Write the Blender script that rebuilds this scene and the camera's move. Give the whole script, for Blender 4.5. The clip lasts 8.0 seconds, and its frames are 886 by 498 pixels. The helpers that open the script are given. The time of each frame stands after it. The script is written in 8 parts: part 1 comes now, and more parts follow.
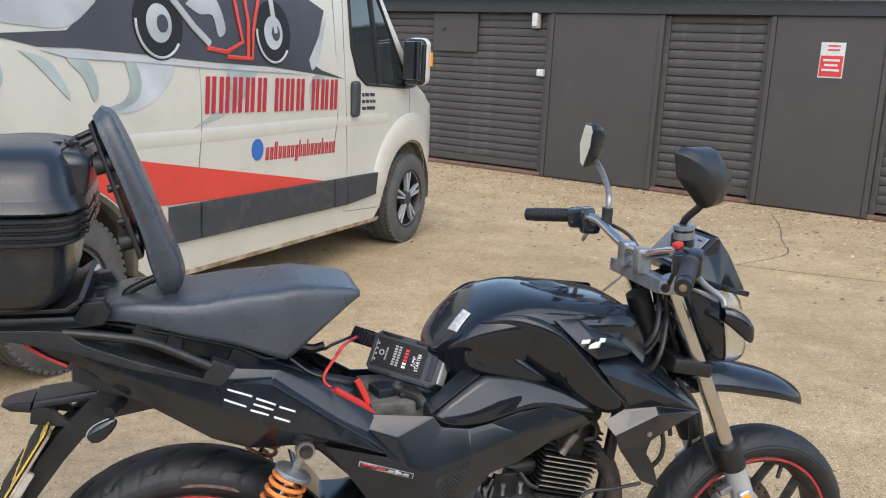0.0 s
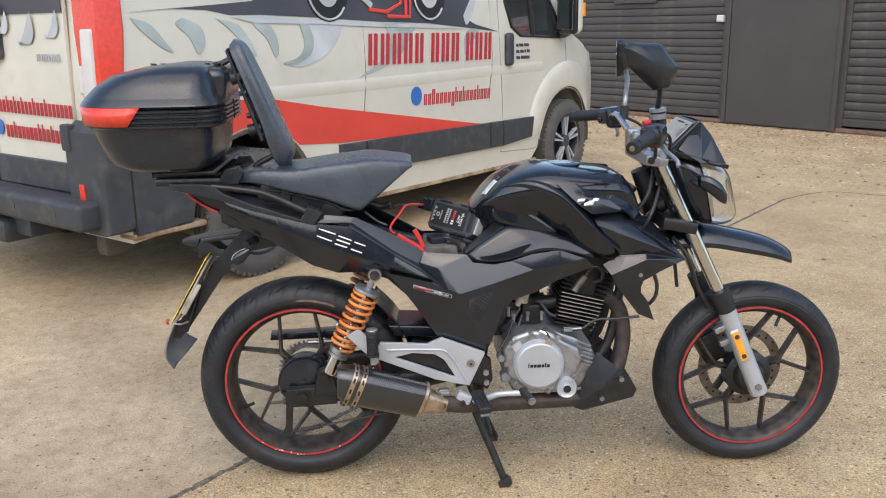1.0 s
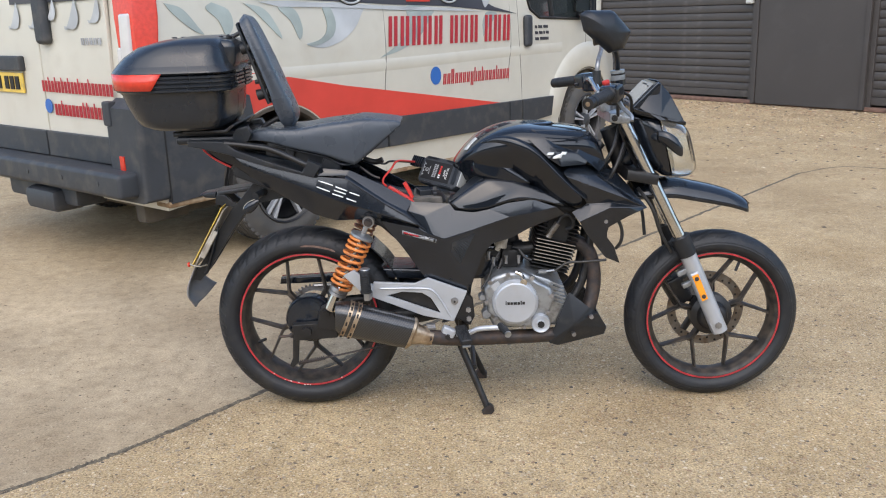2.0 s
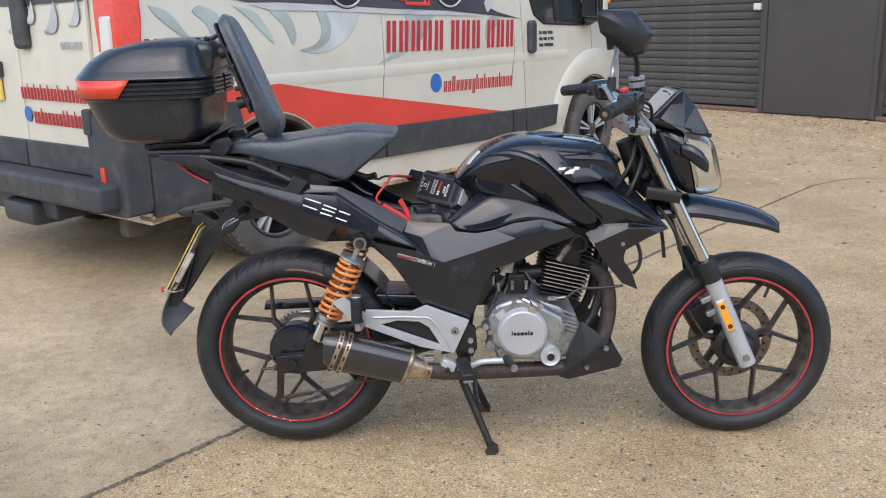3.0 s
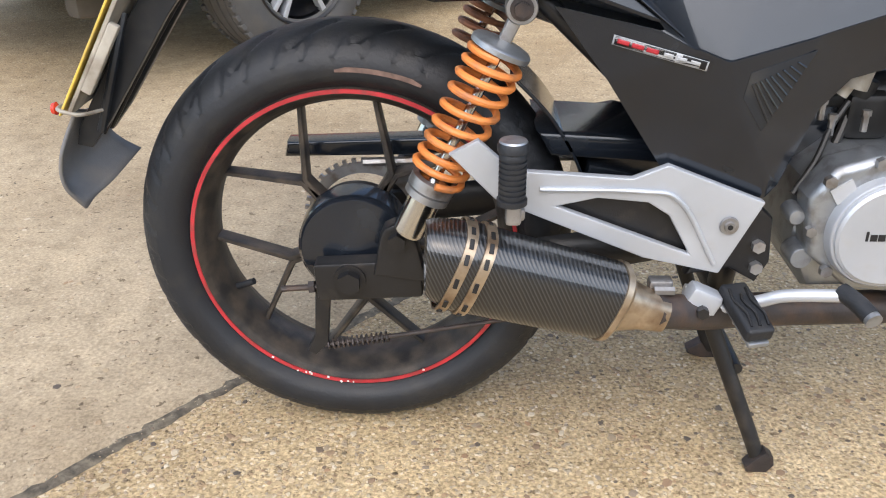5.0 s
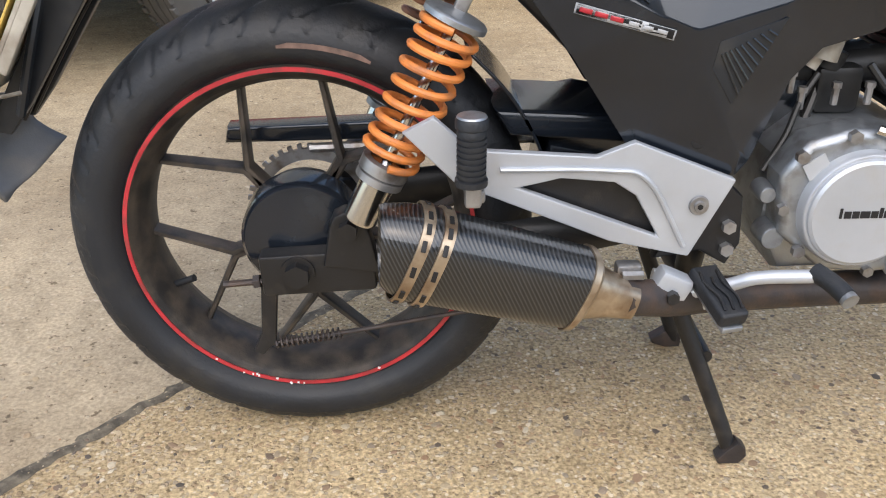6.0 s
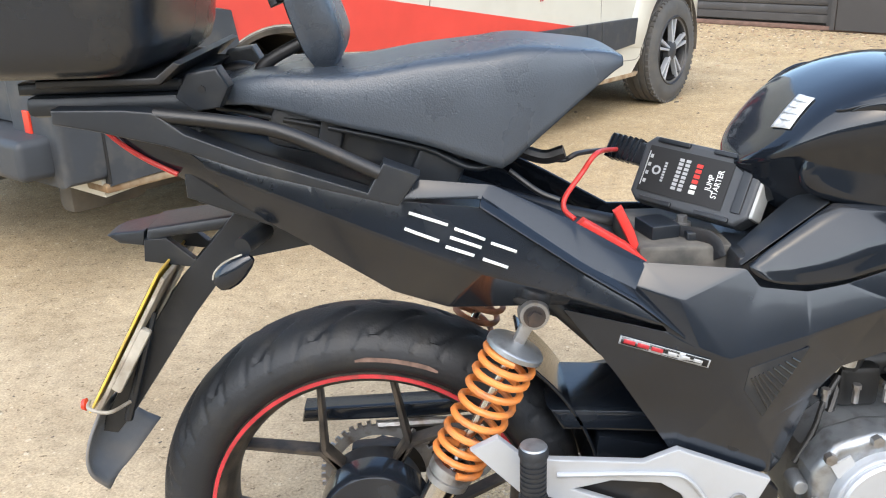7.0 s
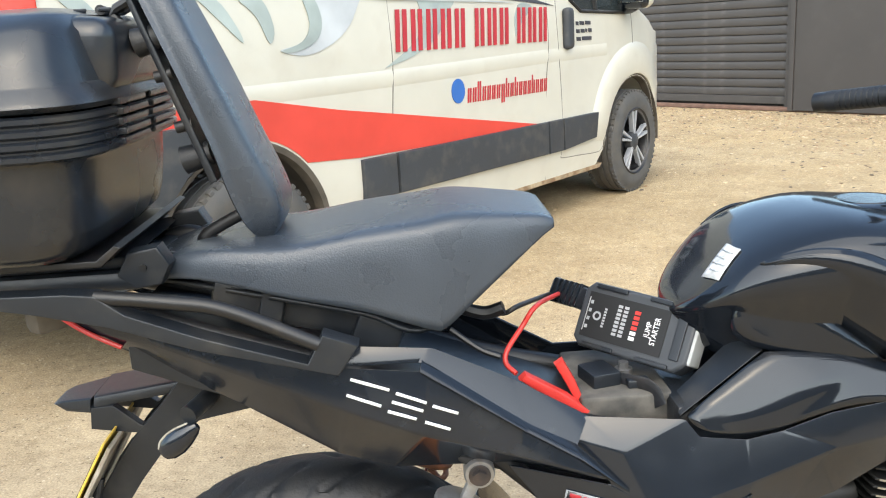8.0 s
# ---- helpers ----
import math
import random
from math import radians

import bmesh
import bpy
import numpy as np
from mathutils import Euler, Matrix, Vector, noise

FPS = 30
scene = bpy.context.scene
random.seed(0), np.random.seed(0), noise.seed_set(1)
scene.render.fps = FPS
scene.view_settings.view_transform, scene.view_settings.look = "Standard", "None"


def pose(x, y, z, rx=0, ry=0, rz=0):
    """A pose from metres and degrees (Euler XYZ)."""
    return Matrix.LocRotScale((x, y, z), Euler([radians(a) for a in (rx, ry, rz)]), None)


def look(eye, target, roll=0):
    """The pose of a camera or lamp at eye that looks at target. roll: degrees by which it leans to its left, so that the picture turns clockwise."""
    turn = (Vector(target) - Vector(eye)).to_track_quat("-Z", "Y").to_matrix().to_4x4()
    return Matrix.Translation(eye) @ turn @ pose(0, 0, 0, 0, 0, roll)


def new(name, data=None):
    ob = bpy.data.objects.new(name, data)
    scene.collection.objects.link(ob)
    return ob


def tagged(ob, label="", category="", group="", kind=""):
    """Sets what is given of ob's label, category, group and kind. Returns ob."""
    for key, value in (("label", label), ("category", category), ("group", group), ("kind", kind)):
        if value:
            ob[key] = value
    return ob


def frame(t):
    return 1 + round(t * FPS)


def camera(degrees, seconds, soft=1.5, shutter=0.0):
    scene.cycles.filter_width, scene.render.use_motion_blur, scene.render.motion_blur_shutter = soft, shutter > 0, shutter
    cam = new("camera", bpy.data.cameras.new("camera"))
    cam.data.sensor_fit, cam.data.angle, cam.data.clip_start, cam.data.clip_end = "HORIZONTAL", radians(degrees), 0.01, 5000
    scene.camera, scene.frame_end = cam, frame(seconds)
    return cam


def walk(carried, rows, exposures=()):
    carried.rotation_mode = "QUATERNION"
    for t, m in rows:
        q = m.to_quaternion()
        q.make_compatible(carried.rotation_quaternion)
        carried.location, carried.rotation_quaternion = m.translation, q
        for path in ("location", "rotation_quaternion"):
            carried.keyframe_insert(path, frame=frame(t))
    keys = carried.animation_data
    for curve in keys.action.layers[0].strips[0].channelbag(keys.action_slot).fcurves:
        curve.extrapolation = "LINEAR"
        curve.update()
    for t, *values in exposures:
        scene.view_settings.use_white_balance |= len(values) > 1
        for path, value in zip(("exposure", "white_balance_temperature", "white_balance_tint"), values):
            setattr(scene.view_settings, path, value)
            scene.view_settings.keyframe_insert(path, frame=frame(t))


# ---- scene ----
cam = camera(53.9, 8.0, soft=1.1)
PATH = [
    (0, (-0.011, -1.687, 1.393), (0.567, 0.181, 0.972), 2.9),
    (0.5, (0.111, -2.066, 1.347), (0.473, -0.147, 0.918), 0.4),
    (0.8, (0.229, -2.296, 1.319), (0.393, -0.362, 0.842), -0.6),
    (1, (0.289, -2.433, 1.32), (0.383, -0.5, 0.816), -0.9),
    (1.5, (0.381, -2.77, 1.288), (0.376, -0.843, 0.756), -1.6),
    (2.8, (0.522, -2.613, 1.257), (0.509, -0.677, 0.753), -1.9),
    (3, (0.46, -2.5, 1.249), (0.447, -0.565, 0.743), -1.7),
    (3.5, (0.343, -2.152, 1.264), (0.341, -0.217, 0.759), -1.6),
    (4, (0.291, -1.704, 1.187), (0.307, 0.225, 0.659), -1.4),
    (4.5, (0.169, -1.314, 1.009), (0.155, 0.545, 0.271), -1.1),
    (4.7, (0.159, -1.223, 0.941), (0.079, 0.578, 0.076), -0.5),
    (5.8, (0.145, -1.082, 0.758), (0.198, 0.687, -0.174), -0.4),
    (6, (0.146, -1.082, 0.81), (0.203, 0.701, -0.094), -0.2),
    (6.2, (0.139, -1.087, 0.875), (0.191, 0.719, 0.017), -0.7),
    (6.5, (0.124, -1.092, 0.96), (0.164, 0.744, 0.169), -0.6),
    (7, (0.104, -1.104, 1.084), (0.108, 0.781, 0.414), -1.8),
    (7.5, (0.096, -1.116, 1.162), (0.05, 0.811, 0.63), -3.7),
    (7.8, (0.125, -1.112, 1.172), (0.097, 0.825, 0.675), -4.4),
    (8, (0.156, -1.097, 1.183), (0.215, 0.839, 0.685), -3.4),
]
walk(cam, [(t, look(eye, target, roll)) for t, eye, target, roll in PATH], exposures=[(0.0, 1.05, 6750, 9), (1.0, 1.02, 6750, 10), (1.5, 0.97, 6650, 10), (3.0, 0.97, 6550, 10), (3.5, 1.12, 6600, 10), (4.0, 1.25, 6650, 10), (4.5, 1.42, 6700, 10), (6.0, 1.2, 6800, 10), (6.5, 1.45, 6750, 9), (7.0, 1.68, 6750, 7), (8.0, 1.68, 7000, 4)])

# ---- sky and sun: a bright overcast afternoon ----
world = bpy.data.worlds.new("sky")
scene.world = world
world.use_nodes = True
sky = world.node_tree.nodes.new("ShaderNodeTexSky")
sky.sky_type, sky.sun_disc = "NISHITA", False
sky.sun_elevation, sky.sun_rotation = radians(45), radians(187)
sky.air_density, sky.dust_density, sky.ozone_density = 1.0, 1.6, 1.6
backing = world.node_tree.nodes["Background"]
backing.inputs["Strength"].default_value = 0.15
world.node_tree.links.new(sky.outputs[0], backing.inputs[0])
sun_data = bpy.data.lights.new("sun", "SUN")
sun_data.energy, sun_data.angle, sun_data.color = 1.3, radians(110), (1.0, 0.965, 0.91)
sun = new("sun", sun_data)
sun.matrix_world = look((-1.2, -9.7, 8.6), (0, 0, 0))


# ---- materials ----
def nodes_of(name):
    m = bpy.data.materials.new(name)
    m.use_nodes = True
    t = m.node_tree
    return m, t, t.nodes["Principled BSDF"]


def mat(name, col, rough=0.5, metal=0.0, var=0.2, scale=9.0, bump=0.0, bscale=300.0, coat=0.0, dirt=None, dirt_at=0.62):
    """A painted, moulded or metal surface: slow and fine variation of colour and gloss, fine relief, patches of dirt."""
    m, t, b = nodes_of(name)
    co = t.nodes.new("ShaderNodeTexCoord")
    n1, n2 = t.nodes.new("ShaderNodeTexNoise"), t.nodes.new("ShaderNodeTexNoise")
    n1.inputs["Scale"].default_value, n1.inputs["Detail"].default_value = scale, 5
    n2.inputs["Scale"].default_value, n2.inputs["Detail"].default_value = bscale, 3
    for n in (n1, n2):
        t.links.new(co.outputs["Object"], n.inputs["Vector"])
    ramp = t.nodes.new("ShaderNodeValToRGB")
    c0 = [max(0.0, c * (1 - var)) for c in col]
    c1 = [min(1.0, c * (1 + var)) for c in col]
    ramp.color_ramp.elements[0].position, ramp.color_ramp.elements[1].position = 0.3, 0.7
    ramp.color_ramp.elements[0].color, ramp.color_ramp.elements[1].color = (*c0, 1), (*c1, 1)
    t.links.new(n1.outputs["Fac"], ramp.inputs["Fac"])
    top = ramp.outputs["Color"]
    if dirt:
        n3 = t.nodes.new("ShaderNodeTexNoise")
        n3.inputs["Scale"].default_value, n3.inputs["Detail"].default_value = scale * 1.7, 8
        t.links.new(co.outputs["Object"], n3.inputs["Vector"])
        r3 = t.nodes.new("ShaderNodeMapRange")
        r3.inputs["From Min"].default_value, r3.inputs["From Max"].default_value = dirt_at - 0.12, dirt_at + 0.15
        t.links.new(n3.outputs["Fac"], r3.inputs["Value"])
        mx = t.nodes.new("ShaderNodeMixRGB")
        mx.inputs["Color2"].default_value = (*dirt, 1)
        t.links.new(r3.outputs["Result"], mx.inputs["Fac"])
        t.links.new(top, mx.inputs["Color1"])
        top = mx.outputs["Color"]
    t.links.new(top, b.inputs["Base Color"])
    rr = t.nodes.new("ShaderNodeMapRange")
    rr.inputs["To Min"].default_value, rr.inputs["To Max"].default_value = rough * 0.8, min(1.0, rough * 1.2)
    t.links.new(n1.outputs["Fac"], rr.inputs["Value"])
    t.links.new(rr.outputs["Result"], b.inputs["Roughness"])
    b.inputs["Metallic"].default_value = metal
    b.inputs["Coat Weight"].default_value, b.inputs["Coat Roughness"].default_value = coat, 0.5 * rough if rough > 0.2 else 0.04
    if bump:
        bp = t.nodes.new("ShaderNodeBump")
        bp.inputs["Strength"].default_value, bp.inputs["Distance"].default_value = bump, 0.002
        t.links.new(n2.outputs["Fac"], bp.inputs["Height"])
        t.links.new(bp.outputs["Normal"], b.inputs["Normal"])
    return m


JOINT_LINE = [(-9.0, -7.2), (-2.6, -2.0), (-0.84, -0.57), (-0.57, -0.34), (-0.21, 0.08), (0.01, 0.32), (0.75, 1.15), (1.55, 2.03), (2.2, 2.76), (3.16, 3.83), (8.0, 9.2)]


def concrete_mat():
    """Two slabs of concrete: one coarse with many small stones laid bare, one worn smooth and greyer; both stained."""
    m, t, b = nodes_of("aggregate_concrete")
    N, L = t.nodes, t.links
    co = N.new("ShaderNodeTexCoord")

    def noise_at(scale, detail=6, rough=0.6):
        n = N.new("ShaderNodeTexNoise")
        n.inputs["Scale"].default_value, n.inputs["Detail"].default_value, n.inputs["Roughness"].default_value = scale, detail, rough
        L.new(co.outputs["Object"], n.inputs["Vector"])
        return n.outputs["Fac"]

    def ramp_of(fac, stops):
        r = N.new("ShaderNodeValToRGB")
        e = r.color_ramp.elements
        e[0].position, e[0].color = stops[0][0], (*stops[0][1], 1)
        e[1].position, e[1].color = stops[-1][0], (*stops[-1][1], 1)
        for p, c in stops[1:-1]:
            e.new(p).color = (*c, 1)
        L.new(fac, r.inputs["Fac"])
        return r.outputs["Color"]

    def mix(kind, fac, a, c):
        x = N.new("ShaderNodeMixRGB")
        x.blend_type = kind
        for key, v in (("Fac", fac), ("Color1", a), ("Color2", c)):
            if isinstance(v, (int, float)):
                x.inputs[key].default_value = v
            elif isinstance(v, tuple):
                x.inputs[key].default_value = (*v, 1)
            else:
                L.new(v, x.inputs[key])
        return x.outputs["Color"]

    def stones(scale):
        v = N.new("ShaderNodeTexVoronoi")
        v.inputs["Scale"].default_value = scale
        warp = N.new("ShaderNodeVectorMath")
        warp.operation = "MULTIPLY_ADD"
        wn = N.new("ShaderNodeTexNoise")
        wn.inputs["Scale"].default_value = scale * 0.8
        L.new(co.outputs["Object"], wn.inputs["Vector"])
        L.new(wn.outputs["Color"], warp.inputs[0])
        warp.inputs[1].default_value = (0.95 / scale,) * 3
        L.new(co.outputs["Object"], warp.inputs[2])
        L.new(warp.outputs["Vector"], v.inputs["Vector"])
        sep = N.new("ShaderNodeSeparateColor")
        L.new(v.outputs["Color"], sep.inputs["Color"])
        return v.outputs["Distance"], sep.outputs[0], sep.outputs[1]

    # which slab: the joint's line as height over x, both scaled from -10..10 to 0..1
    xyz = N.new("ShaderNodeSeparateXYZ")
    L.new(co.outputs["Object"], xyz.inputs[0])

    def calc(kind, a, c):
        x = N.new("ShaderNodeMath")
        x.operation = kind
        for k, v in enumerate((a, c)):
            if isinstance(v, (int, float)):
                x.inputs[k].default_value = v
            else:
                L.new(v, x.inputs[k])
        return x.outputs[0]

    def scaled(v):
        return calc("MULTIPLY", calc("ADD", v, 10.0), 0.05)

    line = ramp_of(scaled(xyz.outputs[0]), [((x + 10) / 20, ((y + 10) / 20,) * 3) for x, y in JOINT_LINE])
    worn = N.new("ShaderNodeMapRange")
    worn.inputs["From Min"].default_value, worn.inputs["From Max"].default_value = -0.0005, 0.0005
    L.new(calc("SUBTRACT", scaled(xyz.outputs[1]), line), worn.inputs["Value"])
    near = N.new("ShaderNodeMapRange")
    near.inputs["From Min"].default_value, near.inputs["From Max"].default_value = 3.2, 1.0
    L.new(xyz.outputs[1], near.inputs["Value"])
    worn = calc("MULTIPLY", worn.outputs["Result"], near.outputs["Result"])
    cement = ramp_of(noise_at(2.2), [(0.3, (0.40, 0.303, 0.172)), (0.5, (0.465, 0.36, 0.212)), (0.72, (0.56, 0.45, 0.282))])
    smooth = ramp_of(noise_at(1.7), [(0.3, (0.39, 0.31, 0.206)), (0.5, (0.445, 0.358, 0.243)), (0.72, (0.505, 0.414, 0.29))])
    base = mix("MIX", worn, cement, smooth)
    broad = ramp_of(noise_at(0.45, 5), [(0.33, (0.77, 0.755, 0.74)), (0.52, (0.91, 0.9, 0.885)), (0.72, (1.03, 0.99, 0.91))])
    base = mix("MULTIPLY", 1.0, base, broad)
    fine = ramp_of(noise_at(150, 3), [(0.36, (0.56, 0.535, 0.5)), (0.64, (1.36, 1.35, 1.33))])
    base = mix("MULTIPLY", calc("SUBTRACT", 1.0, calc("MULTIPLY", worn, 0.5)), base, fine)
    mottle = ramp_of(noise_at(17, 5, 0.7), [(0.34, (0.8, 0.79, 0.77)), (0.5, (1.0, 1.0, 1.0)), (0.68, (1.14, 1.14, 1.13))])
    base = mix("MULTIPLY", 1.0, base, mottle)
    heights = []
    for scale, keep, size in ((170, 0.35, 0.47), (92, 0.4, 0.42), (48, 0.72, 0.34)):
        dist, pick, hue = stones(scale)
        colours = ramp_of(hue, [(0.0, (0.08, 0.066, 0.052)), (0.13, (0.28, 0.19, 0.11)), (0.28, (0.52, 0.38, 0.21)), (0.42, (0.26, 0.22, 0.18)), (0.56, (0.6, 0.48, 0.31)), (0.68, (0.42, 0.26, 0.14)), (0.8, (0.36, 0.3, 0.22)), (0.9, (0.64, 0.54, 0.38)), (1.0, (0.74, 0.65, 0.5))])
        inside = N.new("ShaderNodeMapRange")
        inside.inputs["From Min"].default_value, inside.inputs["From Max"].default_value = size, size - 0.12
        L.new(dist, inside.inputs["Value"])
        # the worn slab shows far fewer stones
        gate = calc("GREATER_THAN", pick, calc("ADD", keep, calc("MULTIPLY", worn, 0.85 * (1 - keep))))
        both = calc("MULTIPLY", inside.outputs["Result"], gate)
        base = mix("MIX", calc("MULTIPLY", both, calc("SUBTRACT", 0.72, calc("MULTIPLY", worn, 0.3))), base, colours)
        heights.append(both)
    mottle = ramp_of(noise_at(1.6, 9, 0.72), [(0.32, (0.8, 0.76, 0.7)), (0.5, (1.0, 0.99, 0.97)), (0.68, (1.08, 1.06, 1.02))])
    base = mix("MULTIPLY", 1.0, base, mottle)
    # small pits and dark spots
    spots = ramp_of(noise_at(7, 8, 0.7), [(0.27, (0.5, 0.48, 0.45)), (0.37, (1, 1, 1))])
    base = mix("MULTIPLY", 0.85, base, spots)
    pits = ramp_of(noise_at(46, 4, 0.65), [(0.335, (0.34, 0.305, 0.265)), (0.385, (1, 1, 1))])
    base = mix("MULTIPLY", 0.9, base, pits)
    # a ragged darker patch of ground by the front wheel
    off = N.new("ShaderNodeVectorMath")
    off.operation = "DISTANCE"
    bent = N.new("ShaderNodeVectorMath")
    bent.operation = "MULTIPLY"
    bent.inputs[1].default_value = (1.0, 1.7, 1.0)
    L.new(co.outputs["Object"], bent.inputs[0])
    L.new(bent.outputs[0], off.inputs[0])
    off.inputs[1].default_value = (1.06, -0.3, 0)
    ragged = calc("ADD", off.outputs["Value"], calc("MULTIPLY", noise_at(4, 8, 0.7), 0.9))
    dark_patch = ramp_of(ragged, [(0.42, (0.8, 0.78, 0.76)), (0.8, (1, 1, 1))])
    base = mix("MULTIPLY", 1.0, base, dark_patch)
    L.new(base, b.inputs["Base Color"])
    b.inputs["Roughness"].default_value = 0.85
    add = N.new("ShaderNodeMath")
    add.operation = "ADD"
    L.new(heights[2], add.inputs[0])
    L.new(heights[1], add.inputs[1])
    add2 = N.new("ShaderNodeMath")
    add2.operation = "ADD"
    L.new(add.outputs[0], add2.inputs[0])
    L.new(noise_at(60, 8, 0.7), add2.inputs[1])
    bp = N.new("ShaderNodeBump")
    bp.inputs["Strength"].default_value, bp.inputs["Distance"].default_value = 0.55, 0.004
    L.new(add2.outputs[0], bp.inputs["Height"])
    L.new(bp.outputs["Normal"], b.inputs["Normal"])
    return m


def weave_mat():
    """Carbon-look wrap: fine light and dark ribs round the can, under gloss."""
    m, t, b = nodes_of("carbon_wrap")
    co = t.nodes.new("ShaderNodeTexCoord")
    w = t.nodes.new("ShaderNodeTexWave")
    w.inputs["Scale"].default_value, w.inputs["Distortion"].default_value = 75, 0.4
    w.bands_direction = "X"
    mp = t.nodes.new("ShaderNodeMapping")
    mp.inputs["Rotation"].default_value = (0, radians(24), 0)
    t.links.new(co.outputs["Object"], mp.inputs["Vector"])
    t.links.new(mp.outputs["Vector"], w.inputs["Vector"])
    r = t.nodes.new("ShaderNodeValToRGB")
    r.color_ramp.elements[0].color, r.color_ramp.elements[1].color = (0.004, 0.0042, 0.0046, 1), (0.034, 0.036, 0.039, 1)
    r.color_ramp.elements[0].position = 0.5
    t.links.new(w.outputs["Fac"], r.inputs["Fac"])
    t.links.new(r.outputs["Color"], b.inputs["Base Color"])
    b.inputs["Roughness"].default_value, b.inputs["Coat Weight"].default_value = 0.34, 0.9
    bp = t.nodes.new("ShaderNodeBump")
    bp.inputs["Strength"].default_value, bp.inputs["Distance"].default_value = 0.5, 0.001
    t.links.new(w.outputs["Fac"], bp.inputs["Height"])
    t.links.new(bp.outputs["Normal"], b.inputs["Normal"])
    return m


def glass_mat(name, col, rough=0.02):
    m, t, b = nodes_of(name)
    b.inputs["Base Color"].default_value = (*col, 1)
    b.inputs["Transmission Weight"].default_value, b.inputs["Roughness"].default_value, b.inputs["IOR"].default_value = 1.0, rough, 1.45
    return m


def stone_mat(name, tint):
    """Stones of many colours, one colour to each."""
    m, t, b = nodes_of(name)
    geo, r = t.nodes.new("ShaderNodeNewGeometry"), t.nodes.new("ShaderNodeValToRGB")
    stops = [(0.0, (0.09, 0.075, 0.062)), (0.1, (0.16, 0.125, 0.095)), (0.2, (0.3, 0.2, 0.125)), (0.3, (0.42, 0.32, 0.2)), (0.45, (0.53, 0.43, 0.28)), (0.58, (0.36, 0.22, 0.125)), (0.7, (0.31, 0.255, 0.19)), (0.84, (0.47, 0.36, 0.225)), (0.95, (0.52, 0.43, 0.3)), (1.0, (0.66, 0.58, 0.45))]
    e = r.color_ramp.elements
    e[0].color, e[1].color = (*stops[0][1], 1), (*stops[-1][1], 1)
    for p, c in stops[1:-1]:
        e.new(p).color = (*c, 1)
    t.links.new(geo.outputs["Random Per Island"], r.inputs["Fac"])
    n, mx = t.nodes.new("ShaderNodeTexNoise"), t.nodes.new("ShaderNodeMixRGB")
    n.inputs["Scale"].default_value = 300
    mx.blend_type, mx.inputs["Fac"].default_value = "MULTIPLY", 1.0
    grain = t.nodes.new("ShaderNodeValToRGB")
    grain.color_ramp.elements[0].color, grain.color_ramp.elements[1].color = (*(0.7 * c for c in tint), 1), (*(1.2 * c for c in tint), 1)
    t.links.new(n.outputs["Fac"], grain.inputs["Fac"])
    t.links.new(r.outputs["Color"], mx.inputs["Color1"])
    t.links.new(grain.outputs["Color"], mx.inputs["Color2"])
    t.links.new(mx.outputs["Color"], b.inputs["Base Color"])
    b.inputs["Roughness"].default_value = 0.8
    return m


GROUND = concrete_mat()
CARBON = weave_mat()
RUBBER = mat("tyre_rubber", (0.0098, 0.0116, 0.0148), 0.55, var=0.25, scale=14, bump=0.3, bscale=220, dirt=(0.024, 0.023, 0.022), dirt_at=0.62)
BLACK_SATIN = mat("black_satin_plastic", (0.0086, 0.0116, 0.0168), 0.17, var=0.25, scale=11, bump=0.03, bscale=900, coat=0.25, dirt=(0.02, 0.0245, 0.031), dirt_at=0.66)
BLACK_MATT = mat("black_textured_plastic", (0.012, 0.015, 0.0195), 0.36, var=0.25, bump=0.15, bscale=1100, dirt=(0.045, 0.043, 0.04), dirt_at=0.67)
BLACK_GLOSS = mat("black_gloss_paint", (0.0085, 0.011, 0.0155), 0.1, var=0.2, scale=6, coat=0.1, dirt=(0.017, 0.019, 0.022), dirt_at=0.7)
TAIL_GLOSS = mat("black_semi_gloss_plastic", (0.0093, 0.0123, 0.0178), 0.15, var=0.2, scale=11, coat=0.15, dirt=(0.026, 0.029, 0.034), dirt_at=0.66)
DIAL = mat("pale_instrument_glass", (0.2, 0.21, 0.22), 0.1, var=0.15, scale=14, coat=0.9)
BLACK_METAL = mat("black_painted_metal", (0.0095, 0.0098, 0.011), 0.42, var=0.3, scale=20, bump=0.1, bscale=400, dirt=(0.036, 0.03, 0.025), dirt_at=0.66)
VINYL = mat("black_seat_vinyl", (0.046, 0.056, 0.0705), 0.28, var=0.15, bump=0.25, bscale=480)
BOX_PLASTIC = mat("top_box_plastic", (0.0125, 0.0155, 0.0205), 0.27, var=0.15, scale=5, bump=0.12, bscale=1000, coat=0.2, dirt=(0.042, 0.037, 0.032), dirt_at=0.66)
SILVER = mat("silver_painted_alloy", (0.44, 0.465, 0.5), 0.36, metal=0.4, var=0.06, scale=14, bump=0.05, dirt=(0.42, 0.42, 0.42), dirt_at=0.68)
ALLOY = mat("cast_alloy", (0.34, 0.362, 0.385), 0.38, metal=0.78, var=0.16, scale=22, bump=0.2, bscale=500, dirt=(0.17, 0.163, 0.155), dirt_at=0.62)
CHROME = mat("chrome", (0.62, 0.615, 0.61), 0.16, metal=1.0, var=0.06, scale=20, dirt=(0.4, 0.35, 0.3), dirt_at=0.75)
WORN_STEEL = mat("worn_steel", (0.3, 0.298, 0.298), 0.42, metal=0.8, var=0.3, scale=30, bump=0.15, dirt=(0.16, 0.12, 0.09), dirt_at=0.66)
HEATED = mat("heat_stained_steel", (0.42, 0.34, 0.25), 0.38, metal=0.85, var=0.3, scale=24, dirt=(0.24, 0.16, 0.1), dirt_at=0.58)
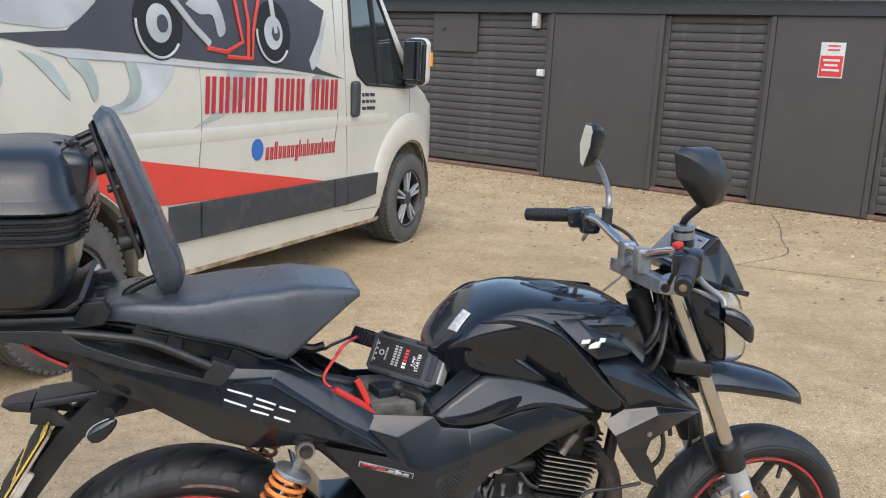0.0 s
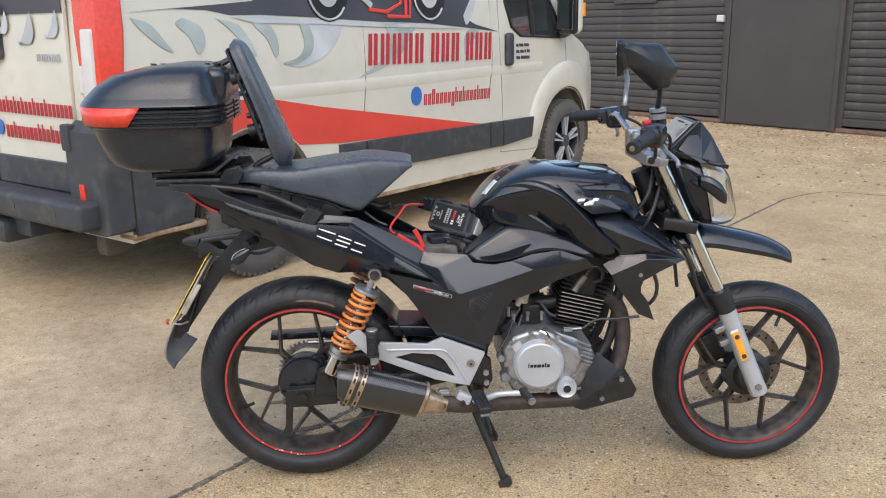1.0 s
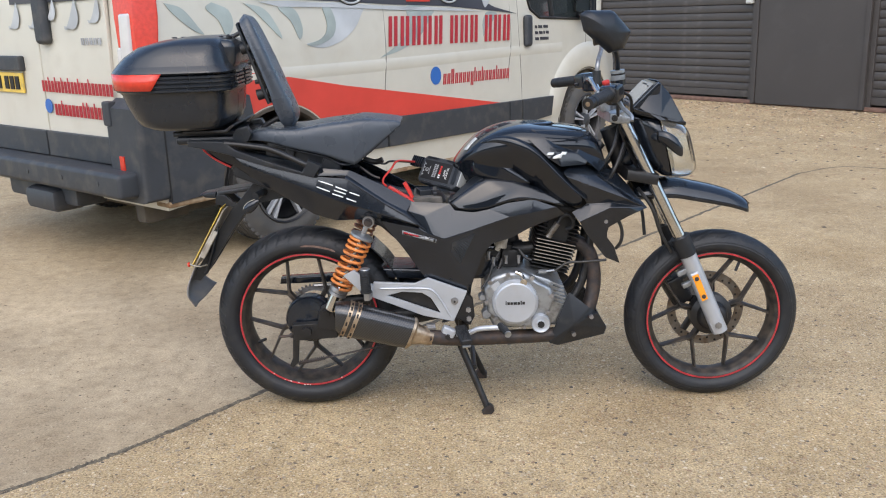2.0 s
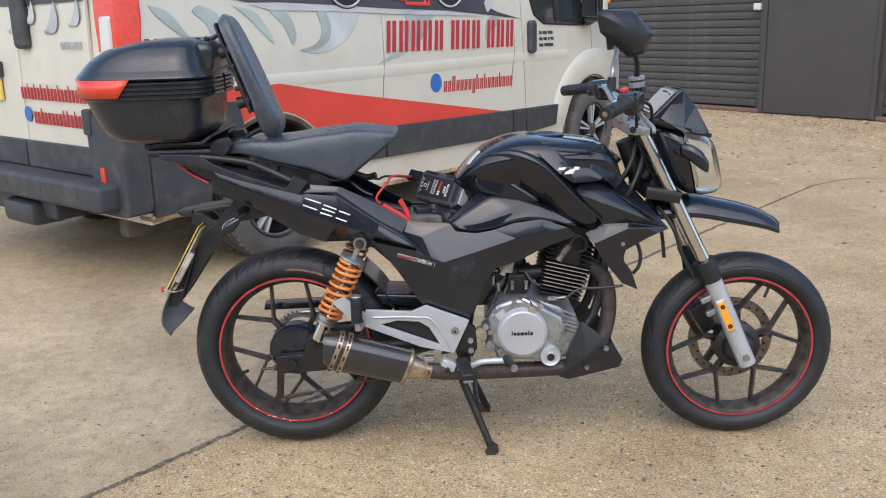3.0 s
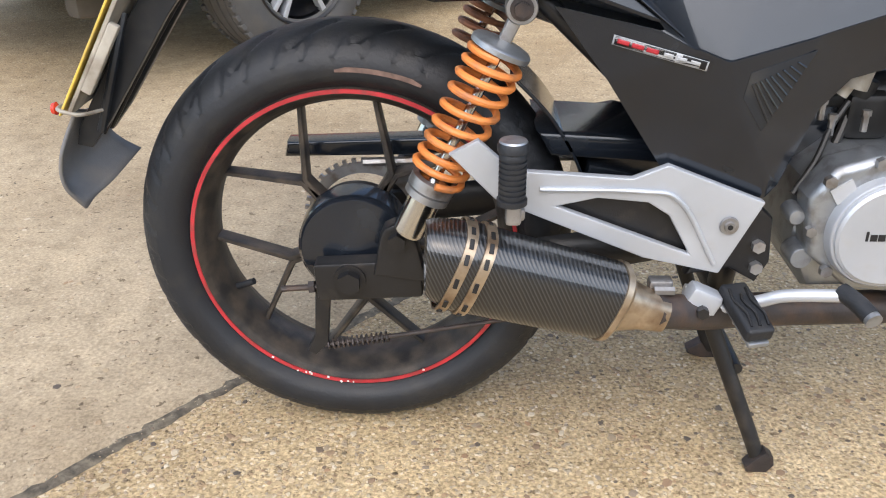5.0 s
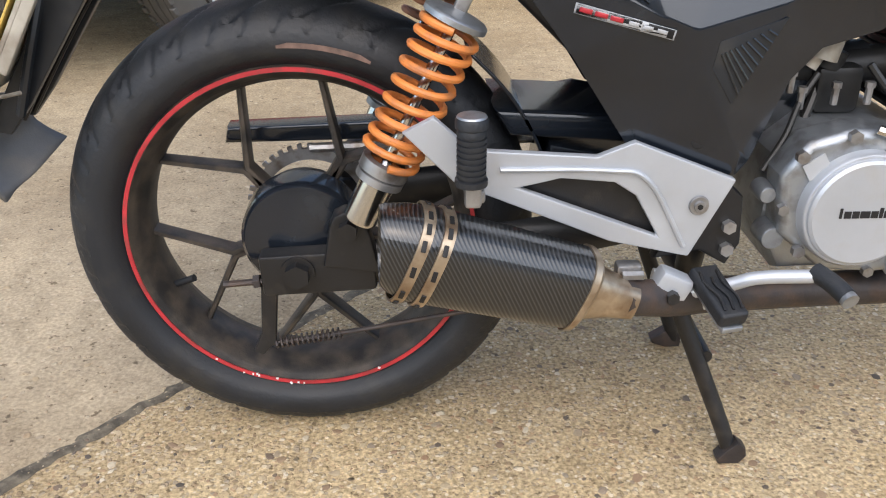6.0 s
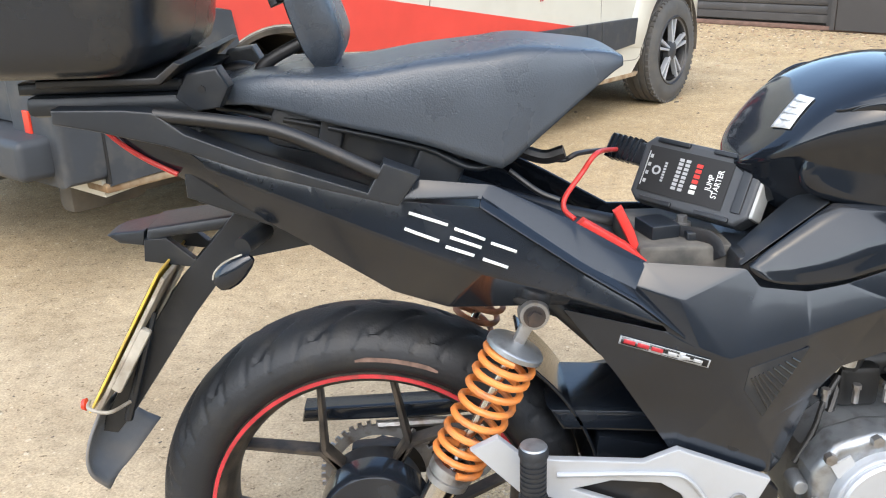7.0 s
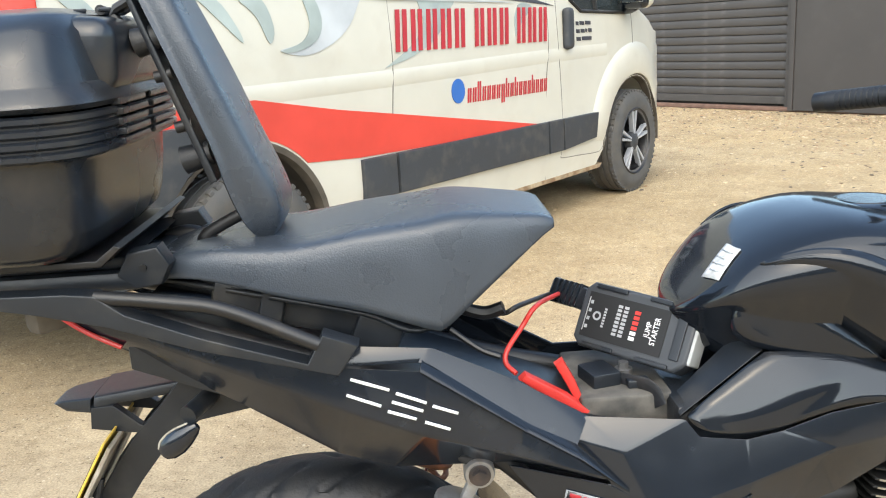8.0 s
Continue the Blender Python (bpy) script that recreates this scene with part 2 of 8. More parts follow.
RUST_PIPE = mat("dark_exhaust_pipe", (0.04, 0.034, 0.033), 0.5, metal=0.3, var=0.4, scale=22, bump=0.2, dirt=(0.085, 0.055, 0.04), dirt_at=0.58)
SPRING = mat("orange_spring_paint", (0.63, 0.21, 0.05), 0.45, var=0.2, scale=30, dirt=(0.28, 0.12, 0.06), dirt_at=0.62)
SPRING_DULL = mat("rusty_spring_paint", (0.42, 0.17, 0.08), 0.55, var=0.3, scale=30, dirt=(0.2, 0.09, 0.05), dirt_at=0.55)
RED = mat("red_plastic", (0.58, 0.04, 0.033), 0.4, var=0.12, scale=20)
RED_STRIPE = mat("red_rim_tape", (0.4, 0.028, 0.036), 0.4, var=0.25, scale=30, dirt=(0.2, 0.05, 0.045), dirt_at=0.64)
RED_LENS = mat("red_reflector_lens", (0.62, 0.045, 0.022), 0.25, var=0.12, scale=60, bump=0.2, bscale=500, coat=0.25)
AMBER = mat("amber_reflector", (0.9, 0.32, 0.02), 0.2, var=0.1, bump=0.3, bscale=700, coat=0.6)
WHITE_MARK = mat("white_lettering_film", (0.78, 0.79, 0.78), 0.4, var=0.05)
GREY_MARK = mat("grey_lettering_film", (0.36, 0.37, 0.38), 0.4, var=0.1)
BLACK_MARK = mat("black_print", (0.007, 0.007, 0.0075), 0.6)
LABEL_PAPER = mat("printed_paper_label", (0.56, 0.57, 0.56), 0.6, var=0.25, scale=90)
PLATE_YELLOW = mat("yellow_number_plate", (0.7, 0.49, 0.09), 0.35, var=0.1, scale=14, dirt=(0.45, 0.33, 0.12), dirt_at=0.6)
DIRTY_WHITE = mat("dirty_pale_plastic", (0.42, 0.39, 0.33), 0.55, var=0.2, scale=18, dirt=(0.22, 0.19, 0.15), dirt_at=0.52)
CLEAR = glass_mat("clear_lens", (0.93, 0.95, 0.95))
MIRROR = mat("mirror_glass", (0.85, 0.86, 0.87), 0.02, metal=1.0, var=0.02)
DISC = mat("brake_disc_steel", (0.21, 0.19, 0.165), 0.42, metal=0.8, var=0.3, scale=30, dirt=(0.14, 0.1, 0.07), dirt_at=0.58)
FIN = mat("black_cylinder_fins", (0.018, 0.018, 0.018), 0.5, metal=0.3, var=0.3, scale=30)
FIN_EDGE = mat("bare_fin_edges", (0.5, 0.49, 0.46), 0.35, metal=0.9, var=0.2, scale=60)
VAN_WHITE = mat("white_van_paint", (0.55, 0.53, 0.455), 0.32, var=0.05, scale=3, coat=0.35, dirt=(0.5, 0.47, 0.395), dirt_at=0.66)
VAN_GREY = mat("grey_van_plastic", (0.034, 0.038, 0.044), 0.55, var=0.15, scale=7, bump=0.15, bscale=700, dirt=(0.075, 0.072, 0.066), dirt_at=0.62)
VAN_DIRTY = mat("grimy_underbody", (0.085, 0.073, 0.058), 0.85, var=0.4, scale=9, bump=0.3, bscale=80)
VAN_RED = mat("red_vinyl_wrap", (0.6, 0.056, 0.04), 0.35, var=0.08, scale=5)
VAN_DARK = mat("dark_grey_vinyl_wrap", (0.045, 0.045, 0.055), 0.4, var=0.25, scale=2)
VAN_SILVER = mat("silver_grey_vinyl_wrap", (0.42, 0.44, 0.45), 0.4, var=0.25, scale=3)
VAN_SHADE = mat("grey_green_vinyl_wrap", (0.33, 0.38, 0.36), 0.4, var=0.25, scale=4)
VAN_TEXT = mat("dark_red_vinyl_lettering", (0.4, 0.025, 0.035), 0.4, var=0.08)
BLUE = mat("blue_vinyl_disc", (0.03, 0.13, 0.42), 0.4, var=0.08)
PANEL_GAP = mat("shadowed_panel_gap", (0.2, 0.19, 0.165), 0.7, var=0.3, scale=20)
VAN_GLASS = mat("dark_window_glass", (0.02, 0.026, 0.028), 0.06, var=0.3, scale=3, coat=0.8)
LAMP_CLEAR = mat("clear_lamp_cluster", (0.55, 0.53, 0.52), 0.16, var=0.06, scale=12, coat=0.8)
SHUTTER = mat("brown_painted_shutter", (0.0565, 0.0505, 0.047), 0.55, var=0.12, scale=4, bump=0.15, bscale=120, dirt=(0.1, 0.092, 0.085), dirt_at=0.7)
SHUTTER_FLAT = mat("brown_painted_sheet", (0.0545, 0.0487, 0.0455), 0.6, var=0.1, scale=2, bump=0.12, bscale=60, dirt=(0.068, 0.063, 0.059), dirt_at=0.68)
FASCIA = mat("dark_fascia_board", (0.028, 0.03, 0.035), 0.6, var=0.2, scale=5, bump=0.2, bscale=80)
ROOFING = mat("grey_fibre_roof_sheet", (0.36, 0.37, 0.39), 0.8, var=0.15, scale=3, bump=0.3, bscale=60)
BRICK_RED = mat("red_brick_footing", (0.17, 0.10, 0.075), 0.85, var=0.3, scale=12, bump=0.4, bscale=90)
JOINT = mat("dark_joint_filler", (0.1, 0.082, 0.056), 0.95, var=0.55, scale=40, bump=0.8, bscale=160, dirt=(0.2, 0.165, 0.115), dirt_at=0.58)
RUBBLE = stone_mat("loose_stones", (0.95, 0.92, 0.88))
STONES = stone_mat("aggregate_stones", (0.9, 0.88, 0.84))
RENDERED = mat("weathered_render", (0.2, 0.185, 0.165), 0.85, var=0.2, scale=1.2, bump=0.3, bscale=40)
VAN_TYRE = mat("dusty_van_tyre", (0.075, 0.073, 0.07), 0.75, var=0.25, scale=9, bump=0.3, bscale=150, dirt=(0.09, 0.082, 0.07), dirt_at=0.58)
RUSTY_SILL = mat("rusty_sill", (0.36, 0.28, 0.18), 0.8, var=0.4, scale=9, bump=0.3, bscale=60, dirt=(0.2, 0.12, 0.06), dirt_at=0.52)
WHEEL_METAL = mat("dusty_black_wheel", (0.017, 0.0155, 0.0145), 0.5, var=0.3, scale=20, bump=0.15, bscale=400, dirt=(0.062, 0.049, 0.037), dirt_at=0.5)
CABLE = mat("black_cable", (0.018, 0.018, 0.018), 0.45)
DUSTY_BLACK = mat("dusty_black_plastic", (0.15, 0.15, 0.152), 0.5, var=0.25, scale=14, bump=0.2, bscale=500, dirt=(0.2, 0.185, 0.165), dirt_at=0.6)
EDGE_RED = mat("dull_red_edge", (0.5, 0.03, 0.028), 0.35, var=0.15, scale=30)
GREY_CASE = mat("charcoal_case", (0.042, 0.046, 0.052), 0.45, var=0.12, bump=0.2, bscale=900)
GREY_EDGE = mat("grey_case_edge", (0.36, 0.37, 0.36), 0.45, var=0.2, scale=30)


# ---- building tools ----
def part(name, bm, material, parent=None, label="", flat=False, keep=False, soft=False):
    """Links a bmesh as one mesh object under a thing or a part."""
    me = bpy.data.meshes.new(name)
    if not keep:
        bmesh.ops.recalc_face_normals(bm, faces=bm.faces)
    bm.to_mesh(me)
    bm.free()
    me.materials.append(material)
    me.polygons.foreach_set("use_smooth", [True] * len(me.polygons))
    if not flat:
        me.set_sharp_from_angle(angle=radians(60 if soft else 38))
    ob = new(name, me)
    if not flat and not soft and len(me.polygons) < 500:
        crisp = ob.modifiers.new("crisp", "WEIGHTED_NORMAL")
        crisp.keep_sharp = True
    ob.parent = parent
    if label:
        ob["label"] = label
    return ob


def thing(name, label, category, m=None, group="", kind=""):
    ob = tagged(new(name), label, category, group, kind)
    if m is not None:
        ob.matrix_world = m
    return ob


def box(bm, c, size, rot=(0, 0, 0), bevel=0.0, segs=2, taper=1.0):
    """A box with rounded edges; taper shrinks its top."""
    r = bmesh.ops.create_cube(bm, size=1.0)
    vs = r["verts"]
    for v in vs:
        k = taper if v.co.z > 0 else 1.0
        v.co = Vector((v.co.x * size[0] * k, v.co.y * size[1] * k, v.co.z * size[2]))
    if bevel:
        es = list({e for v in vs for e in v.link_edges})
        r2 = bmesh.ops.bevel(bm, geom=es, offset=bevel, segments=segs, affect="EDGES", profile=0.5)
        vs = list({v for f in r2["faces"] for v in f.verts} | {v for v in vs if v.is_valid})
    m = pose(*c, *rot)
    for v in vs:
        v.co = m @ v.co
    return bm


def rod(bm, a, b, r, r2=None, n=16, cap=True):
    """A round bar from a to b."""
    a, b = Vector(a), Vector(b)
    d = b - a
    m = Matrix.Translation((a + b) / 2) @ d.to_track_quat("Z", "Y").to_matrix().to_4x4()
    bmesh.ops.create_cone(bm, cap_ends=cap, segments=n, radius1=r, radius2=r if r2 is None else r2, depth=d.length, matrix=m)
    return bm


def spline(pts, n):
    """n+1 points on a smooth curve through pts."""
    P = [Vector(p) for p in pts]
    P = [2 * P[0] - P[1]] + P + [2 * P[-1] - P[-2]]
    out, k = [], len(P) - 3
    for i in range(n + 1):
        s = i / n * k
        j = min(int(s), k - 1)
        t = s - j
        a, b, c, d = P[j:j + 4]
        out.append(0.5 * ((2 * b) + (c - a) * t + (2 * a - 5 * b + 4 * c - d) * t * t + (3 * b - a - 3 * c + d) * t ** 3))
    return out


def tube(bm, pts, r, n=10, steps=None, smooth=True, flat=1.0):
    """A bent round bar along pts; r may be a list, one for each end."""
    P = spline(pts, steps or 6 * (len(pts) - 1)) if smooth else [Vector(p) for p in pts]
    r0, r1 = r if isinstance(r, (tuple, list)) else (r, r)
    up = Vector((0, 1, 0))
    rings = []
    for i, p in enumerate(P):
        t = (P[min(i + 1, len(P) - 1)] - P[max(i - 1, 0)]).normalized()
        side = up - t * up.dot(t)
        if side.length < 1e-3:
            side = Vector((1, 0, 0)) - t * t.x
        side.normalize()
        oth = t.cross(side)
        up = side
        q = r0 + (r1 - r0) * i / (len(P) - 1)
        rings.append([bm.verts.new(p + q * (flat * math.cos(a) * side + math.sin(a) * oth)) for a in (2 * math.pi * k / n for k in range(n))])
    for A, B in zip(rings, rings[1:]):
        for k in range(n):
            bm.faces.new((A[k], A[(k + 1) % n], B[(k + 1) % n], B[k]))
    bm.faces.new(rings[0][::-1])
    bm.faces.new(rings[-1])
    return bm


def lathe(bm, prof, n=64, m=None, closed=False):
    """Turns a profile of (radius, y) about the y axis."""
    rings = []
    for k in range(n):
        a = 2 * math.pi * k / n
        rings.append([bm.verts.new(Vector((r * math.cos(a), y, r * math.sin(a)))) for r, y in prof])
    last = len(prof) if closed else len(prof) - 1
    for k in range(n):
        A, B = rings[k], rings[(k + 1) % n]
        for i in range(last):
            j = (i + 1) % len(prof)
            bm.faces.new((A[i], A[j], B[j], B[i]))
    bmesh.ops.remove_doubles(bm, verts=bm.verts, dist=1e-6)
    if m is not None:
        bmesh.ops.transform(bm, matrix=m, verts=bm.verts)
    return bm


def prism(bm, outline, y0, y1, bevel=0.0, segs=2):
    """An outline in x and z, from y0 to y1 thick, with rounded rims."""
    a = [bm.verts.new((x, y0, z)) for x, z in outline]
    b = [bm.verts.new((x, y1, z)) for x, z in outline]
    n = len(outline)
    fs = [bm.faces.new(a), bm.faces.new(b[::-1])]
    for i in range(n):
        fs.append(bm.faces.new((a[i], b[i], b[(i + 1) % n], a[(i + 1) % n])))
    bmesh.ops.recalc_face_normals(bm, faces=fs)
    if bevel:
        es = list({e for f in fs[:2] for e in f.edges})
        bmesh.ops.bevel(bm, geom=es, offset=bevel, segments=segs, affect="EDGES", profile=0.5)
    return bm


def facets(name, verts, faces, material, parent, thick=0.004, bevel=0.004, label="", mirror=False, rounded=False, ridges=()):
    """A creased panel: flat facets between named corners, given a thickness and rounded creases."""
    bm = bmesh.new()
    k = -1 if mirror else 1
    vs = {key: bm.verts.new((x, k * y, z)) for key, (x, y, z) in verts.items()}
    for f in faces:
        bm.faces.new([vs[c] for c in (f[::-1] if mirror else f)])
    if ridges:
        layer = bm.edges.layers.float.new("crease_edge")
        for a, b in ridges:
            e = bm.edges.get((vs[a], vs[b]))
            if e:
                e[layer] = 0.75
    if bevel and not rounded:
        es = [e for e in bm.edges if len(e.link_faces) == 2]
        bmesh.ops.bevel(bm, geom=es, offset=bevel, segments=3, affect="EDGES", profile=0.5)
    bmesh.ops.recalc_face_normals(bm, faces=bm.faces)
    mid = sum((v.co.y for v in bm.verts), 0.0)
    ref = sum((f.normal.y * f.calc_area() for f in bm.faces), 0.0)
    if ref * mid < 0:
        bmesh.ops.reverse_faces(bm, faces=bm.faces)
    ob = part(name, bm, material, parent, label, keep=True, soft=rounded)
    if rounded:
        sub = ob.modifiers.new("rounding", "SUBSURF")
        sub.levels = sub.render_levels = 2
    so = ob.modifiers.new("thickness", "SOLIDIFY")
    so.thickness, so.offset = thick, -1
    if not rounded:
        ob.modifiers.move(len(ob.modifiers) - 1, 0)
    return ob


def sheet(bm, rows, nu=24, nv=16, closed=False):
    """A smooth skin through rows of points; closed joins the last row to the first."""
    R = [spline(r, nu) for r in rows]
    if closed:
        R = R + [R[0]]
    cols = [spline([r[i] for r in R], nv) for i in range(nu + 1)]
    if closed:
        cols = []
        for i in range(nu + 1):
            ring = [r[i] for r in R[:-1]]
            k = len(ring)
            ext = spline([ring[(j - 2) % k] for j in range(k + 5)], (k + 4) * max(2, nv // k))
            step = max(2, nv // k)
            cols.append(ext[2 * step:(2 + k) * step])
    V = [[bm.verts.new(p) for p in c] for c in cols]
    m = len(V[0])
    for i in range(nu):
        for j in range(m if closed else m - 1):
            j2 = (j + 1) % m
            bm.faces.new((V[i][j], V[i + 1][j], V[i + 1][j2], V[i][j2]))
    return V


def writing(name, body, size, m, material, parent, squeeze=1.0):
    """Raised letters in the built-in font."""
    cu = bpy.data.curves.new(name, "FONT")
    cu.body, cu.size, cu.extrude, cu.align_x, cu.align_y = body, size, 0.0004, "CENTER", "CENTER"
    tmp = bpy.data.objects.new(name, cu)
    me = bpy.data.meshes.new_from_object(tmp)
    bpy.data.objects.remove(tmp)
    me.transform(m @ Matrix.Diagonal((squeeze, 1, 1, 1)))
    me.materials.append(material)
    ob = new(name, me)
    ob.parent = parent
    return ob


def merge(bm, other, m=None):
    """Adds a bmesh to another."""
    me = bpy.data.meshes.new("scratch")
    other.to_mesh(me)
    other.free()
    if m is not None:
        me.transform(m)
    bm.from_mesh(me)
    bpy.data.meshes.remove(me)
    return bm


# ---- the yard ----
def build_ground():
    bm = bmesh.new()
    ring = [0.0, 2, 5, 10, 20, 60, 300, 2500]
    lines = sorted({s * r for r in ring for s in (-1, 1)})
    V = {(x, y): bm.verts.new((x, y, 0)) for x in lines for y in lines}
    for a, b in zip(lines, lines[1:]):
        for c, d in zip(lines, lines[1:]):
            bm.faces.new((V[a, c], V[b, c], V[b, d], V[a, d]))
    return tagged(part("ground", bm, GROUND), "tan exposed-aggregate concrete yard, worn and stained", "ground", kind="structure")


def build_joint(name, pts, width, label, seed):
    """A ragged filled joint or crack along pts, a few millimetres proud of the slab."""
    rng = random.Random(seed)
    bm = bmesh.new()
    P = spline([(x, y, 0) for x, y in pts], 40 * (len(pts) - 1))
    rows = []
    for i, p in enumerate(P):
        t = (P[min(i + 1, len(P) - 1)] - P[max(i - 1, 0)]).normalized()
        side = Vector((-t.y, t.x, 0))
        o = rng.uniform(-0.16, 0.16) * width
        w1, w2 = width * rng.uniform(0.38, 0.68), width * rng.uniform(0.38, 0.68)
        rows.append([bm.verts.new(p + side * (o - w1) + Vector((0, 0, 0.0005))), bm.verts.new(p + side * o + Vector((0, 0, 0.003))), bm.verts.new(p + side * (o + w2) + Vector((0, 0, 0.0005)))])
    for A, B in zip(rows, rows[1:]):
        for k in (0, 1):
            bm.faces.new((A[k], A[k + 1], B[k + 1], B[k]))
    return tagged(part(name, bm, JOINT), label, "slab joint", kind="structure")


ground = build_ground()
build_joint("trim_joint", JOINT_LINE[:-1], 0.022, "dark weedy joint between concrete slabs", 1)
build_joint("trim_crack", [(3.16, 3.83), (3.6, 4.05), (4.0, 3.8), (4.6, 3.35), (5.6, 2.7)], 0.016, "ragged dark crack across the concrete", 2)
build_joint("trim_crack", [(4.0, 3.8), (4.7, 4.12), (5.1, 4.7), (5.54, 5.3), (5.9, 5.9)], 0.014, "thin ragged crack in the concrete", 3)


def pebbles(name, spots, label, material):
    """Many flat-bottomed stones as one mesh; spots are (x, y, radius, height)."""
    rng = random.Random(7)
    t = (1 + 5 ** 0.5) / 2
    ico = [Vector(v).normalized() for v in ((-1, t, 0), (1, t, 0), (-1, -t, 0), (1, -t, 0), (0, -1, t), (0, 1, t), (0, -1, -t), (0, 1, -t), (t, 0, -1), (t, 0, 1), (-t, 0, -1), (-t, 0, 1))]
    tri = [tuple(int(c, 12) for c in f) for f in "0b5 051 017 07a 0ab 159 5b4 ba2 a76 718 394 342 326 368 389 495 24b 62a 867 981".split()]
    verts, faces = [], []
    for x, y, r, h in spots:
        a = rng.uniform(0, math.tau)
        c, q, ex, ey = math.cos(a), math.sin(a), rng.uniform(0.8, 1.35), rng.uniform(0.65, 1.05)
        n = len(verts)
        for v in ico:
            k = rng.uniform(0.68, 1.25)
            px, py = v.x * r * ex * k, v.y * r * ey * k
            verts.append((x + c * px - q * py, y + q * px + c * py, max(-0.002, v.z * h * k)))
        faces += [(i + n, j + n, k + n) for i, j, k in tri]
    me = bpy.data.meshes.new(name)
    me.from_pydata(verts, [], faces)
    me.polygons.foreach_set("use_smooth", [False] * len(me.polygons))
    me.materials.append(material)
    return tagged(new(name, me), label, "gravel", kind="stuff")


def scatter_stones():
    """Loose stones gathered along the foot of the garages, and the coarse slab's own stones, worn bare, round the motorcycle."""
    rng = random.Random(7)
    a, g, n = Vector((3.3, 10.25, 0)), Vector((0.608, -0.794, 0)), Vector((-0.794, -0.608, 0))
    foot = []
    for k in range(9500):
        p = a + g * rng.uniform(-2, 9) + n * (0.05 + abs(rng.gauss(0, 0.3 if k < 900 else 1.9)))
        r = rng.uniform(0.008, 0.028) if k < 900 else rng.uniform(0.007, 0.019)
        foot.append((p.x, p.y, r, r * rng.uniform(0.3, 0.6)))
    pebbles("loose_stones", foot, "loose tan stones and grit along the foot of the garages", RUBBLE)

    def line(x):
        for (x0, y0), (x1, y1) in zip(JOINT_LINE, JOINT_LINE[1:]):
            if x <= x1:
                return y0 + (y1 - y0) * (x - x0) / (x1 - x0)

    bare = []
    while len(bare) < 15000:
        x, y = rng.uniform(-1.3, 2.3), rng.uniform(-1.3, 1.3)
        side = line(x) - y
        if side > 0.02 or (side < -0.03 and rng.random() < 0.06):
            r = 0.002 + 0.006 * rng.random() ** 3
            bare.append((x, y, r, 0.0008 + 0.09 * r))
    for k in range(700):
        x = rng.uniform(-1.6, 1.2)
        bare.append((x + rng.gauss(0, 0.003), line(x) + rng.gauss(0, 0.004), rng.uniform(0.0015, 0.004), rng.uniform(0.002, 0.004)))
    pebbles("aggregate_stones", bare, "small worn stones laid bare in the concrete", STONES)


scatter_stones()

# ---- the row of garages: x along the front, y into the building ----
GX = Vector((0.6082, -0.7937, 0))
GARAGE = Matrix(((GX.x, -GX.y, 0, 3.3), (GX.y, GX.x, 0, 10.25), (0, 0, 1, 0), (0, 0, 0, 1)))
PANEL_SPANS = ((-5.0, -3.35), (-1.25, -0.75), (1.96, 3.455), (4.645, 5.85), (8.0, 9.4))
DOOR_SPANS = ((-3.3, -1.3), (-0.7, 1.9), (3.5, 4.6), (5.9, 7.95))


def build_garages():
    bm = bmesh.new()
    box(bm, (2.2, 2.6, 1.07), (15.4, 5.0, 2.14))
    wall = tagged(part("wall_garages", bm, SHUTTER_FLAT), "long low row of lock-up garages painted dark brown", "garage row", kind="structure")
    wall.matrix_world = GARAGE
    bm = bmesh.new()
    box(bm, (2.2, 0.0, 0.03), (15.4, 0.13, 0.05), bevel=0.01)
    foot = part("footing", bm, BRICK_RED, wall, "low red brick footing under the shutters")
    foot.location = (0, 0.02, 0)
    return wall


build_garages()


def build_roof():
    bm = bmesh.new()
    box(bm, (2.2, -0.05, 2.12), (15.6, 0.12, 0.16), bevel=0.01)
    fascia = tagged(part("trim_fascia", bm, FASCIA), "dark fascia board under the garage roof edge", "fascia", kind="structure")
    fascia.matrix_world = GARAGE
    bm = bmesh.new()
    n = 240
    top, low = [], []
    for i in range(n + 1):
        x = -5.7 + 15.8 * i / n
        z = 0.025 * math.sin(2 * math.pi * x / 0.146)
        top.append([bm.verts.new((x, y, 2.24 + 0.09 * (y + 0.2) + z)) for y in (-0.2, 2.4, 5.2)])
        low.append([bm.verts.new((x, y, 2.228 + 0.09 * (y + 0.2) + z)) for y in (-0.2, 2.4, 5.2)])
    for i in range(n):
        for k in (0, 1):
            bm.faces.new((top[i][k], top[i + 1][k], top[i + 1][k + 1], top[i][k + 1]))
            bm.faces.new((low[i][k + 1], low[i + 1][k + 1], low[i + 1][k], low[i][k]))
        bm.faces.new((low[i][0], low[i + 1][0], top[i + 1][0], top[i][0]))
    roof = tagged(part("ceiling_garages", bm, ROOFING), "pale grey corrugated roof sheets on the garages", "roof", kind="structure")
    roof.matrix_world = GARAGE


build_roof()


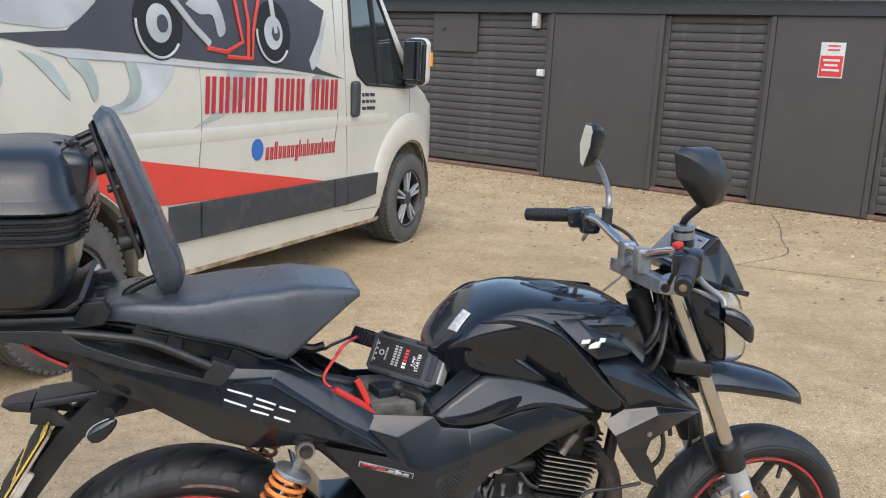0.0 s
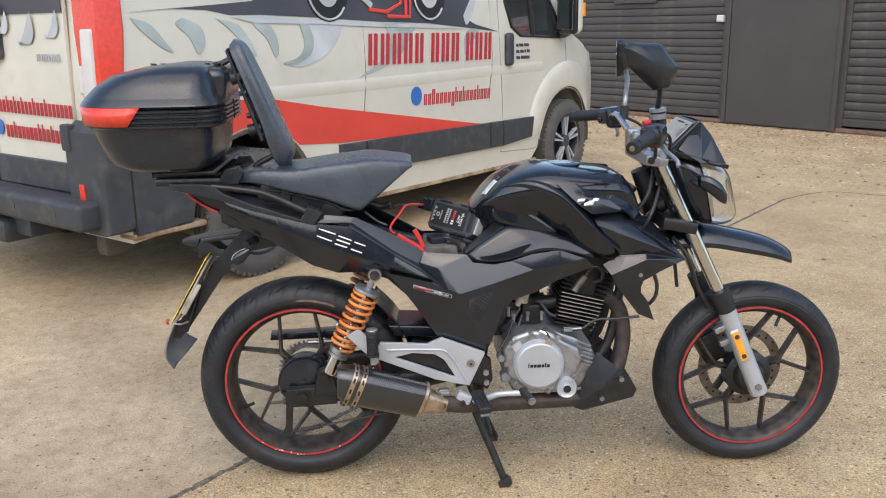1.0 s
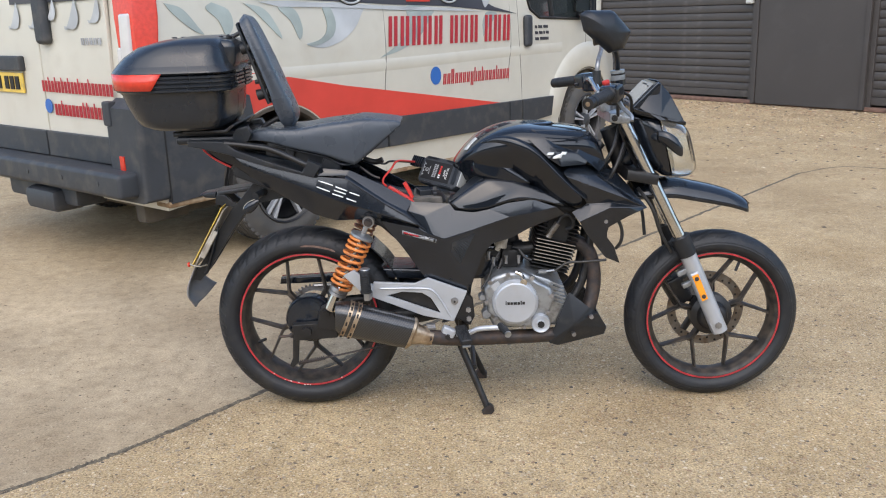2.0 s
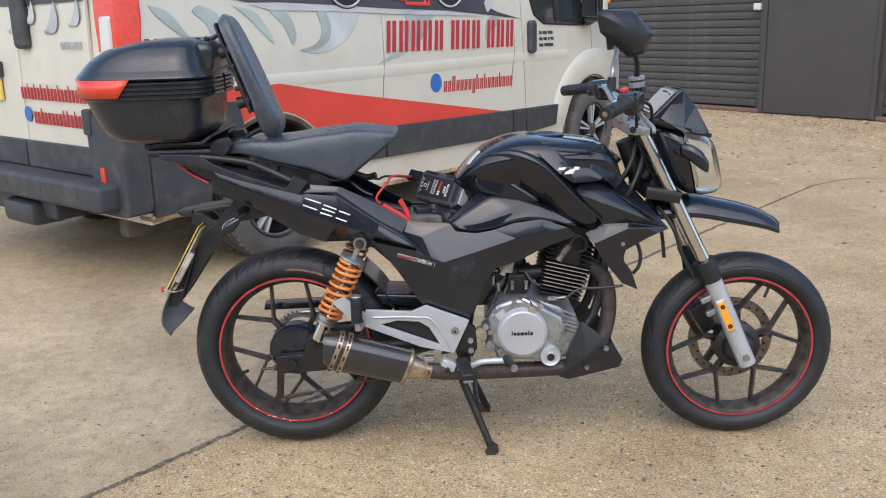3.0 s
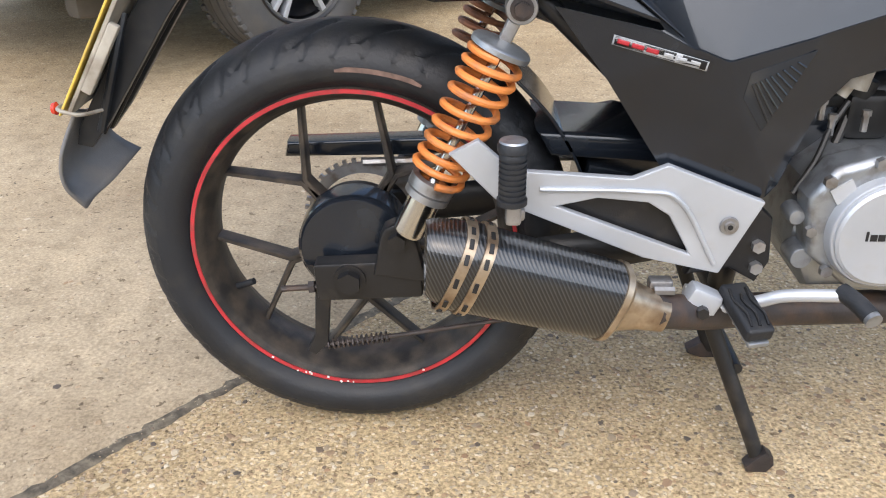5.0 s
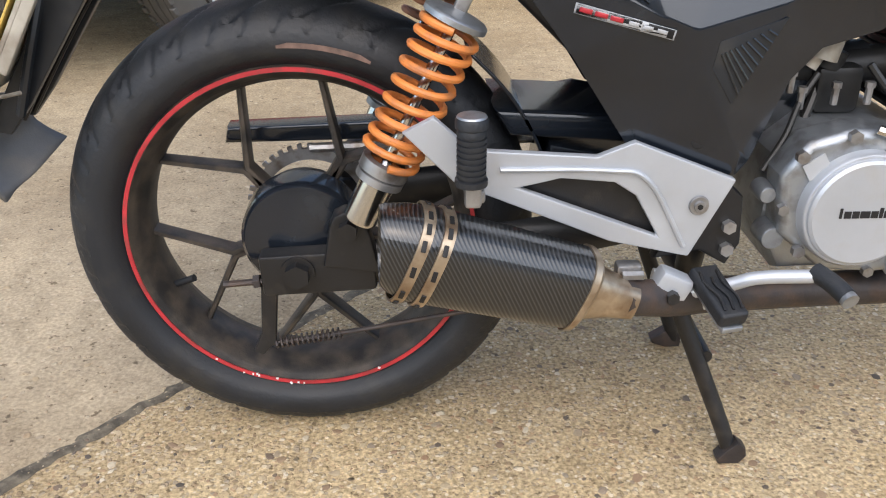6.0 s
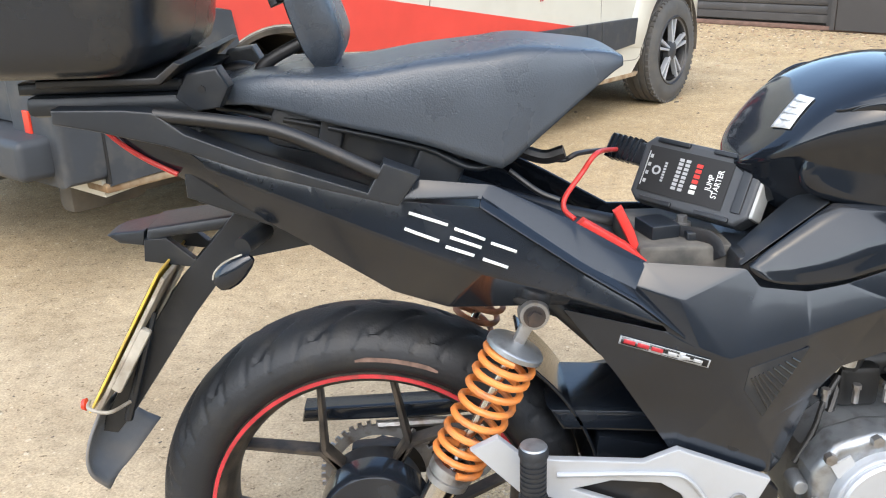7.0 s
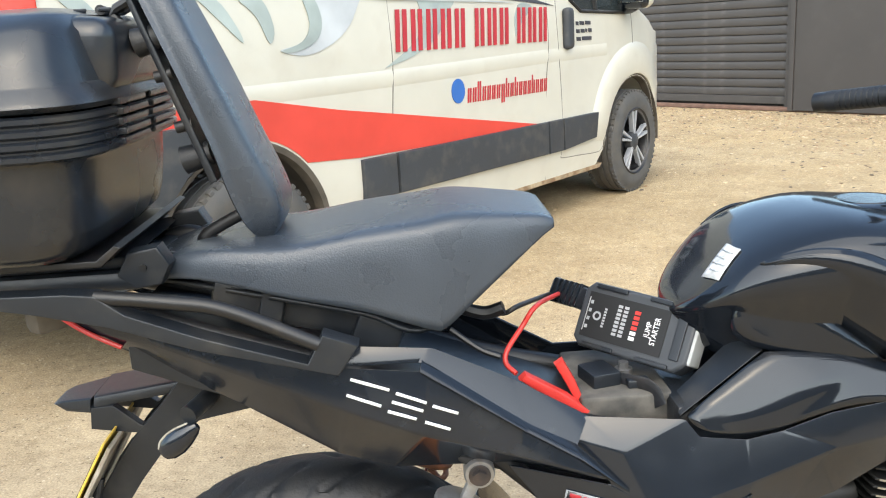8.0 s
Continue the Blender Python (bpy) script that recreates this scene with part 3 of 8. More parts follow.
def build_shutter(x0, x1):
    """A roller shutter: curved slats between two guide rails, over a bottom bar."""
    door = tagged(new("roller_door"), "closed brown roller shutter with horizontal slats", "garage door", "garage doors", "structure")
    door.matrix_world = GARAGE @ pose((x0 + x1) / 2, 0.02, 0)
    w = x1 - x0
    pitch, z0 = 0.099, 0.17
    bm = bmesh.new()
    prof = [(0.0, 0.0), (-0.018, 0.004), (-0.023, 0.02), (-0.023, 0.05), (-0.02, 0.078), (-0.013, 0.091), (0.0, 0.095), (0.0, 0.099)]
    A = [bm.verts.new((-w / 2, y, z)) for y, z in prof]
    B = [bm.verts.new((w / 2, y, z)) for y, z in prof]
    for i in range(len(prof) - 1):
        bm.faces.new((A[i], B[i], B[i + 1], A[i + 1]))
    first = part("slat", bm, SHUTTER, door)
    first.location = (0, 0, z0)
    for i in range(1, 20):
        o = new("slat", first.data)
        o.parent, o.location = door, (0, 0, z0 + pitch * i)
    bm = bmesh.new()
    box(bm, (0, -0.012, 0.125), (w, 0.045, 0.09), bevel=0.008)
    part("bottom_bar", bm, SHUTTER, door)
    for sx in (-1, 1):
        bm = bmesh.new()
        box(bm, (sx * (w / 2 + 0.02), -0.025, 1.03), (0.06, 0.05, 2.0), bevel=0.006)
        part("guide_rail", bm, SHUTTER, door)
    return door


for span in DOOR_SPANS:
    build_shutter(*span)


def build_panel(x0, x1):
    """A flat sheet door between the shutters, standing proud of them."""
    ob = tagged(new("sheet_door"), "flat dark brown sheet-metal door panel between shutters", "garage door", "garage doors", "structure")
    ob.matrix_world = GARAGE @ pose((x0 + x1) / 2, -0.03, 0)
    w = x1 - x0
    bm = bmesh.new()
    box(bm, (0, -0.012, 1.03), (w - 0.12, 0.06, 2.02), bevel=0.006)
    part("panel", bm, SHUTTER_FLAT, ob)
    for sx in (-1, 1):
        bm = bmesh.new()
        box(bm, (sx * (w / 2 - 0.03), -0.02, 1.035), (0.055, 0.075, 2.03), bevel=0.006)
        part("post", bm, SHUTTER_FLAT, ob)
    return ob


for span in PANEL_SPANS:
    build_panel(*span)


def wall_fittings():
    m = GARAGE
    lamp = thing("bulkhead_lamp", "small pale weathered bulkhead lamp on the garage front", "wall lamp", m @ pose(1.75, -0.02, 1.98))
    bm = bmesh.new()
    box(bm, (0, -0.03, 0), (0.11, 0.06, 0.26), bevel=0.02)
    part("body", bm, DIRTY_WHITE, lamp)
    bm = bmesh.new()
    box(bm, (0, -0.07, -0.02), (0.08, 0.04, 0.17), bevel=0.015)
    part("cover", bm, LAMP_CLEAR, lamp)
    bx = thing("junction_box", "small white plastic box on the shutter guide", "junction box", m @ pose(1.86, -0.02, 1.31))
    bm = bmesh.new()
    box(bm, (0, -0.03, 0), (0.1, 0.06, 0.09), bevel=0.012)
    part("body", bm, LABEL_PAPER, bx)
    bm = bmesh.new()
    box(bm, (0, -0.064, 0), (0.075, 0.012, 0.065), bevel=0.005)
    part("lid", bm, LABEL_PAPER, bx)
    hatch = thing("cover_plate", "flat painted sheet fixed over the shutter top", "cover plate", m @ pose(0.5, -0.035, 1.78))
    bm = bmesh.new()
    box(bm, (0, 0, 0), (0.72, 0.025, 0.5), bevel=0.005)
    part("sheet", bm, SHUTTER_FLAT, hatch)
    bm = bmesh.new()
    box(bm, (-0.18, -0.02, 0.04), (0.05, 0.03, 0.035), bevel=0.006)
    part("catch", bm, FASCIA, hatch)
    sg = thing("warning_sign", "white and red warning sign on a garage panel", "sign", m @ pose(5.3, -0.079, 1.6))
    bm = bmesh.new()
    box(bm, (0, 0, 0), (0.24, 0.008, 0.36), bevel=0.002)
    part("board", bm, LABEL_PAPER, sg)
    bm = bmesh.new()
    box(bm, (0, -0.006, -0.06), (0.22, 0.005, 0.21), bevel=0.001)
    part("red_field", bm, RED, sg)
    for k, (w, z) in enumerate(((0.16, 0.0), (0.13, -0.05), (0.17, -0.10))):
        bm = bmesh.new()
        box(bm, (0, -0.0095, z), (w, 0.003, 0.022))
        part("print_bar", bm, LABEL_PAPER, sg)
    for z in (0.145, 0.105):
        bm = bmesh.new()
        box(bm, (0.01, -0.0055, z), (0.12, 0.003, 0.016))
        part("print_bar", bm, RED, sg)


wall_fittings()


def build_far_wall():
    """An unseen plain wall, added behind the camera to darken what the black panels reflect."""
    bm = bmesh.new()
    box(bm, (0, -18.0, 2.4), (60, 0.4, 4.8))
    tagged(part("wall_south_unseen", bm, RENDERED), "unseen plain wall added to darken reflections", "wall", kind="structure")


build_far_wall()

# ---- the van: x along its side towards the cab, y into it ----
VAN = Matrix(((0.640, -0.768, 0, -1.3556), (0.768, 0.640, 0, 1.1296), (0, 0, 1, 0), (0, 0, 0, 1)))
VAN_W, HUB_R, HUB_F, HUB_Z = 2.05, 1.385, 4.745, 0.343


def van_in(s, y, z):
    """How the van's skin leans: in towards the roof, round at the nose."""
    k = 1.0
    if z > 1.05:
        k -= 0.13 * ((z - 1.05) / 1.4) ** 1.4
    if z < 0.5:
        k -= 0.03 * (0.5 - z) / 0.3
    if s > 4.7:
        k -= 0.22 * ((s - 4.7) / 0.9) ** 2.2
    c = VAN_W / 2
    return c + (y - c) * k


def van_skin(s, z, lift=0.0):
    """A point on the van's near side."""
    return Vector((s, van_in(s, 0.0, z) - lift, z))


def van_decal(name, outline, material, parent, label="", lift=0.004, ns=None):
    """A shape of film on the van's side, following its lean."""
    bm = bmesh.new()
    if name in ("ribbon_graphic", "silver_graphic"):
        outline = [(p.x, p.z) for p in spline([(s, 0, z) for s, z in outline + outline[:1]], 4 * len(outline))[:-1]]
    vs = [bm.verts.new((s, 0, z)) for s, z in outline]
    bm.faces.new(vs)
    for zc in (0.5, 0.8, 1.06, 1.2, 1.35, 1.5, 1.65, 1.8):
        bmesh.ops.bisect_plane(bm, geom=list(bm.verts) + list(bm.edges) + list(bm.faces), plane_co=(0, 0, zc), plane_no=(0, 0, 1))
    for v in bm.verts:
        v.co = van_skin(v.co.x, v.co.z, lift)
    r = bmesh.ops.extrude_face_region(bm, geom=list(bm.faces))
    for e in r["geom"]:
        if isinstance(e, bmesh.types.BMVert):
            e.co.y += 0.0025
    return part(name, bm, material, parent, label)


def ellipse(cx, cz, rx, rz, n=28, a0=0.0, a1=360.0):
    return [(cx + rx * math.cos(radians(a0 + (a1 - a0) * k / n)), cz + rz * math.sin(radians(a0 + (a1 - a0) * k / n))) for k in range(n)]


def van_wheel(parent, s, y, out):
    w = new("wheel")
    w.parent, w.location = parent, (s, y, HUB_Z)
    w.rotation_euler = (0, 0, 0 if out < 0 else math.pi)
    R = 0.345
    bm = bmesh.new()
    lathe(bm, [(0.2, -0.1), (0.225, -0.11), (0.27, -0.118), (0.305, -0.111), (R - 0.008, -0.094), (R - 0.001, -0.075), (R - 0.008, -0.073), (R - 0.008, -0.066), (R, -0.064), (R, -0.03), (R - 0.008, -0.028), (R - 0.008, -0.02), (R, -0.018), (R, 0.018), (R - 0.008, 0.02), (R - 0.008, 0.028), (R, 0.03), (R - 0.01, 0.09), (0.27, 0.118), (0.2, 0.1)], 72)
    for k in range(54):
        for d, y in ((0.0, -0.087), (3.3, 0.087)):
            lug = bmesh.new()
            box(lug, (R - 0.008, y, 0), (0.018, 0.026, 0.024), bevel=0.002, segs=1)
            merge(bm, lug, pose(0, 0, 0, 0, 6.667 * k + d, 0))
    part("tyre", bm, VAN_TYRE, w)
    bm = bmesh.new()
    lathe(bm, [(0.215, -0.1), (0.228, -0.108), (0.22, -0.116), (0.208, -0.1), (0.185, -0.04), (0.18, 0.06), (0.0, 0.06), (0.0, 0.05), (0.17, 0.05), (0.178, -0.04), (0.19, -0.09)], 56)
    rim = part("rim", bm, BLACK_METAL, w)
    for k in range(5):
        a = 90 + 72 * k
        for d in (-8, 8):
            bm = bmesh.new()
            m = pose(0, 0, 0, 0, -(a + d), 0)
            prism(bm, [(0.04, -0.006), (0.205, -0.0115), (0.205, 0.0115), (0.04, 0.006)], -0.104, -0.07, 0.004)
            bmesh.ops.transform(bm, matrix=m, verts=bm.verts)
            part("spoke", bm, SILVER, w)
    bm = bmesh.new()
    lathe(bm, [(0.0, -0.112), (0.03, -0.112), (0.06, -0.1), (0.065, -0.06)], 32)
    part("hub_cap", bm, VAN_GREY, w)
    return w


def build_van():
    van = thing("van", "white panel van with red and grey vinyl graphics, behind the motorcycle", "van", VAN)
    # body shell: a side outline with both wheel arches, across the width
    arc = lambda h, r: [(h + r * math.cos(radians(a)), HUB_Z + 0.02 + r * math.sin(radians(a))) for a in range(180, -1, -12)]
    out = [(0.62, 0.33)] + [p for p in arc(HUB_R, 0.43)] + [(1.95, 0.27), (4.2, 0.24)] + [p for p in arc(HUB_F, 0.42)]
    out += [(5.2, 0.26), (5.5, 0.3), (5.56, 0.5), (5.54, 0.78), (5.42, 0.98), (5.1, 1.14), (4.86, 1.22), (4.45, 1.68), (4.1, 2.1), (3.85, 2.36), (3.5, 2.46), (2.2, 2.5), (0.95, 2.47), (0.72, 2.4), (0.64, 2.2), (0.58, 1.1), (0.57, 0.6)]
    bm = bmesh.new()
    prism(bm, out, 0.0, VAN_W)
    for z in (0.3, 0.5, 0.8, 1.05, 1.2, 1.35, 1.5, 1.65, 1.8, 2.0, 2.15, 2.3, 2.4):
        bmesh.ops.bisect_plane(bm, geom=list(bm.verts) + list(bm.edges) + list(bm.faces), plane_co=(0, 0, z), plane_no=(0, 0, 1))
    for s in (0.8, 4.7, 4.85, 5.0, 5.15, 5.28, 5.4, 5.5):
        bmesh.ops.bisect_plane(bm, geom=list(bm.verts) + list(bm.edges) + list(bm.faces), plane_co=(s, 0, 0), plane_no=(1, 0, 0))
    for v in bm.verts:
        v.co.y = van_in(v.co.x, v.co.y, v.co.z)
    edges = [e for e in bm.edges if len(e.link_faces) == 2 and e.calc_face_angle(0) > radians(60) and min(v.co.z for v in e.verts) > 0.4 and max(v.co.z for v in e.verts) > 0.9]
    bmesh.ops.bevel(bm, geom=edges, offset=0.045, segments=4, affect="EDGES", profile=0.5)
    body = part("body", bm, VAN_WHITE, van)
    bm = bmesh.new()
    box(bm, (3.1, VAN_W / 2, 0.42), (4.6, 1.5, 0.36), bevel=0.02)
    for h in (HUB_R, HUB_F):
        for y in (0.14, VAN_W - 0.14):
            r = bmesh.new()
            k = 1 if y < 1 else -1
            lathe(r, [(0.0, 0.19 * k), (0.424, 0.19 * k), (0.424, -0.24 * k), (0.429, -0.24 * k), (0.429, 0.2 * k), (0.0, 0.2 * k)], 48)
            bmesh.ops.bisect_plane(r, geom=list(r.verts) + list(r.edges) + list(r.faces), plane_co=(0, 0, -0.06), plane_no=(0, 0, -1), clear_outer=True)
            merge(bm, r, Matrix.Translation((h, y + (0.12 if y < 1 else -0.12), HUB_Z + 0.02)))
    part("underbody", bm, VAN_DIRTY, van)
    for h in (HUB_R, HUB_F):
        bm = bmesh.new()
        ring = [[bm.verts.new(van_skin(h + r * math.cos(radians(a)), HUB_Z + 0.02 + r * math.sin(radians(a)), l)) for r, l in ((0.405, -0.05), (0.412, -0.004), (0.432, 0.004), (0.44, -0.002))] for a in range(-4, 185, 6)]
        for A, B in zip(ring, ring[1:]):
            for k in range(3):
                bm.faces.new((A[k], A[k + 1], B[k + 1], B[k]))
        part("wheel_arch", bm, VAN_DIRTY, van)
    for h in (HUB_R, HUB_F):
        van_wheel(van, h, 0.1, -1)
        van_wheel(van, h, VAN_W - 0.115, 1)
    # rubbing strips along the side, in door-wide lengths
    for a, b in ((2.02, 2.24), (2.255, 3.585), (3.6, 3.755), (3.77, 4.2)):
        z0, z1 = 0.45, 0.63
        bm = bmesh.new()
        f = lambda s: 0.635 - 0.035 * (s - 2.0) / 2.2
        e = 0.03 if b > 4.1 else 0.0
        prism(bm, [(a, f(a) - 0.185), (b - e, f(b) - 0.185 + e), (b, f(b)), (a, f(a))], -0.022, 0.01, 0.008)
        part("rubbing_strip", bm, VAN_GREY, van)
    # panel gaps
    for path in ([(2.25, 0.28), (2.25, 0.75), (2.28, 1.1), (2.27, 1.7), (2.25, 2.2)], [(3.6, 0.26), (3.6, 0.8), (3.64, 1.1), (3.62, 1.7), (3.6, 2.2)], [(3.77, 0.39), (3.775, 0.67), (3.745, 1.06), (3.735, 1.4), (3.74, 1.75), (3.72, 2.05)], [(3.765, 0.385), (3.79, 0.372), (4.0, 0.357), (4.22, 0.342), (4.29, 0.355), (4.345, 0.42)], [(4.7, 1.21), (4.716, 1.06), (4.716, 0.9), (4.705, 0.825), (4.6, 0.79), (4.5, 0.715)]):
        bm = bmesh.new()
        tube(bm, [van_skin(s, z, -0.001) for s, z in path], 0.003, n=6)
        part("panel_gap", bm, PANEL_GAP, body)
    # pressed flares round the wheels
    for h, w, a0, a1 in ((HUB_F, 0.645, 18, 176),):
        bm = bmesh.new()
        ring = []
        for a in range(a0, a1 + 1, 4):
            c, q = math.cos(radians(a)), math.sin(radians(a))
            end = min(1.0, (a - a0) / 16, (a1 - a) / 16)
            ring.append([bm.verts.new(van_skin(h + r * c, HUB_Z + 0.02 + r * q, l * end)) for r, l in ((0.428, -0.03), (0.432, 0.012), (0.45, 0.02), (0.52, 0.024), (0.585, 0.02), (0.62, 0.008), (w, -0.004))])
        for A, B in zip(ring, ring[1:]):
            for k in range(6):
                bm.faces.new((A[k], A[k + 1], B[k + 1], B[k]))
        part("wheel_flare", bm, VAN_WHITE, body, soft=True)
    # the dirty lower edge of the sill
    bm = bmesh.new()
    prism(bm, [(1.93, 0.262), (4.28, 0.235), (4.31, 0.262), (1.9, 0.292)], 0.02, 0.06, 0.006)
    part("sill_edge", bm, RUSTY_SILL, van, "rust-stained lower edge")
    # a pressed crease along the flank
    bm = bmesh.new()
    tube(bm, [van_skin(s, 0.965 + 0.01 * (s > 3), -0.142) for s in (0.75, 1.5, 2.5, 3.5, 4.35)], 0.147, n=64)
    part("crease", bm, VAN_WHITE, body)
    # front door: window, handle, mirror
    door = new("door")
    door.parent = van
    win = [(3.82, 1.82), (3.83, 1.45), (3.9, 1.28), (4.02, 1.215), (4.63, 1.19), (4.6, 1.3), (4.22, 1.8), (4.12, 1.86), (3.9, 1.88)]
    van_decal("window", win, VAN_GLASS, door, lift=0.003)
    bm = bmesh.new()
    tube(bm, [van_skin(s, z, 0.004) for s, z in win] + [van_skin(*win[0], 0.004)], 0.011, n=8, smooth=False)
    part("window_seal", bm, BLACK_MARK, door)
    bm = bmesh.new()
    tube(bm, [van_skin(4.2, 1.22, 0.006), van_skin(4.16, 1.5, 0.006), van_skin(4.1, 1.85, 0.006)], 0.018, n=8)
    part("window_bar", bm, BLACK_MARK, door)
    bm = bmesh.new()
    box(bm, (3.84, van_in(3.84, 0, 1.12) - 0.018, 1.12), (0.085, 0.05, 0.235), bevel=0.024, segs=3)
    part("door_handle", bm, VAN_GREY, door)
    mir = new("door_mirror")
    mir.parent = van
    y0 = van_in(4.62, 0, 1.3)
    bm = bmesh.new()
    box(bm, (4.6, y0 - 0.12, 1.38), (0.14, 0.17, 0.34), bevel=0.055, segs=4)
    part("housing", bm, VAN_WHITE, mir)
    bm = bmesh.new()
    box(bm, (4.552, y0 - 0.115, 1.375), (0.09, 0.172, 0.33), bevel=0.04, segs=3)
    part("shroud", bm, BLACK_SATIN, mir)
    bm = bmesh.new()
    box(bm, (4.505, y0 - 0.115, 1.385), (0.006, 0.14, 0.27), bevel=0.002)
    part("glass", bm, MIRROR, mir)
    bm = bmesh.new()
    box(bm, (4.645, y0 - 0.203, 1.4), (0.04, 0.012, 0.1), bevel=0.005)
    part("side_repeater", bm, AMBER, mir)
    bm = bmesh.new()
    tube(bm, [(4.62, y0 + 0.02, 1.22), (4.6, y0 - 0.05, 1.22), (4.58, y0 - 0.12, 1.25)], 0.04, n=10)
    part("arm", bm, BLACK_SATIN, mir)
    # windscreen and bonnet trim
    bm = bmesh.new()
    prism(bm, [(4.83, 1.27), (4.46, 1.69), (4.12, 2.1), (3.98, 2.25), (3.99, 2.27), (4.14, 2.12), (4.48, 1.71), (4.85, 1.29)], 0.24, VAN_W - 0.24)
    part("windscreen", bm, VAN_GLASS, van)
    bm = bmesh.new()
    box(bm, (5.5, VAN_W / 2, 0.5), (0.22, 1.5, 0.34), bevel=0.06, segs=3)
    part("front_bumper", bm, VAN_GREY, van)
    # rear: corner cover, lower trim, bumper step, lamps, doors
    bm = bmesh.new()
    prism(bm, [(0.625, 0.37)] + [(HUB_R + 0.442 * math.cos(radians(a)), HUB_Z + 0.02 + 0.442 * math.sin(radians(a))) for a in (177, 165, 152, 140, 128, 116)] + [(1.17, 0.875), (1.11, 0.885), (0.625, 0.885)], -0.019, 0.05, 0.005)
    part("corner_trim", bm, VAN_GREY, van)
    bm = bmesh.new()
    tube(bm, [(0.625, -0.0165, 0.38), (0.625, -0.0165, 0.6), (0.625, -0.0165, 0.885)], 0.005, n=6)
    part("panel_gap", bm, BLACK_MARK, van)
    bm = bmesh.new()
    prism(bm, [(0.485, 0.39), (0.66, 0.39), (0.66, 0.88), (0.55, 0.905), (0.485, 0.86)], -0.016, 0.3, 0.035, 3)
    part("corner_post", bm, VAN_GREY, van)
    bm = bmesh.new()
    box(bm, (0.5, 0.26, 0.83), (0.05, 0.07, 0.125), bevel=0.012)
    part("hinge_cover", bm, VAN_GREY, van)
    bm = bmesh.new()
    box(bm, (0.484, 0.165, 0.585), (0.012, 0.04, 0.072), bevel=0.003)
    part("reflector", bm, RED_LENS, van)
    bm = bmesh.new()
    box(bm, (0.48, VAN_W / 2, 0.485), (0.2, VAN_W - 0.1, 0.13), bevel=0.025, segs=3)
    bumper = part("rear_bumper", bm, VAN_GREY, van)
    for y in (0.25, 0.62, 1.0, 1.4):
        bm = bmesh.new()
        lathe(bm, [(0, 0), (0.013, 0), (0.013, 0.006), (0, 0.006)], 12, pose(0.377, y, 0.49, 0, 0, -90))
        part("sensor", bm, GREY_CASE, bumper)
    bm = bmesh.new()
    box(bm, (0.56, 1.05, 0.36), (0.2, 0.8, 0.12), bevel=0.03)
    box(bm, (0.5, 0.95, 0.33), (0.22, 0.34, 0.13), bevel=0.04)
    part("tow_step", bm, VAN_GREY, van)
    bm = bmesh.new()
    box(bm, (0.78, 0.32, 0.3), (0.3, 0.1, 0.16), bevel=0.03)
    part("mud_flap", bm, VAN_DIRTY, van)
    bm = bmesh.new()
    box(bm, (0.82, 0.05, 0.362), (0.42, 0.125, 0.03), bevel=0.01)
    part("sill", bm, RUSTY_SILL, van, "rust-stained lower edge")
    lamp = new("tail_lamp")
    lamp.parent = van
    bm = bmesh.new()
    prism(bm, [(0.535, 0.9), (0.6, 0.9), (0.63, 0.96), (0.68, 1.3), (0.70, 1.7), (0.66, 1.8), (0.59, 1.8), (0.545, 1.3)], -0.014, 0.185, 0.02)
    for z in (1.05, 1.2, 1.35, 1.5, 1.65):
        bmesh.ops.bisect_plane(bm, geom=list(bm.verts) + list(bm.edges) + list(bm.faces), plane_co=(0, 0, z), plane_no=(0, 0, 1))
    for v in bm.verts:
        inner = v.co.y > 0.1
        v.co.y = van_in(v.co.x, v.co.y, v.co.z) + (0.025 if v.co.x < 0.6 and not inner else 0.0)
        if inner:
            v.co.y += 0.06 * (v.co.z - 1.2)
    part("red_lens", bm, RED_LENS, lamp)
    bm = bmesh.new()
    box(bm, (0.541, 0.09, 1.16), (0.03, 0.09, 0.31), rot=(0, 2.5, 0), bevel=0.014, segs=3)
    box(bm, (0.5395, 0.115, 1.09), (0.03, 0.11, 0.13), rot=(0, 2.5, 0), bevel=0.014, segs=3)
    part("clear_lens", bm, LAMP_CLEAR, lamp)
    for k, (a, b) in enumerate(((0.3, 1.02), (1.03, 1.78))):
        rd = new("rear_door")
        rd.parent = van
        bm = bmesh.new()
        out2 = [(a, 0.58), (b, 0.58), (b, 1.5), (b - 0.02 if k == 0 else b - 0.1, 2.3), (a + 0.1 if k == 0 else a + 0.02, 2.3), (a, 1.5)]
        prism(bm, out2, -0.012, 0.012, 0.008)
        bmesh.ops.transform(bm, matrix=Matrix(((0, 1, 0, 0.562), (1, 0, 0, 0), (0, 0, 1, 0), (0, 0, 0, 1))), verts=bm.verts)
        for v in bm.verts:
            v.co.x += 0.035 * max(0.0, v.co.z - 1.0) / 1.0
        part("door_skin", bm, VAN_WHITE, rd)
        bm = bmesh.new()
        box(bm, (0.545, (a + b) / 2, 0.625), (0.03, b - a - 0.005, 0.14), bevel=0.006)
        part("lower_trim", bm, VAN_GREY, rd)
    bm = bmesh.new()
    box(bm, (0.545, 0.92, 1.31), (0.06, 0.12, 0.28), bevel=0.029, segs=4)
    part("door_handle", bm, VAN_GREY, rd)
    bm = bmesh.new()
    box(bm, (0.542, 1.5, 1.065), (0.04, 0.56, 0.085), bevel=0.01)
    part("plate_lamp_bar", bm, VAN_GREY, rd)
    pl = new("number_plate")
    pl.parent = van
    bm = bmesh.new()
    box(bm, (0.545, 1.5, 0.955), (0.012, 0.52, 0.115), bevel=0.003)
    part("plate", bm, PLATE_YELLOW, pl)
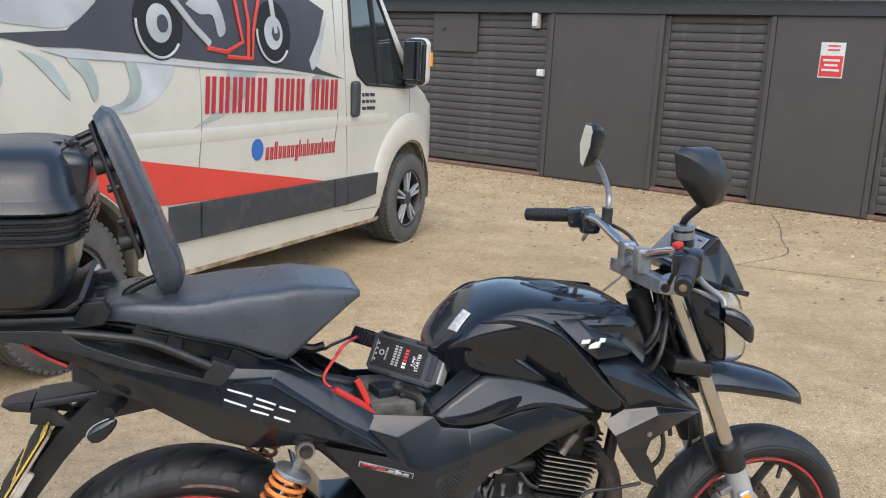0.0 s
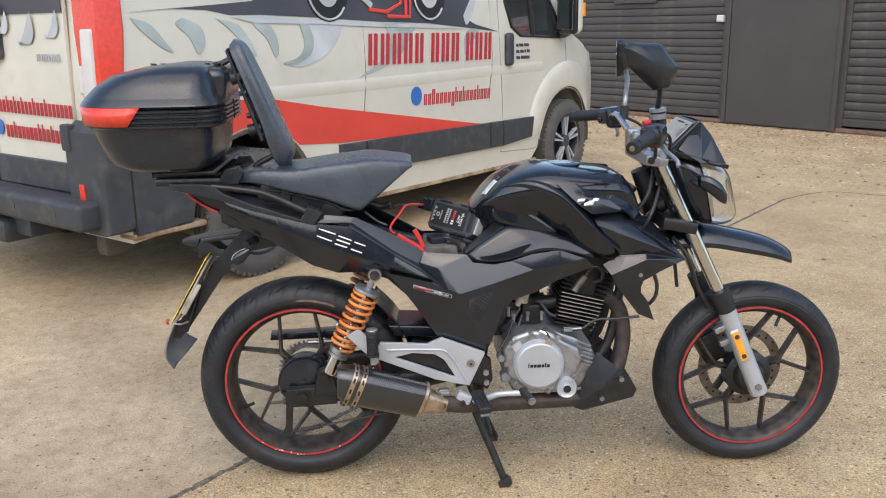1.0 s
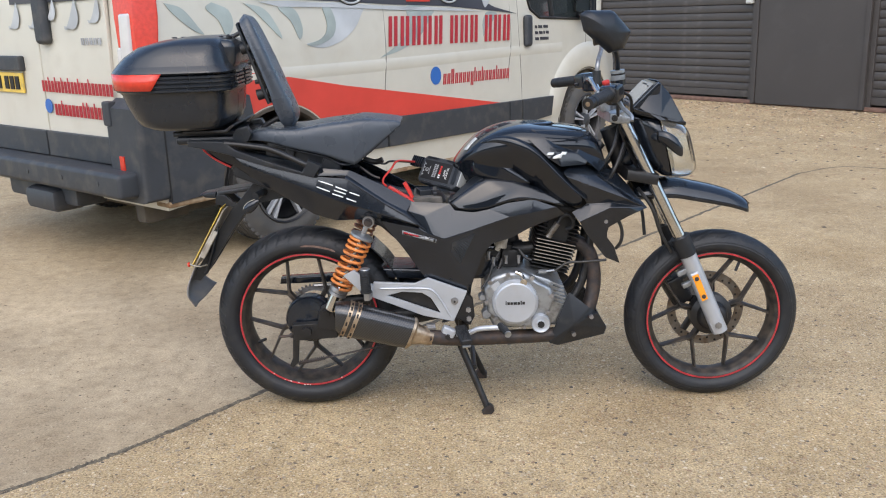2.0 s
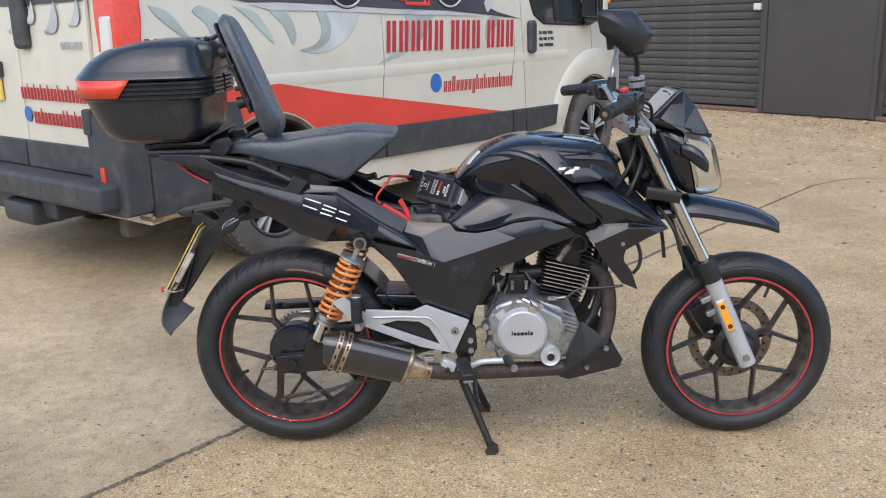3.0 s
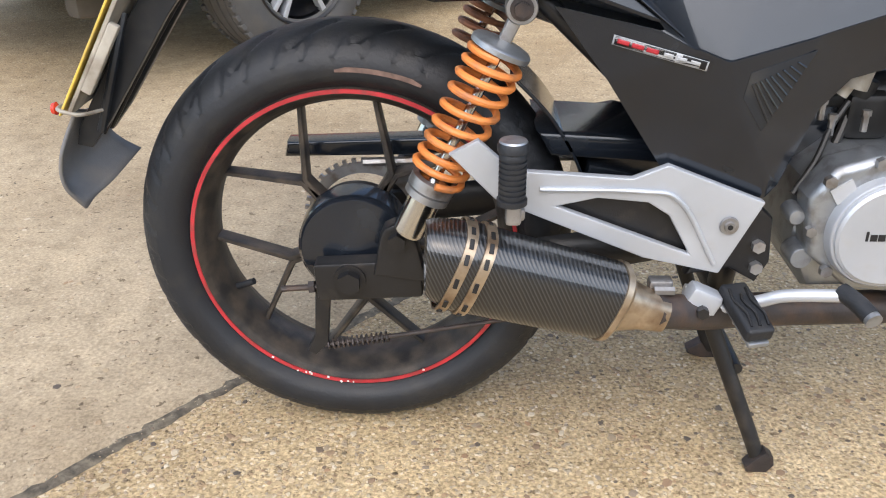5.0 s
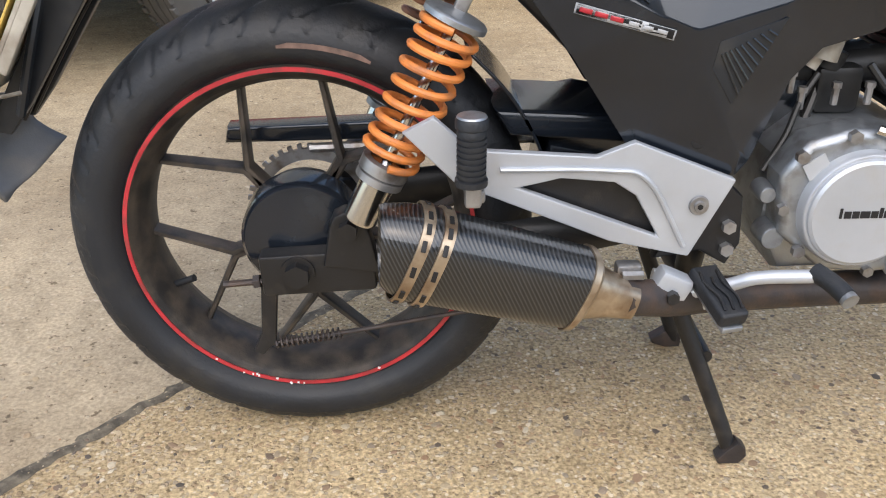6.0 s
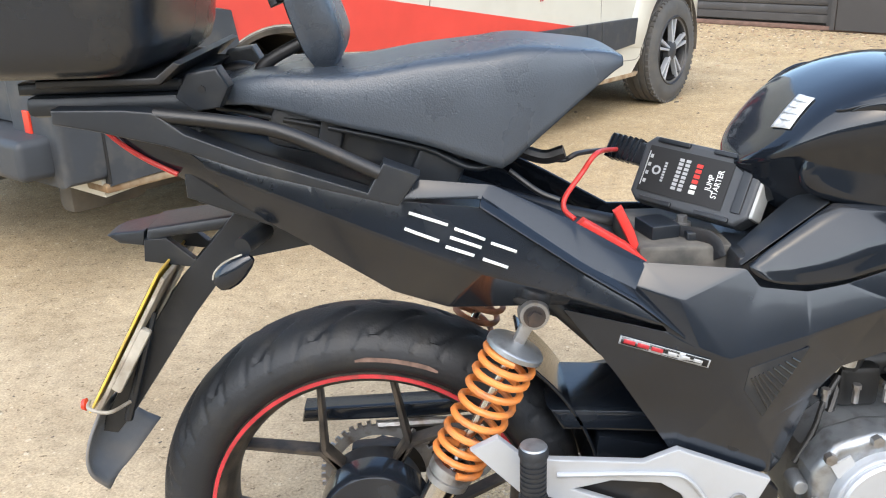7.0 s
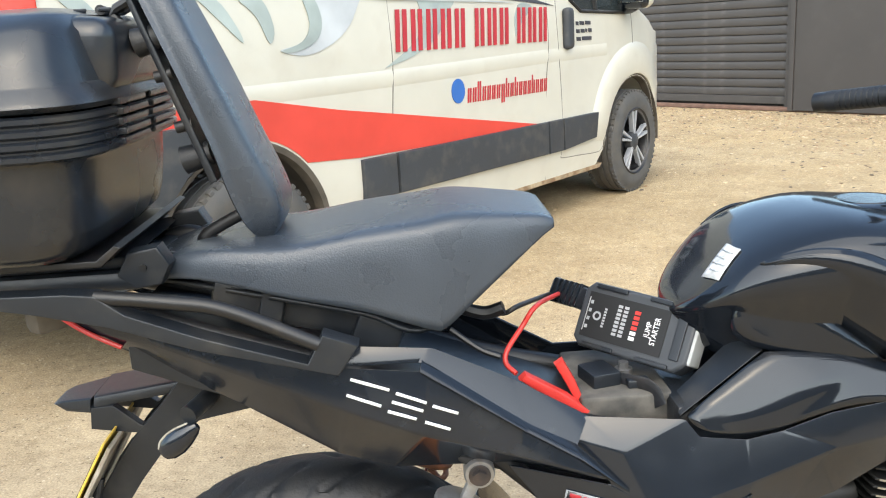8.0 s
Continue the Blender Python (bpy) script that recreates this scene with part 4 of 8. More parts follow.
    for k in range(6):
        bm = bmesh.new()
        box(bm, (0.536, 1.3 + 0.066 * k + (0.03 if k > 2 else 0), 0.955), (0.006, 0.045, 0.075))
        part("print_bar", bm, BLACK_MARK, pl)
    rear_x = lambda z: 0.5485 + 0.035 * max(0.0, z - 1.0)
    # rear lettering as plain bars
    for y0, y1, z, tall in ((0.28, 1.03, 0.94, (2, 4, 6, 8, 11, 14)), (0.27, 0.92, 0.815, (2, 8, 9, 11, 15))):
        n = 21 if z > 0.9 else 17
        w = (y1 - y0) / n
        for i in range(n):
            low, up = z - 0.032, z + (0.05 if i in tall else 0.03)
            for o in (0.28, 0.68):
                y = y1 - w * (i + o)
                lift = 0.008 * (y - y0)
                bm = bmesh.new()
                box(bm, (rear_x(z) - 0.0015, y, (low + up) / 2 + lift), (0.003, w * 0.24, up - low))
                part("print_bar", bm, VAN_TEXT, van)
                up = z + 0.03
    bm = bmesh.new()
    lathe(bm, [(0, 0), (0.04, 0), (0.04, 0.003), (0, 0.003)], 28, pose(rear_x(0.83) - 0.003, 0.98, 0.835, 0, 0, -90))
    part("round_mark", bm, BLUE, van)
    bm = bmesh.new()
    bm.free()
    for k in range(5):
        for o in (0.0, 0.018):
            bm = bmesh.new()
            box(bm, (rear_x(1.18) - 0.0015, 0.355 + 0.042 * k + o, 1.185), (0.003, 0.009, 0.034))
            part("badge_bar", bm, GREY_MARK, van)
    # rear ribbon graphics
    for y, r, w in ((1.06, 0.17, 0.08), (0.86, 0.13, 0.07), (0.66, 0.18, 0.1), (0.42, 0.15, 0.07), (1.3, 0.17, 0.09), (1.55, 0.14, 0.08)):
        bm = bmesh.new()
        P = [(rear_x(1.35) - 0.006, y + 0.5 * r * math.cos(a), 1.425 + r * math.sin(a)) for a in (3.3, 3.9, 4.6, 5.2)]
        A = spline(P, 12)
        for i in range(12):
            q0, q1 = w * math.sin(math.pi * i / 12) + 0.004, w * math.sin(math.pi * (i + 1) / 12) + 0.004
            vs = [bm.verts.new(A[i] + Vector((0, -q0 / 2, 0))), bm.verts.new(A[i + 1] + Vector((0, -q1 / 2, 0))), bm.verts.new(A[i + 1] + Vector((0, q1 / 2, 0))), bm.verts.new(A[i] + Vector((0, q0 / 2, 0)))]
            bm.faces.new(vs)
        part("ribbon_graphic", bm, VAN_SILVER, van)
    bm = bmesh.new()
    box(bm, (rear_x(1.46) - 0.004, 0.8, 1.455), (0.003, 1.0, 0.13))
    part("dark_graphic", bm, VAN_DARK, van)
    return van


van = build_van()


def van_graphics():
    # red wedge along the flank
    van_decal("red_wedge", [(1.02, 0.887), (1.11, 0.889), (1.172, 0.876)] + [(HUB_R + 0.445 * math.cos(radians(a)), HUB_Z + 0.02 + 0.445 * math.sin(radians(a))) for a in range(116, 36, -8)] + [(2.02, 0.645), (3.58, 0.588), (3.56, 0.6), (1.9, 0.865), (1.35, 0.97), (1.02, 1.01)], VAN_RED, van)
    # dark banner with a torn lower edge
    van_decal("dark_graphic", [(0.72, 1.385), (0.95, 1.40), (1.15, 1.395), (1.3, 1.37), (1.5, 1.372), (1.9, 1.355), (2.4, 1.33), (2.9, 1.315), (3.3, 1.285), (3.72, 1.25), (3.45, 1.30), (3.3, 1.35), (3.42, 1.5), (3.5, 1.66), (3.3, 1.72), (3.0, 1.86), (2.4, 1.9), (1.8, 1.8), (1.62, 1.56), (1.45, 1.44), (1.2, 1.42)], VAN_DARK, van, lift=0.004)
    van_decal("silver_graphic", [(1.2, 1.45), (1.45, 1.455), (1.62, 1.575), (1.66, 1.75), (1.2, 1.8), (0.95, 1.72), (0.86, 1.55), (1.0, 1.47)], VAN_SILVER, van)
    van_decal("silver_graphic", [(3.3, 1.36), (3.42, 1.5), (3.52, 1.62), (3.46, 1.48), (3.4, 1.36), (3.33, 1.3)], VAN_SILVER, van, lift=0.007)
    van_decal("silver_edge", [(1.3, 1.36), (1.5, 1.362), (1.9, 1.343), (2.4, 1.32), (2.9, 1.303), (3.3, 1.273), (2.9, 1.285), (2.4, 1.298), (1.9, 1.32), (1.45, 1.33)], VAN_SILVER, van, lift=0.007)
    # torn ribbons hanging below
    for shape in ([(0.72, 1.36), (0.82, 1.33), (0.9, 1.24), (0.93, 1.2), (0.86, 1.23), (0.76, 1.31)],
                  [(1.2, 1.355), (1.34, 1.32), (1.42, 1.22), (1.44, 1.16), (1.36, 1.23), (1.27, 1.31)],
                  [(1.46, 1.345), (1.56, 1.31), (1.6, 1.21), (1.57, 1.15), (1.52, 1.25), (1.44, 1.32)],
                  [(1.0, 1.36), (1.1, 1.32), (1.12, 1.24), (1.07, 1.19), (1.03, 1.27), (0.96, 1.33)]):
        van_decal("ribbon_graphic", shape, VAN_SHADE, van, lift=0.005)
    van_decal("ribbon_graphic", [(1.7, 1.34), (1.8, 1.33), (1.83, 1.25), (1.8, 1.18), (1.72, 1.14), (1.62, 1.12), (1.75, 1.095), (1.9, 1.13), (2.02, 1.2), (2.1, 1.3), (2.14, 1.33), (1.9, 1.35)], VAN_SILVER, van, lift=0.003)
    van_decal("ribbon_graphic", [(1.76, 1.335), (1.82, 1.33), (1.86, 1.24), (1.83, 1.16), (1.72, 1.115), (1.62, 1.118), (1.74, 1.15), (1.79, 1.22)], VAN_SHADE, van, lift=0.006)
    van_decal("ribbon_graphic", [(2.22, 1.01), (2.42, 1.05), (2.6, 1.12), (2.72, 1.24), (2.76, 1.3), (2.5, 1.32), (2.52, 1.2), (2.42, 1.1)], VAN_SHADE, van, lift=0.003)
    van_decal("ribbon_graphic", [(3.3, 1.1), (3.38, 1.18), (3.48, 1.25), (3.36, 1.27), (3.3, 1.2)], VAN_SHADE, van, lift=0.003)
    # the pictured machine: two wheels and a red angular frame
    for cs, cz, r in ((2.0, 1.5, 0.17), (2.93, 1.5, 0.175)):
        van_decal("round_graphic", ellipse(cs, cz, r * 0.98, r), BLACK_MARK, van, lift=0.008)
        van_decal("round_graphic", ellipse(cs, cz, r * 0.5, r * 0.52), VAN_SILVER, van, lift=0.011)
        van_decal("round_graphic", ellipse(cs + 0.02, cz, r * 0.22, r * 0.24), VAN_DARK, van, lift=0.014)
        bm = bmesh.new()
        tube(bm, [van_skin(cs + 0.9 * r * math.cos(radians(a)), cz + 0.92 * r * math.sin(radians(a)), 0.009) for a in range(175, 330, 15)], 0.007, n=6)
        part("round_graphic", bm, VAN_SILVER, van)
    for path in ([(2.34, 1.4), (2.5, 1.385), (2.64, 1.44), (2.6, 1.6), (2.56, 1.78)], [(2.5, 1.36), (2.72, 1.355), (2.74, 1.5), (2.8, 1.66), (2.86, 1.8)], [(2.68, 1.36), (2.7, 1.55), (2.66, 1.75)]):
        bm = bmesh.new()
        tube(bm, [van_skin(s, z, 0.009) for s, z in path], 0.013, n=6, smooth=False, flat=0.4)
        part("red_graphic", bm, VAN_RED, van)
    for path in ([(2.1, 1.62), (2.24, 1.5), (2.36, 1.42)], [(2.95, 1.5), (2.92, 1.66), (2.9, 1.8)]):
        bm = bmesh.new()
        tube(bm, [van_skin(s, z, 0.01) for s, z in path], 0.02, n=6, smooth=False, flat=0.4)
        part("silver_graphic", bm, VAN_SILVER, van)
    van_decal("silver_graphic", [(2.2, 1.6), (2.32, 1.68), (2.44, 1.64), (2.5, 1.5), (2.44, 1.46), (2.4, 1.56), (2.3, 1.56)], VAN_SILVER, van, lift=0.008)
    # the large red number and the smaller line as plain slanted bars
    z0, z1 = 1.075, 1.26
    for i in range(11):
        s = 2.30 + 0.112 * i + (0.055 if i > 4 else 0) + (0.055 if i > 7 else 0)
        dz = -0.012 * (s - 2.3)
        for o in (0.0, 0.05):
            van_decal("print_bar", [(s + o, z0 + dz), (s + o + 0.03, z0 + dz), (s + o + 0.052, z1 + dz), (s + o + 0.022, z1 + dz)], VAN_TEXT, van, lift=0.007)
    van_decal("round_mark", ellipse(2.755, 0.862, 0.055, 0.06), BLUE, van)
    for i in range(18):
        s = 2.83 + 0.0435 * i
        tall = 1.0 if i in (2, 8, 10, 14) else 0.72
        dz = -0.006 * (i - 9) / 9
        low = 0.79 - (0.025 if i == 7 else 0)
        for o in (0.0, 0.019):
            van_decal("print_bar", [(s + o, low + dz), (s + o + 0.011, low + dz), (s + o + 0.019, 0.79 + 0.1 * tall + dz), (s + o + 0.008, 0.79 + 0.1 * tall + dz)], VAN_TEXT, van)
            tall = 0.72 if i != 2 else 1.0
    # three small dark lines beside the cab door handle
    for k, words in enumerate((((0.0, 0.03), (0.045, 0.1), (0.115, 0.18)), ((0.0, 0.04), (0.055, 0.1), (0.115, 0.135), (0.15, 0.19)), ((0.0, 0.05), (0.065, 0.185)))):
        for a, b in words:
            z = 1.135 - 0.045 * k
            van_decal("print_bar", [(3.96 + a, z), (3.96 + b, z - 0.003), (3.96 + b, z + 0.019), (3.96 + a, z + 0.022)], VAN_DARK, van)


van_graphics()


# ---- the motorcycle: x towards its front wheel, y to its left side, rear axle over the origin ----
bike = thing("motorcycle", "black motorcycle with orange rear springs and red-striped wheels, on its stand", "motorcycle")
REAR, FRONT = (-0.006, 0.307), (1.32, 0.281)
STRIPE_R = 0.2265


def wheel_spoke(parent, c, side, half):
    """One leg of a spoke pair: from the hub's star to the rim."""
    bm = bmesh.new()
    pts = []
    for r, d in ((0.06, 36 * side), (0.106, 34.2 * side), (0.205, 14 * side)):
        a = radians(c + d)
        pts.append(Vector((r * math.cos(a), 0, r * math.sin(a))))
    w = (0.0085, 0.0052, 0.0038)
    rings = []
    for i, p in enumerate(pts):
        t = (pts[min(i + 1, 2)] - pts[max(i - 1, 0)]).normalized()
        q = Vector((-t.z, 0, t.x)) * w[i]
        rings.append([bm.verts.new(p + q * k + Vector((0, y, 0))) for k, y in ((-1, -half * 0.7), (-0.55, -half), (0.55, -half), (1, -half * 0.7), (1, half * 0.7), (0.55, half), (-0.55, half), (-1, half * 0.7))])
    for A, B in zip(rings, rings[1:]):
        for k in range(8):
            bm.faces.new((A[k], A[(k + 1) % 8], B[(k + 1) % 8], B[k]))
    for r in (rings[0], rings[-1]):
        bm.faces.new(r)
    return part("spoke", bm, WHEEL_METAL, parent)


def tyre_skin(h, radius, fat, deep=1.0, n=528):
    """A tyre whose tread is cut by long slanting grooves and short notches at the shoulder, with moulded rings on its walls."""
    phis = [-90 + 4.5 * k for k in range(41)]
    inner = ((STRIPE_R - 0.002, 0.74), (STRIPE_R + 0.004, 0.84), (STRIPE_R + 0.009, 0.93))
    cols = []
    for r, q in inner:
        cols.append((r, -q * h, None))
    for p in phis:
        ring = 0.0012 if abs(p) in (72.0, 81.0) else 0.0
        cols.append((0.245 + (radius - 0.245) * math.cos(radians(p)) ** fat, math.copysign(h * math.sin(radians(abs(p))) + ring, p), p))
    for r, q in inner[::-1]:
        cols.append((r, q * h, None))
    verts, faces = [], []
    for k in range(n):
        a = math.tau * k / n
        for r, y, p in cols:
            cut = 0.0
            if p is not None:
                side, f = (0.5 if p > 0 else 0.0), abs(p)
                if 8 < f < 50:
                    u = (22 * k / n + side - 0.016 * f) % 1
                    cut = 0.0035 * max(0.0, 1 - (abs(u - 0.5) / 0.11) ** 4)
                if 40 < f < 68:
                    u = (44 * k / n + side - 0.012 * f) % 1
                    cut = max(cut, 0.0026 * max(0.0, 1 - (abs(u - 0.5) / 0.12) ** 4))
            r2 = r - deep * cut
            verts.append((r2 * math.cos(a), y, r2 * math.sin(a)))
    m = len(cols)
    for k in range(n):
        for i in range(m - 1):
            a, b = k * m + i, (k + 1) % n * m + i
            faces.append((a, a + 1, b + 1, b))
    me = bpy.data.meshes.new("scratch")
    me.from_pydata(verts, [], faces)
    bm = bmesh.new()
    bm.from_mesh(me)
    bpy.data.meshes.remove(me)
    return bm


def bike_wheel(name, at, width, first, TYRE_R, fat):
    w = new(name)
    w.parent, w.location = bike, (at[0], 0, at[1])
    h = width / 2
    part("tyre", tyre_skin(h, TYRE_R, fat, 1.0 if fat < 0.9 else 0.55), RUBBER, w)
    bm = bmesh.new()
    lathe(bm, [(STRIPE_R - 0.001, -h * 0.74), (STRIPE_R - 0.004, -h * 0.80), (STRIPE_R - 0.010, -h * 0.80), (STRIPE_R - 0.014, -h * 0.72), (0.2085, -h * 0.66), (0.2055, -h * 0.5), (0.2015, -h * 0.38), (0.1985, -h * 0.26), (0.1975, 0.0), (0.1985, h * 0.26), (0.2015, h * 0.38), (0.2055, h * 0.5), (0.2085, h * 0.66), (STRIPE_R - 0.014, h * 0.72), (STRIPE_R - 0.010, h * 0.80), (STRIPE_R - 0.004, h * 0.80), (STRIPE_R - 0.001, h * 0.74)], 96, closed=True)
    part("rim", bm, WHEEL_METAL, w)
    for sgn in (-1, 1):
        bm = bmesh.new()
        lathe(bm, [(STRIPE_R - 0.0035, sgn * (h * 0.80 + 0.0015)), (STRIPE_R - 0.0088, sgn * (h * 0.80 + 0.0015)), (STRIPE_R - 0.0088, sgn * h * 0.78), (STRIPE_R - 0.0035, sgn * h * 0.78)], 96, closed=True)
        part("rim_stripe", bm, RED_STRIPE, w, "red stripe round the rim edge")
    for k in range(5):
        for side in (-1, 1):
            wheel_spoke(w, first + 72 * k, side, 0.014)
    bm = bmesh.new()
    lathe(bm, [(0.0, -0.05), (0.034, -0.05), (0.04, -0.035), (0.07, -0.02), (0.07, 0.02), (0.04, 0.035), (0.034, 0.05), (0.0, 0.05)], 40)
    part("hub", bm, BLACK_METAL, w)
    bm = bmesh.new()
    a = radians(first + (110 if name == "rear_wheel" else 8))
    rod(bm, (0.2 * math.cos(a), -0.012, 0.2 * math.sin(a)), (0.168 * math.cos(a), -0.02, 0.168 * math.sin(a)), 0.005, n=10)
    part("valve", bm, RUBBER, w)
    return w


def brake_disc(parent, y, r):
    bm = bmesh.new()
    lathe(bm, [(r, y - 0.002), (r, y + 0.002), (r - 0.03, y + 0.002), (r - 0.03, y - 0.002)], 72, closed=True)
    disc = part("brake_disc", bm, DISC, parent)
    for k in range(30):
        a = radians(12 * k)
        bm = bmesh.new()
        rr = r - 0.008 - 0.007 * (k % 3)
        rod(bm, (rr * math.cos(a), y - 0.0026, rr * math.sin(a)), (rr * math.cos(a), y + 0.0026, rr * math.sin(a)), 0.0042, n=8)
        part("vent_hole", bm, BLACK_MARK, parent)
    for k in range(5):
        a = radians(72 * k + 10)
        bm = bmesh.new()
        tube(bm, [(0.03 * math.cos(a - 0.5), y, 0.03 * math.sin(a - 0.5)), (0.055 * math.cos(a - 0.2), y, 0.055 * math.sin(a - 0.2)), ((r - 0.026) * math.cos(a), y, (r - 0.026) * math.sin(a))], 0.013, n=8, flat=0.4)
        part("carrier_arm", bm, BLACK_METAL, parent)
    bm = bmesh.new()
    lathe(bm, [(0.0, -0.062), (0.03, -0.062), (0.044, -0.054), (0.05, -0.04), (0.052, -0.02), (0.0, -0.02)], 36)
    part("hub_cover", bm, BLACK_METAL, parent)


rear_wheel = bike_wheel("rear_wheel", REAR, 0.136, 95, 0.3, 0.85)
rear_wheel.scale = (1.025, 1, 1.025)
front_wheel = bike_wheel("front_wheel", FRONT, 0.105, 56, 0.29, 0.95)
front_wheel.location.y, front_wheel.scale = -0.016, (0.98, 1, 0.98)
brake_disc(front_wheel, 0.05, 0.132)


def stripe_chips():
    """Small white chips where the stripe has flaked."""
    rng = random.Random(4)
    for k in range(11):
        a = radians(rng.uniform(228, 300))
        bm = bmesh.new()
        r = STRIPE_R - rng.uniform(0.004, 0.009)
        box(bm, (r * math.cos(a), -0.0565, r * math.sin(a)), (rng.uniform(0.0015, 0.004), 0.0014, rng.uniform(0.0015, 0.003)), rot=(0, rng.uniform(0, 90), 0))
        part("paint_chip", bm, WHITE_MARK, rear_wheel)


stripe_chips()


def rear_end():
    # tyre maker's patch on the side wall: a plain worn bar
    bm = bmesh.new()
    ring = []
    for k in range(9):
        a = radians(67 + 25 * k / 8)
        ring.append([bm.verts.new((r * math.cos(a), -0.0692, r * math.sin(a))) for r in (0.2482, 0.2545 - (0.003 if k in (0, 8) else 0))])
    for A, B in zip(ring, ring[1:]):
        bm.faces.new((A[0], A[1], B[1], B[0]))
    part("worn_bar", bm, mat("worn_red_print", (0.15, 0.095, 0.075), 0.7, var=0.5, scale=60), rear_wheel)
    bm = bmesh.new()
    lathe(bm, [(0.0, -0.098), (0.012, -0.098), (0.028, -0.094), (0.05, -0.092), (0.072, -0.088), (0.078, -0.08), (0.079, -0.045), (0.0, -0.045)], 56, Matrix.Translation((0.0, 0, 0.322)))
    part("brake_drum", bm, BLACK_SATIN, bike)
    bm = bmesh.new()
    lathe(bm, [(0.07, 0.05), (0.086, 0.05), (0.086, 0.056), (0.07, 0.056)], 48, Matrix.Translation((0, 0, 0.308)), closed=True)
    for k in range(40):
        a = radians(9 * k)
        box(bm, (0.089 * math.cos(a), 0.053, 0.308 + 0.089 * math.sin(a)), (0.007, 0.006, 0.006), rot=(0, -math.degrees(a), 0))
    part("sprocket", bm, WORN_STEEL, bike)
    arm = new("swingarm")
    arm.parent = bike
    for sgn in (-1, 1):
        bm = bmesh.new()
        box(bm, (0.022, sgn * 0.118, 0.297), (0.142, 0.03, 0.056), rot=(0, -3, 0), bevel=0.005)
        part("axle_block", bm, BLACK_METAL, arm)
        bm = bmesh.new()
        tube(bm, [(0.06, sgn * 0.115, 0.3), (0.3, sgn * 0.105, 0.328), (0.5, sgn * 0.09, 0.36)], 0.03, n=12, flat=0.5)
        part("beam", bm, BLACK_METAL, arm)
        bm = bmesh.new()
        rod(bm, (-0.002, sgn * 0.134, 0.301), (-0.002, sgn * 0.15, 0.301), 0.016, n=6)
        rod(bm, (-0.002, sgn * 0.13, 0.301), (-0.002, sgn * 0.137, 0.301), 0.021, n=20)
        part("axle_nut", bm, BLACK_METAL, arm)
        bm = bmesh.new()
        rod(bm, (-0.045, sgn * 0.12, 0.282), (-0.098, sgn * 0.12, 0.278), 0.0045, n=8)
        rod(bm, (-0.052, sgn * 0.12, 0.282), (-0.06, sgn * 0.12, 0.281), 0.009, n=6)
        part("chain_adjuster", bm, RUST_PIPE, arm)
        bm = bmesh.new()
        prism(bm, [(0.03, 0.31), (0.1, 0.3), (0.088, 0.358), (0.083, 0.374), (0.072, 0.383), (0.058, 0.384), (0.046, 0.378), (0.04, 0.364)], sgn * 0.112, sgn * 0.142, 0.006)
        part("shock_lug", bm, BLACK_METAL, arm)
        bm = bmesh.new()
        rod(bm, (0.063, sgn * 0.14, 0.362), (0.063, sgn * 0.153, 0.362), 0.012, n=6)
        part("shock_bolt", bm, BLACK_METAL, arm)
    # brake lever and rod
    bm = bmesh.new()
    prism(bm, [(-0.052, 0.3), (-0.03, 0.3), (-0.042, 0.185), (-0.06, 0.165), (-0.072, 0.172), (-0.06, 0.2)], -0.112, -0.1, 0.003)
    part("brake_arm", bm, BLACK_METAL, bike)
    bm = bmesh.new()
    tube(bm, [(-0.06, -0.105, 0.178), (0.06, -0.11, 0.2), (0.2, -0.115, 0.228), (0.4, -0.12, 0.262)], 0.0032, n=8)
    rodb = part("brake_rod", bm, RUST_PIPE, bike)
    bm = bmesh.new()
    coil = []
    for k in range(13 * 8 + 1):
        a = radians(45 * k)
        c = Vector((-0.045, -0.1055, 0.1805)).lerp(Vector((0.045, -0.109, 0.197)), k / 104)
        coil.append(c + Vector((0, 0.0068 * math.cos(a), 0.0068 * math.sin(a))))
    tube(bm, coil, 0.0017, n=5, smooth=False)
    part("return_spring", bm, RUST_PIPE, rodb)
    # chain guard, hugger and chain on the far side
    bm = bmesh.new()
    prism(bm, [(-0.115, 0.402), (-0.11, 0.425), (0.1, 0.432), (0.36, 0.478), (0.4, 0.47), (0.36, 0.44), (0.1, 0.405)], 0.05, 0.09, 0.006)
    part("chain_guard", bm, BLACK_SATIN, bike)
    bm = bmesh.new()
    sheet(bm, [[(0.325 * math.cos(radians(a)), y, 0.31 + 0.325 * math.sin(radians(a))) for a in (8, 22, 36, 50)] for y in (-0.075, -0.06, 0.0, 0.06, 0.075)], 16, 12)
    hug = part("hugger", bm, BLACK_SATIN, bike)
    hug.modifiers.new("thickness", "SOLIDIFY").thickness = 0.004
    bm = bmesh.new()
    prism(bm, [(0.31, 0.44), (0.5, 0.4), (0.52, 0.36), (0.4, 0.33), (0.3, 0.36)], -0.07, 0.07, 0.01)
    prism(bm, [(0.24, 0.485), (0.42, 0.475), (0.5, 0.5), (0.52, 0.42), (0.4, 0.44), (0.26, 0.45)], -0.075, 0.075, 0.01)
    part("frame_tray", bm, BLACK_SATIN, bike)
    bm = bmesh.new()
    for z0, z1 in ((0.394, 0.41), (0.222, 0.262)):
        tube(bm, [(0.0, 0.053, z0), (0.25, 0.053, (z0 + z1) / 2), (0.52, 0.053, z1 if z0 > 0.3 else 0.3)], 0.007, n=8)
    part("chain", bm, WORN_STEEL, bike)


rear_end()


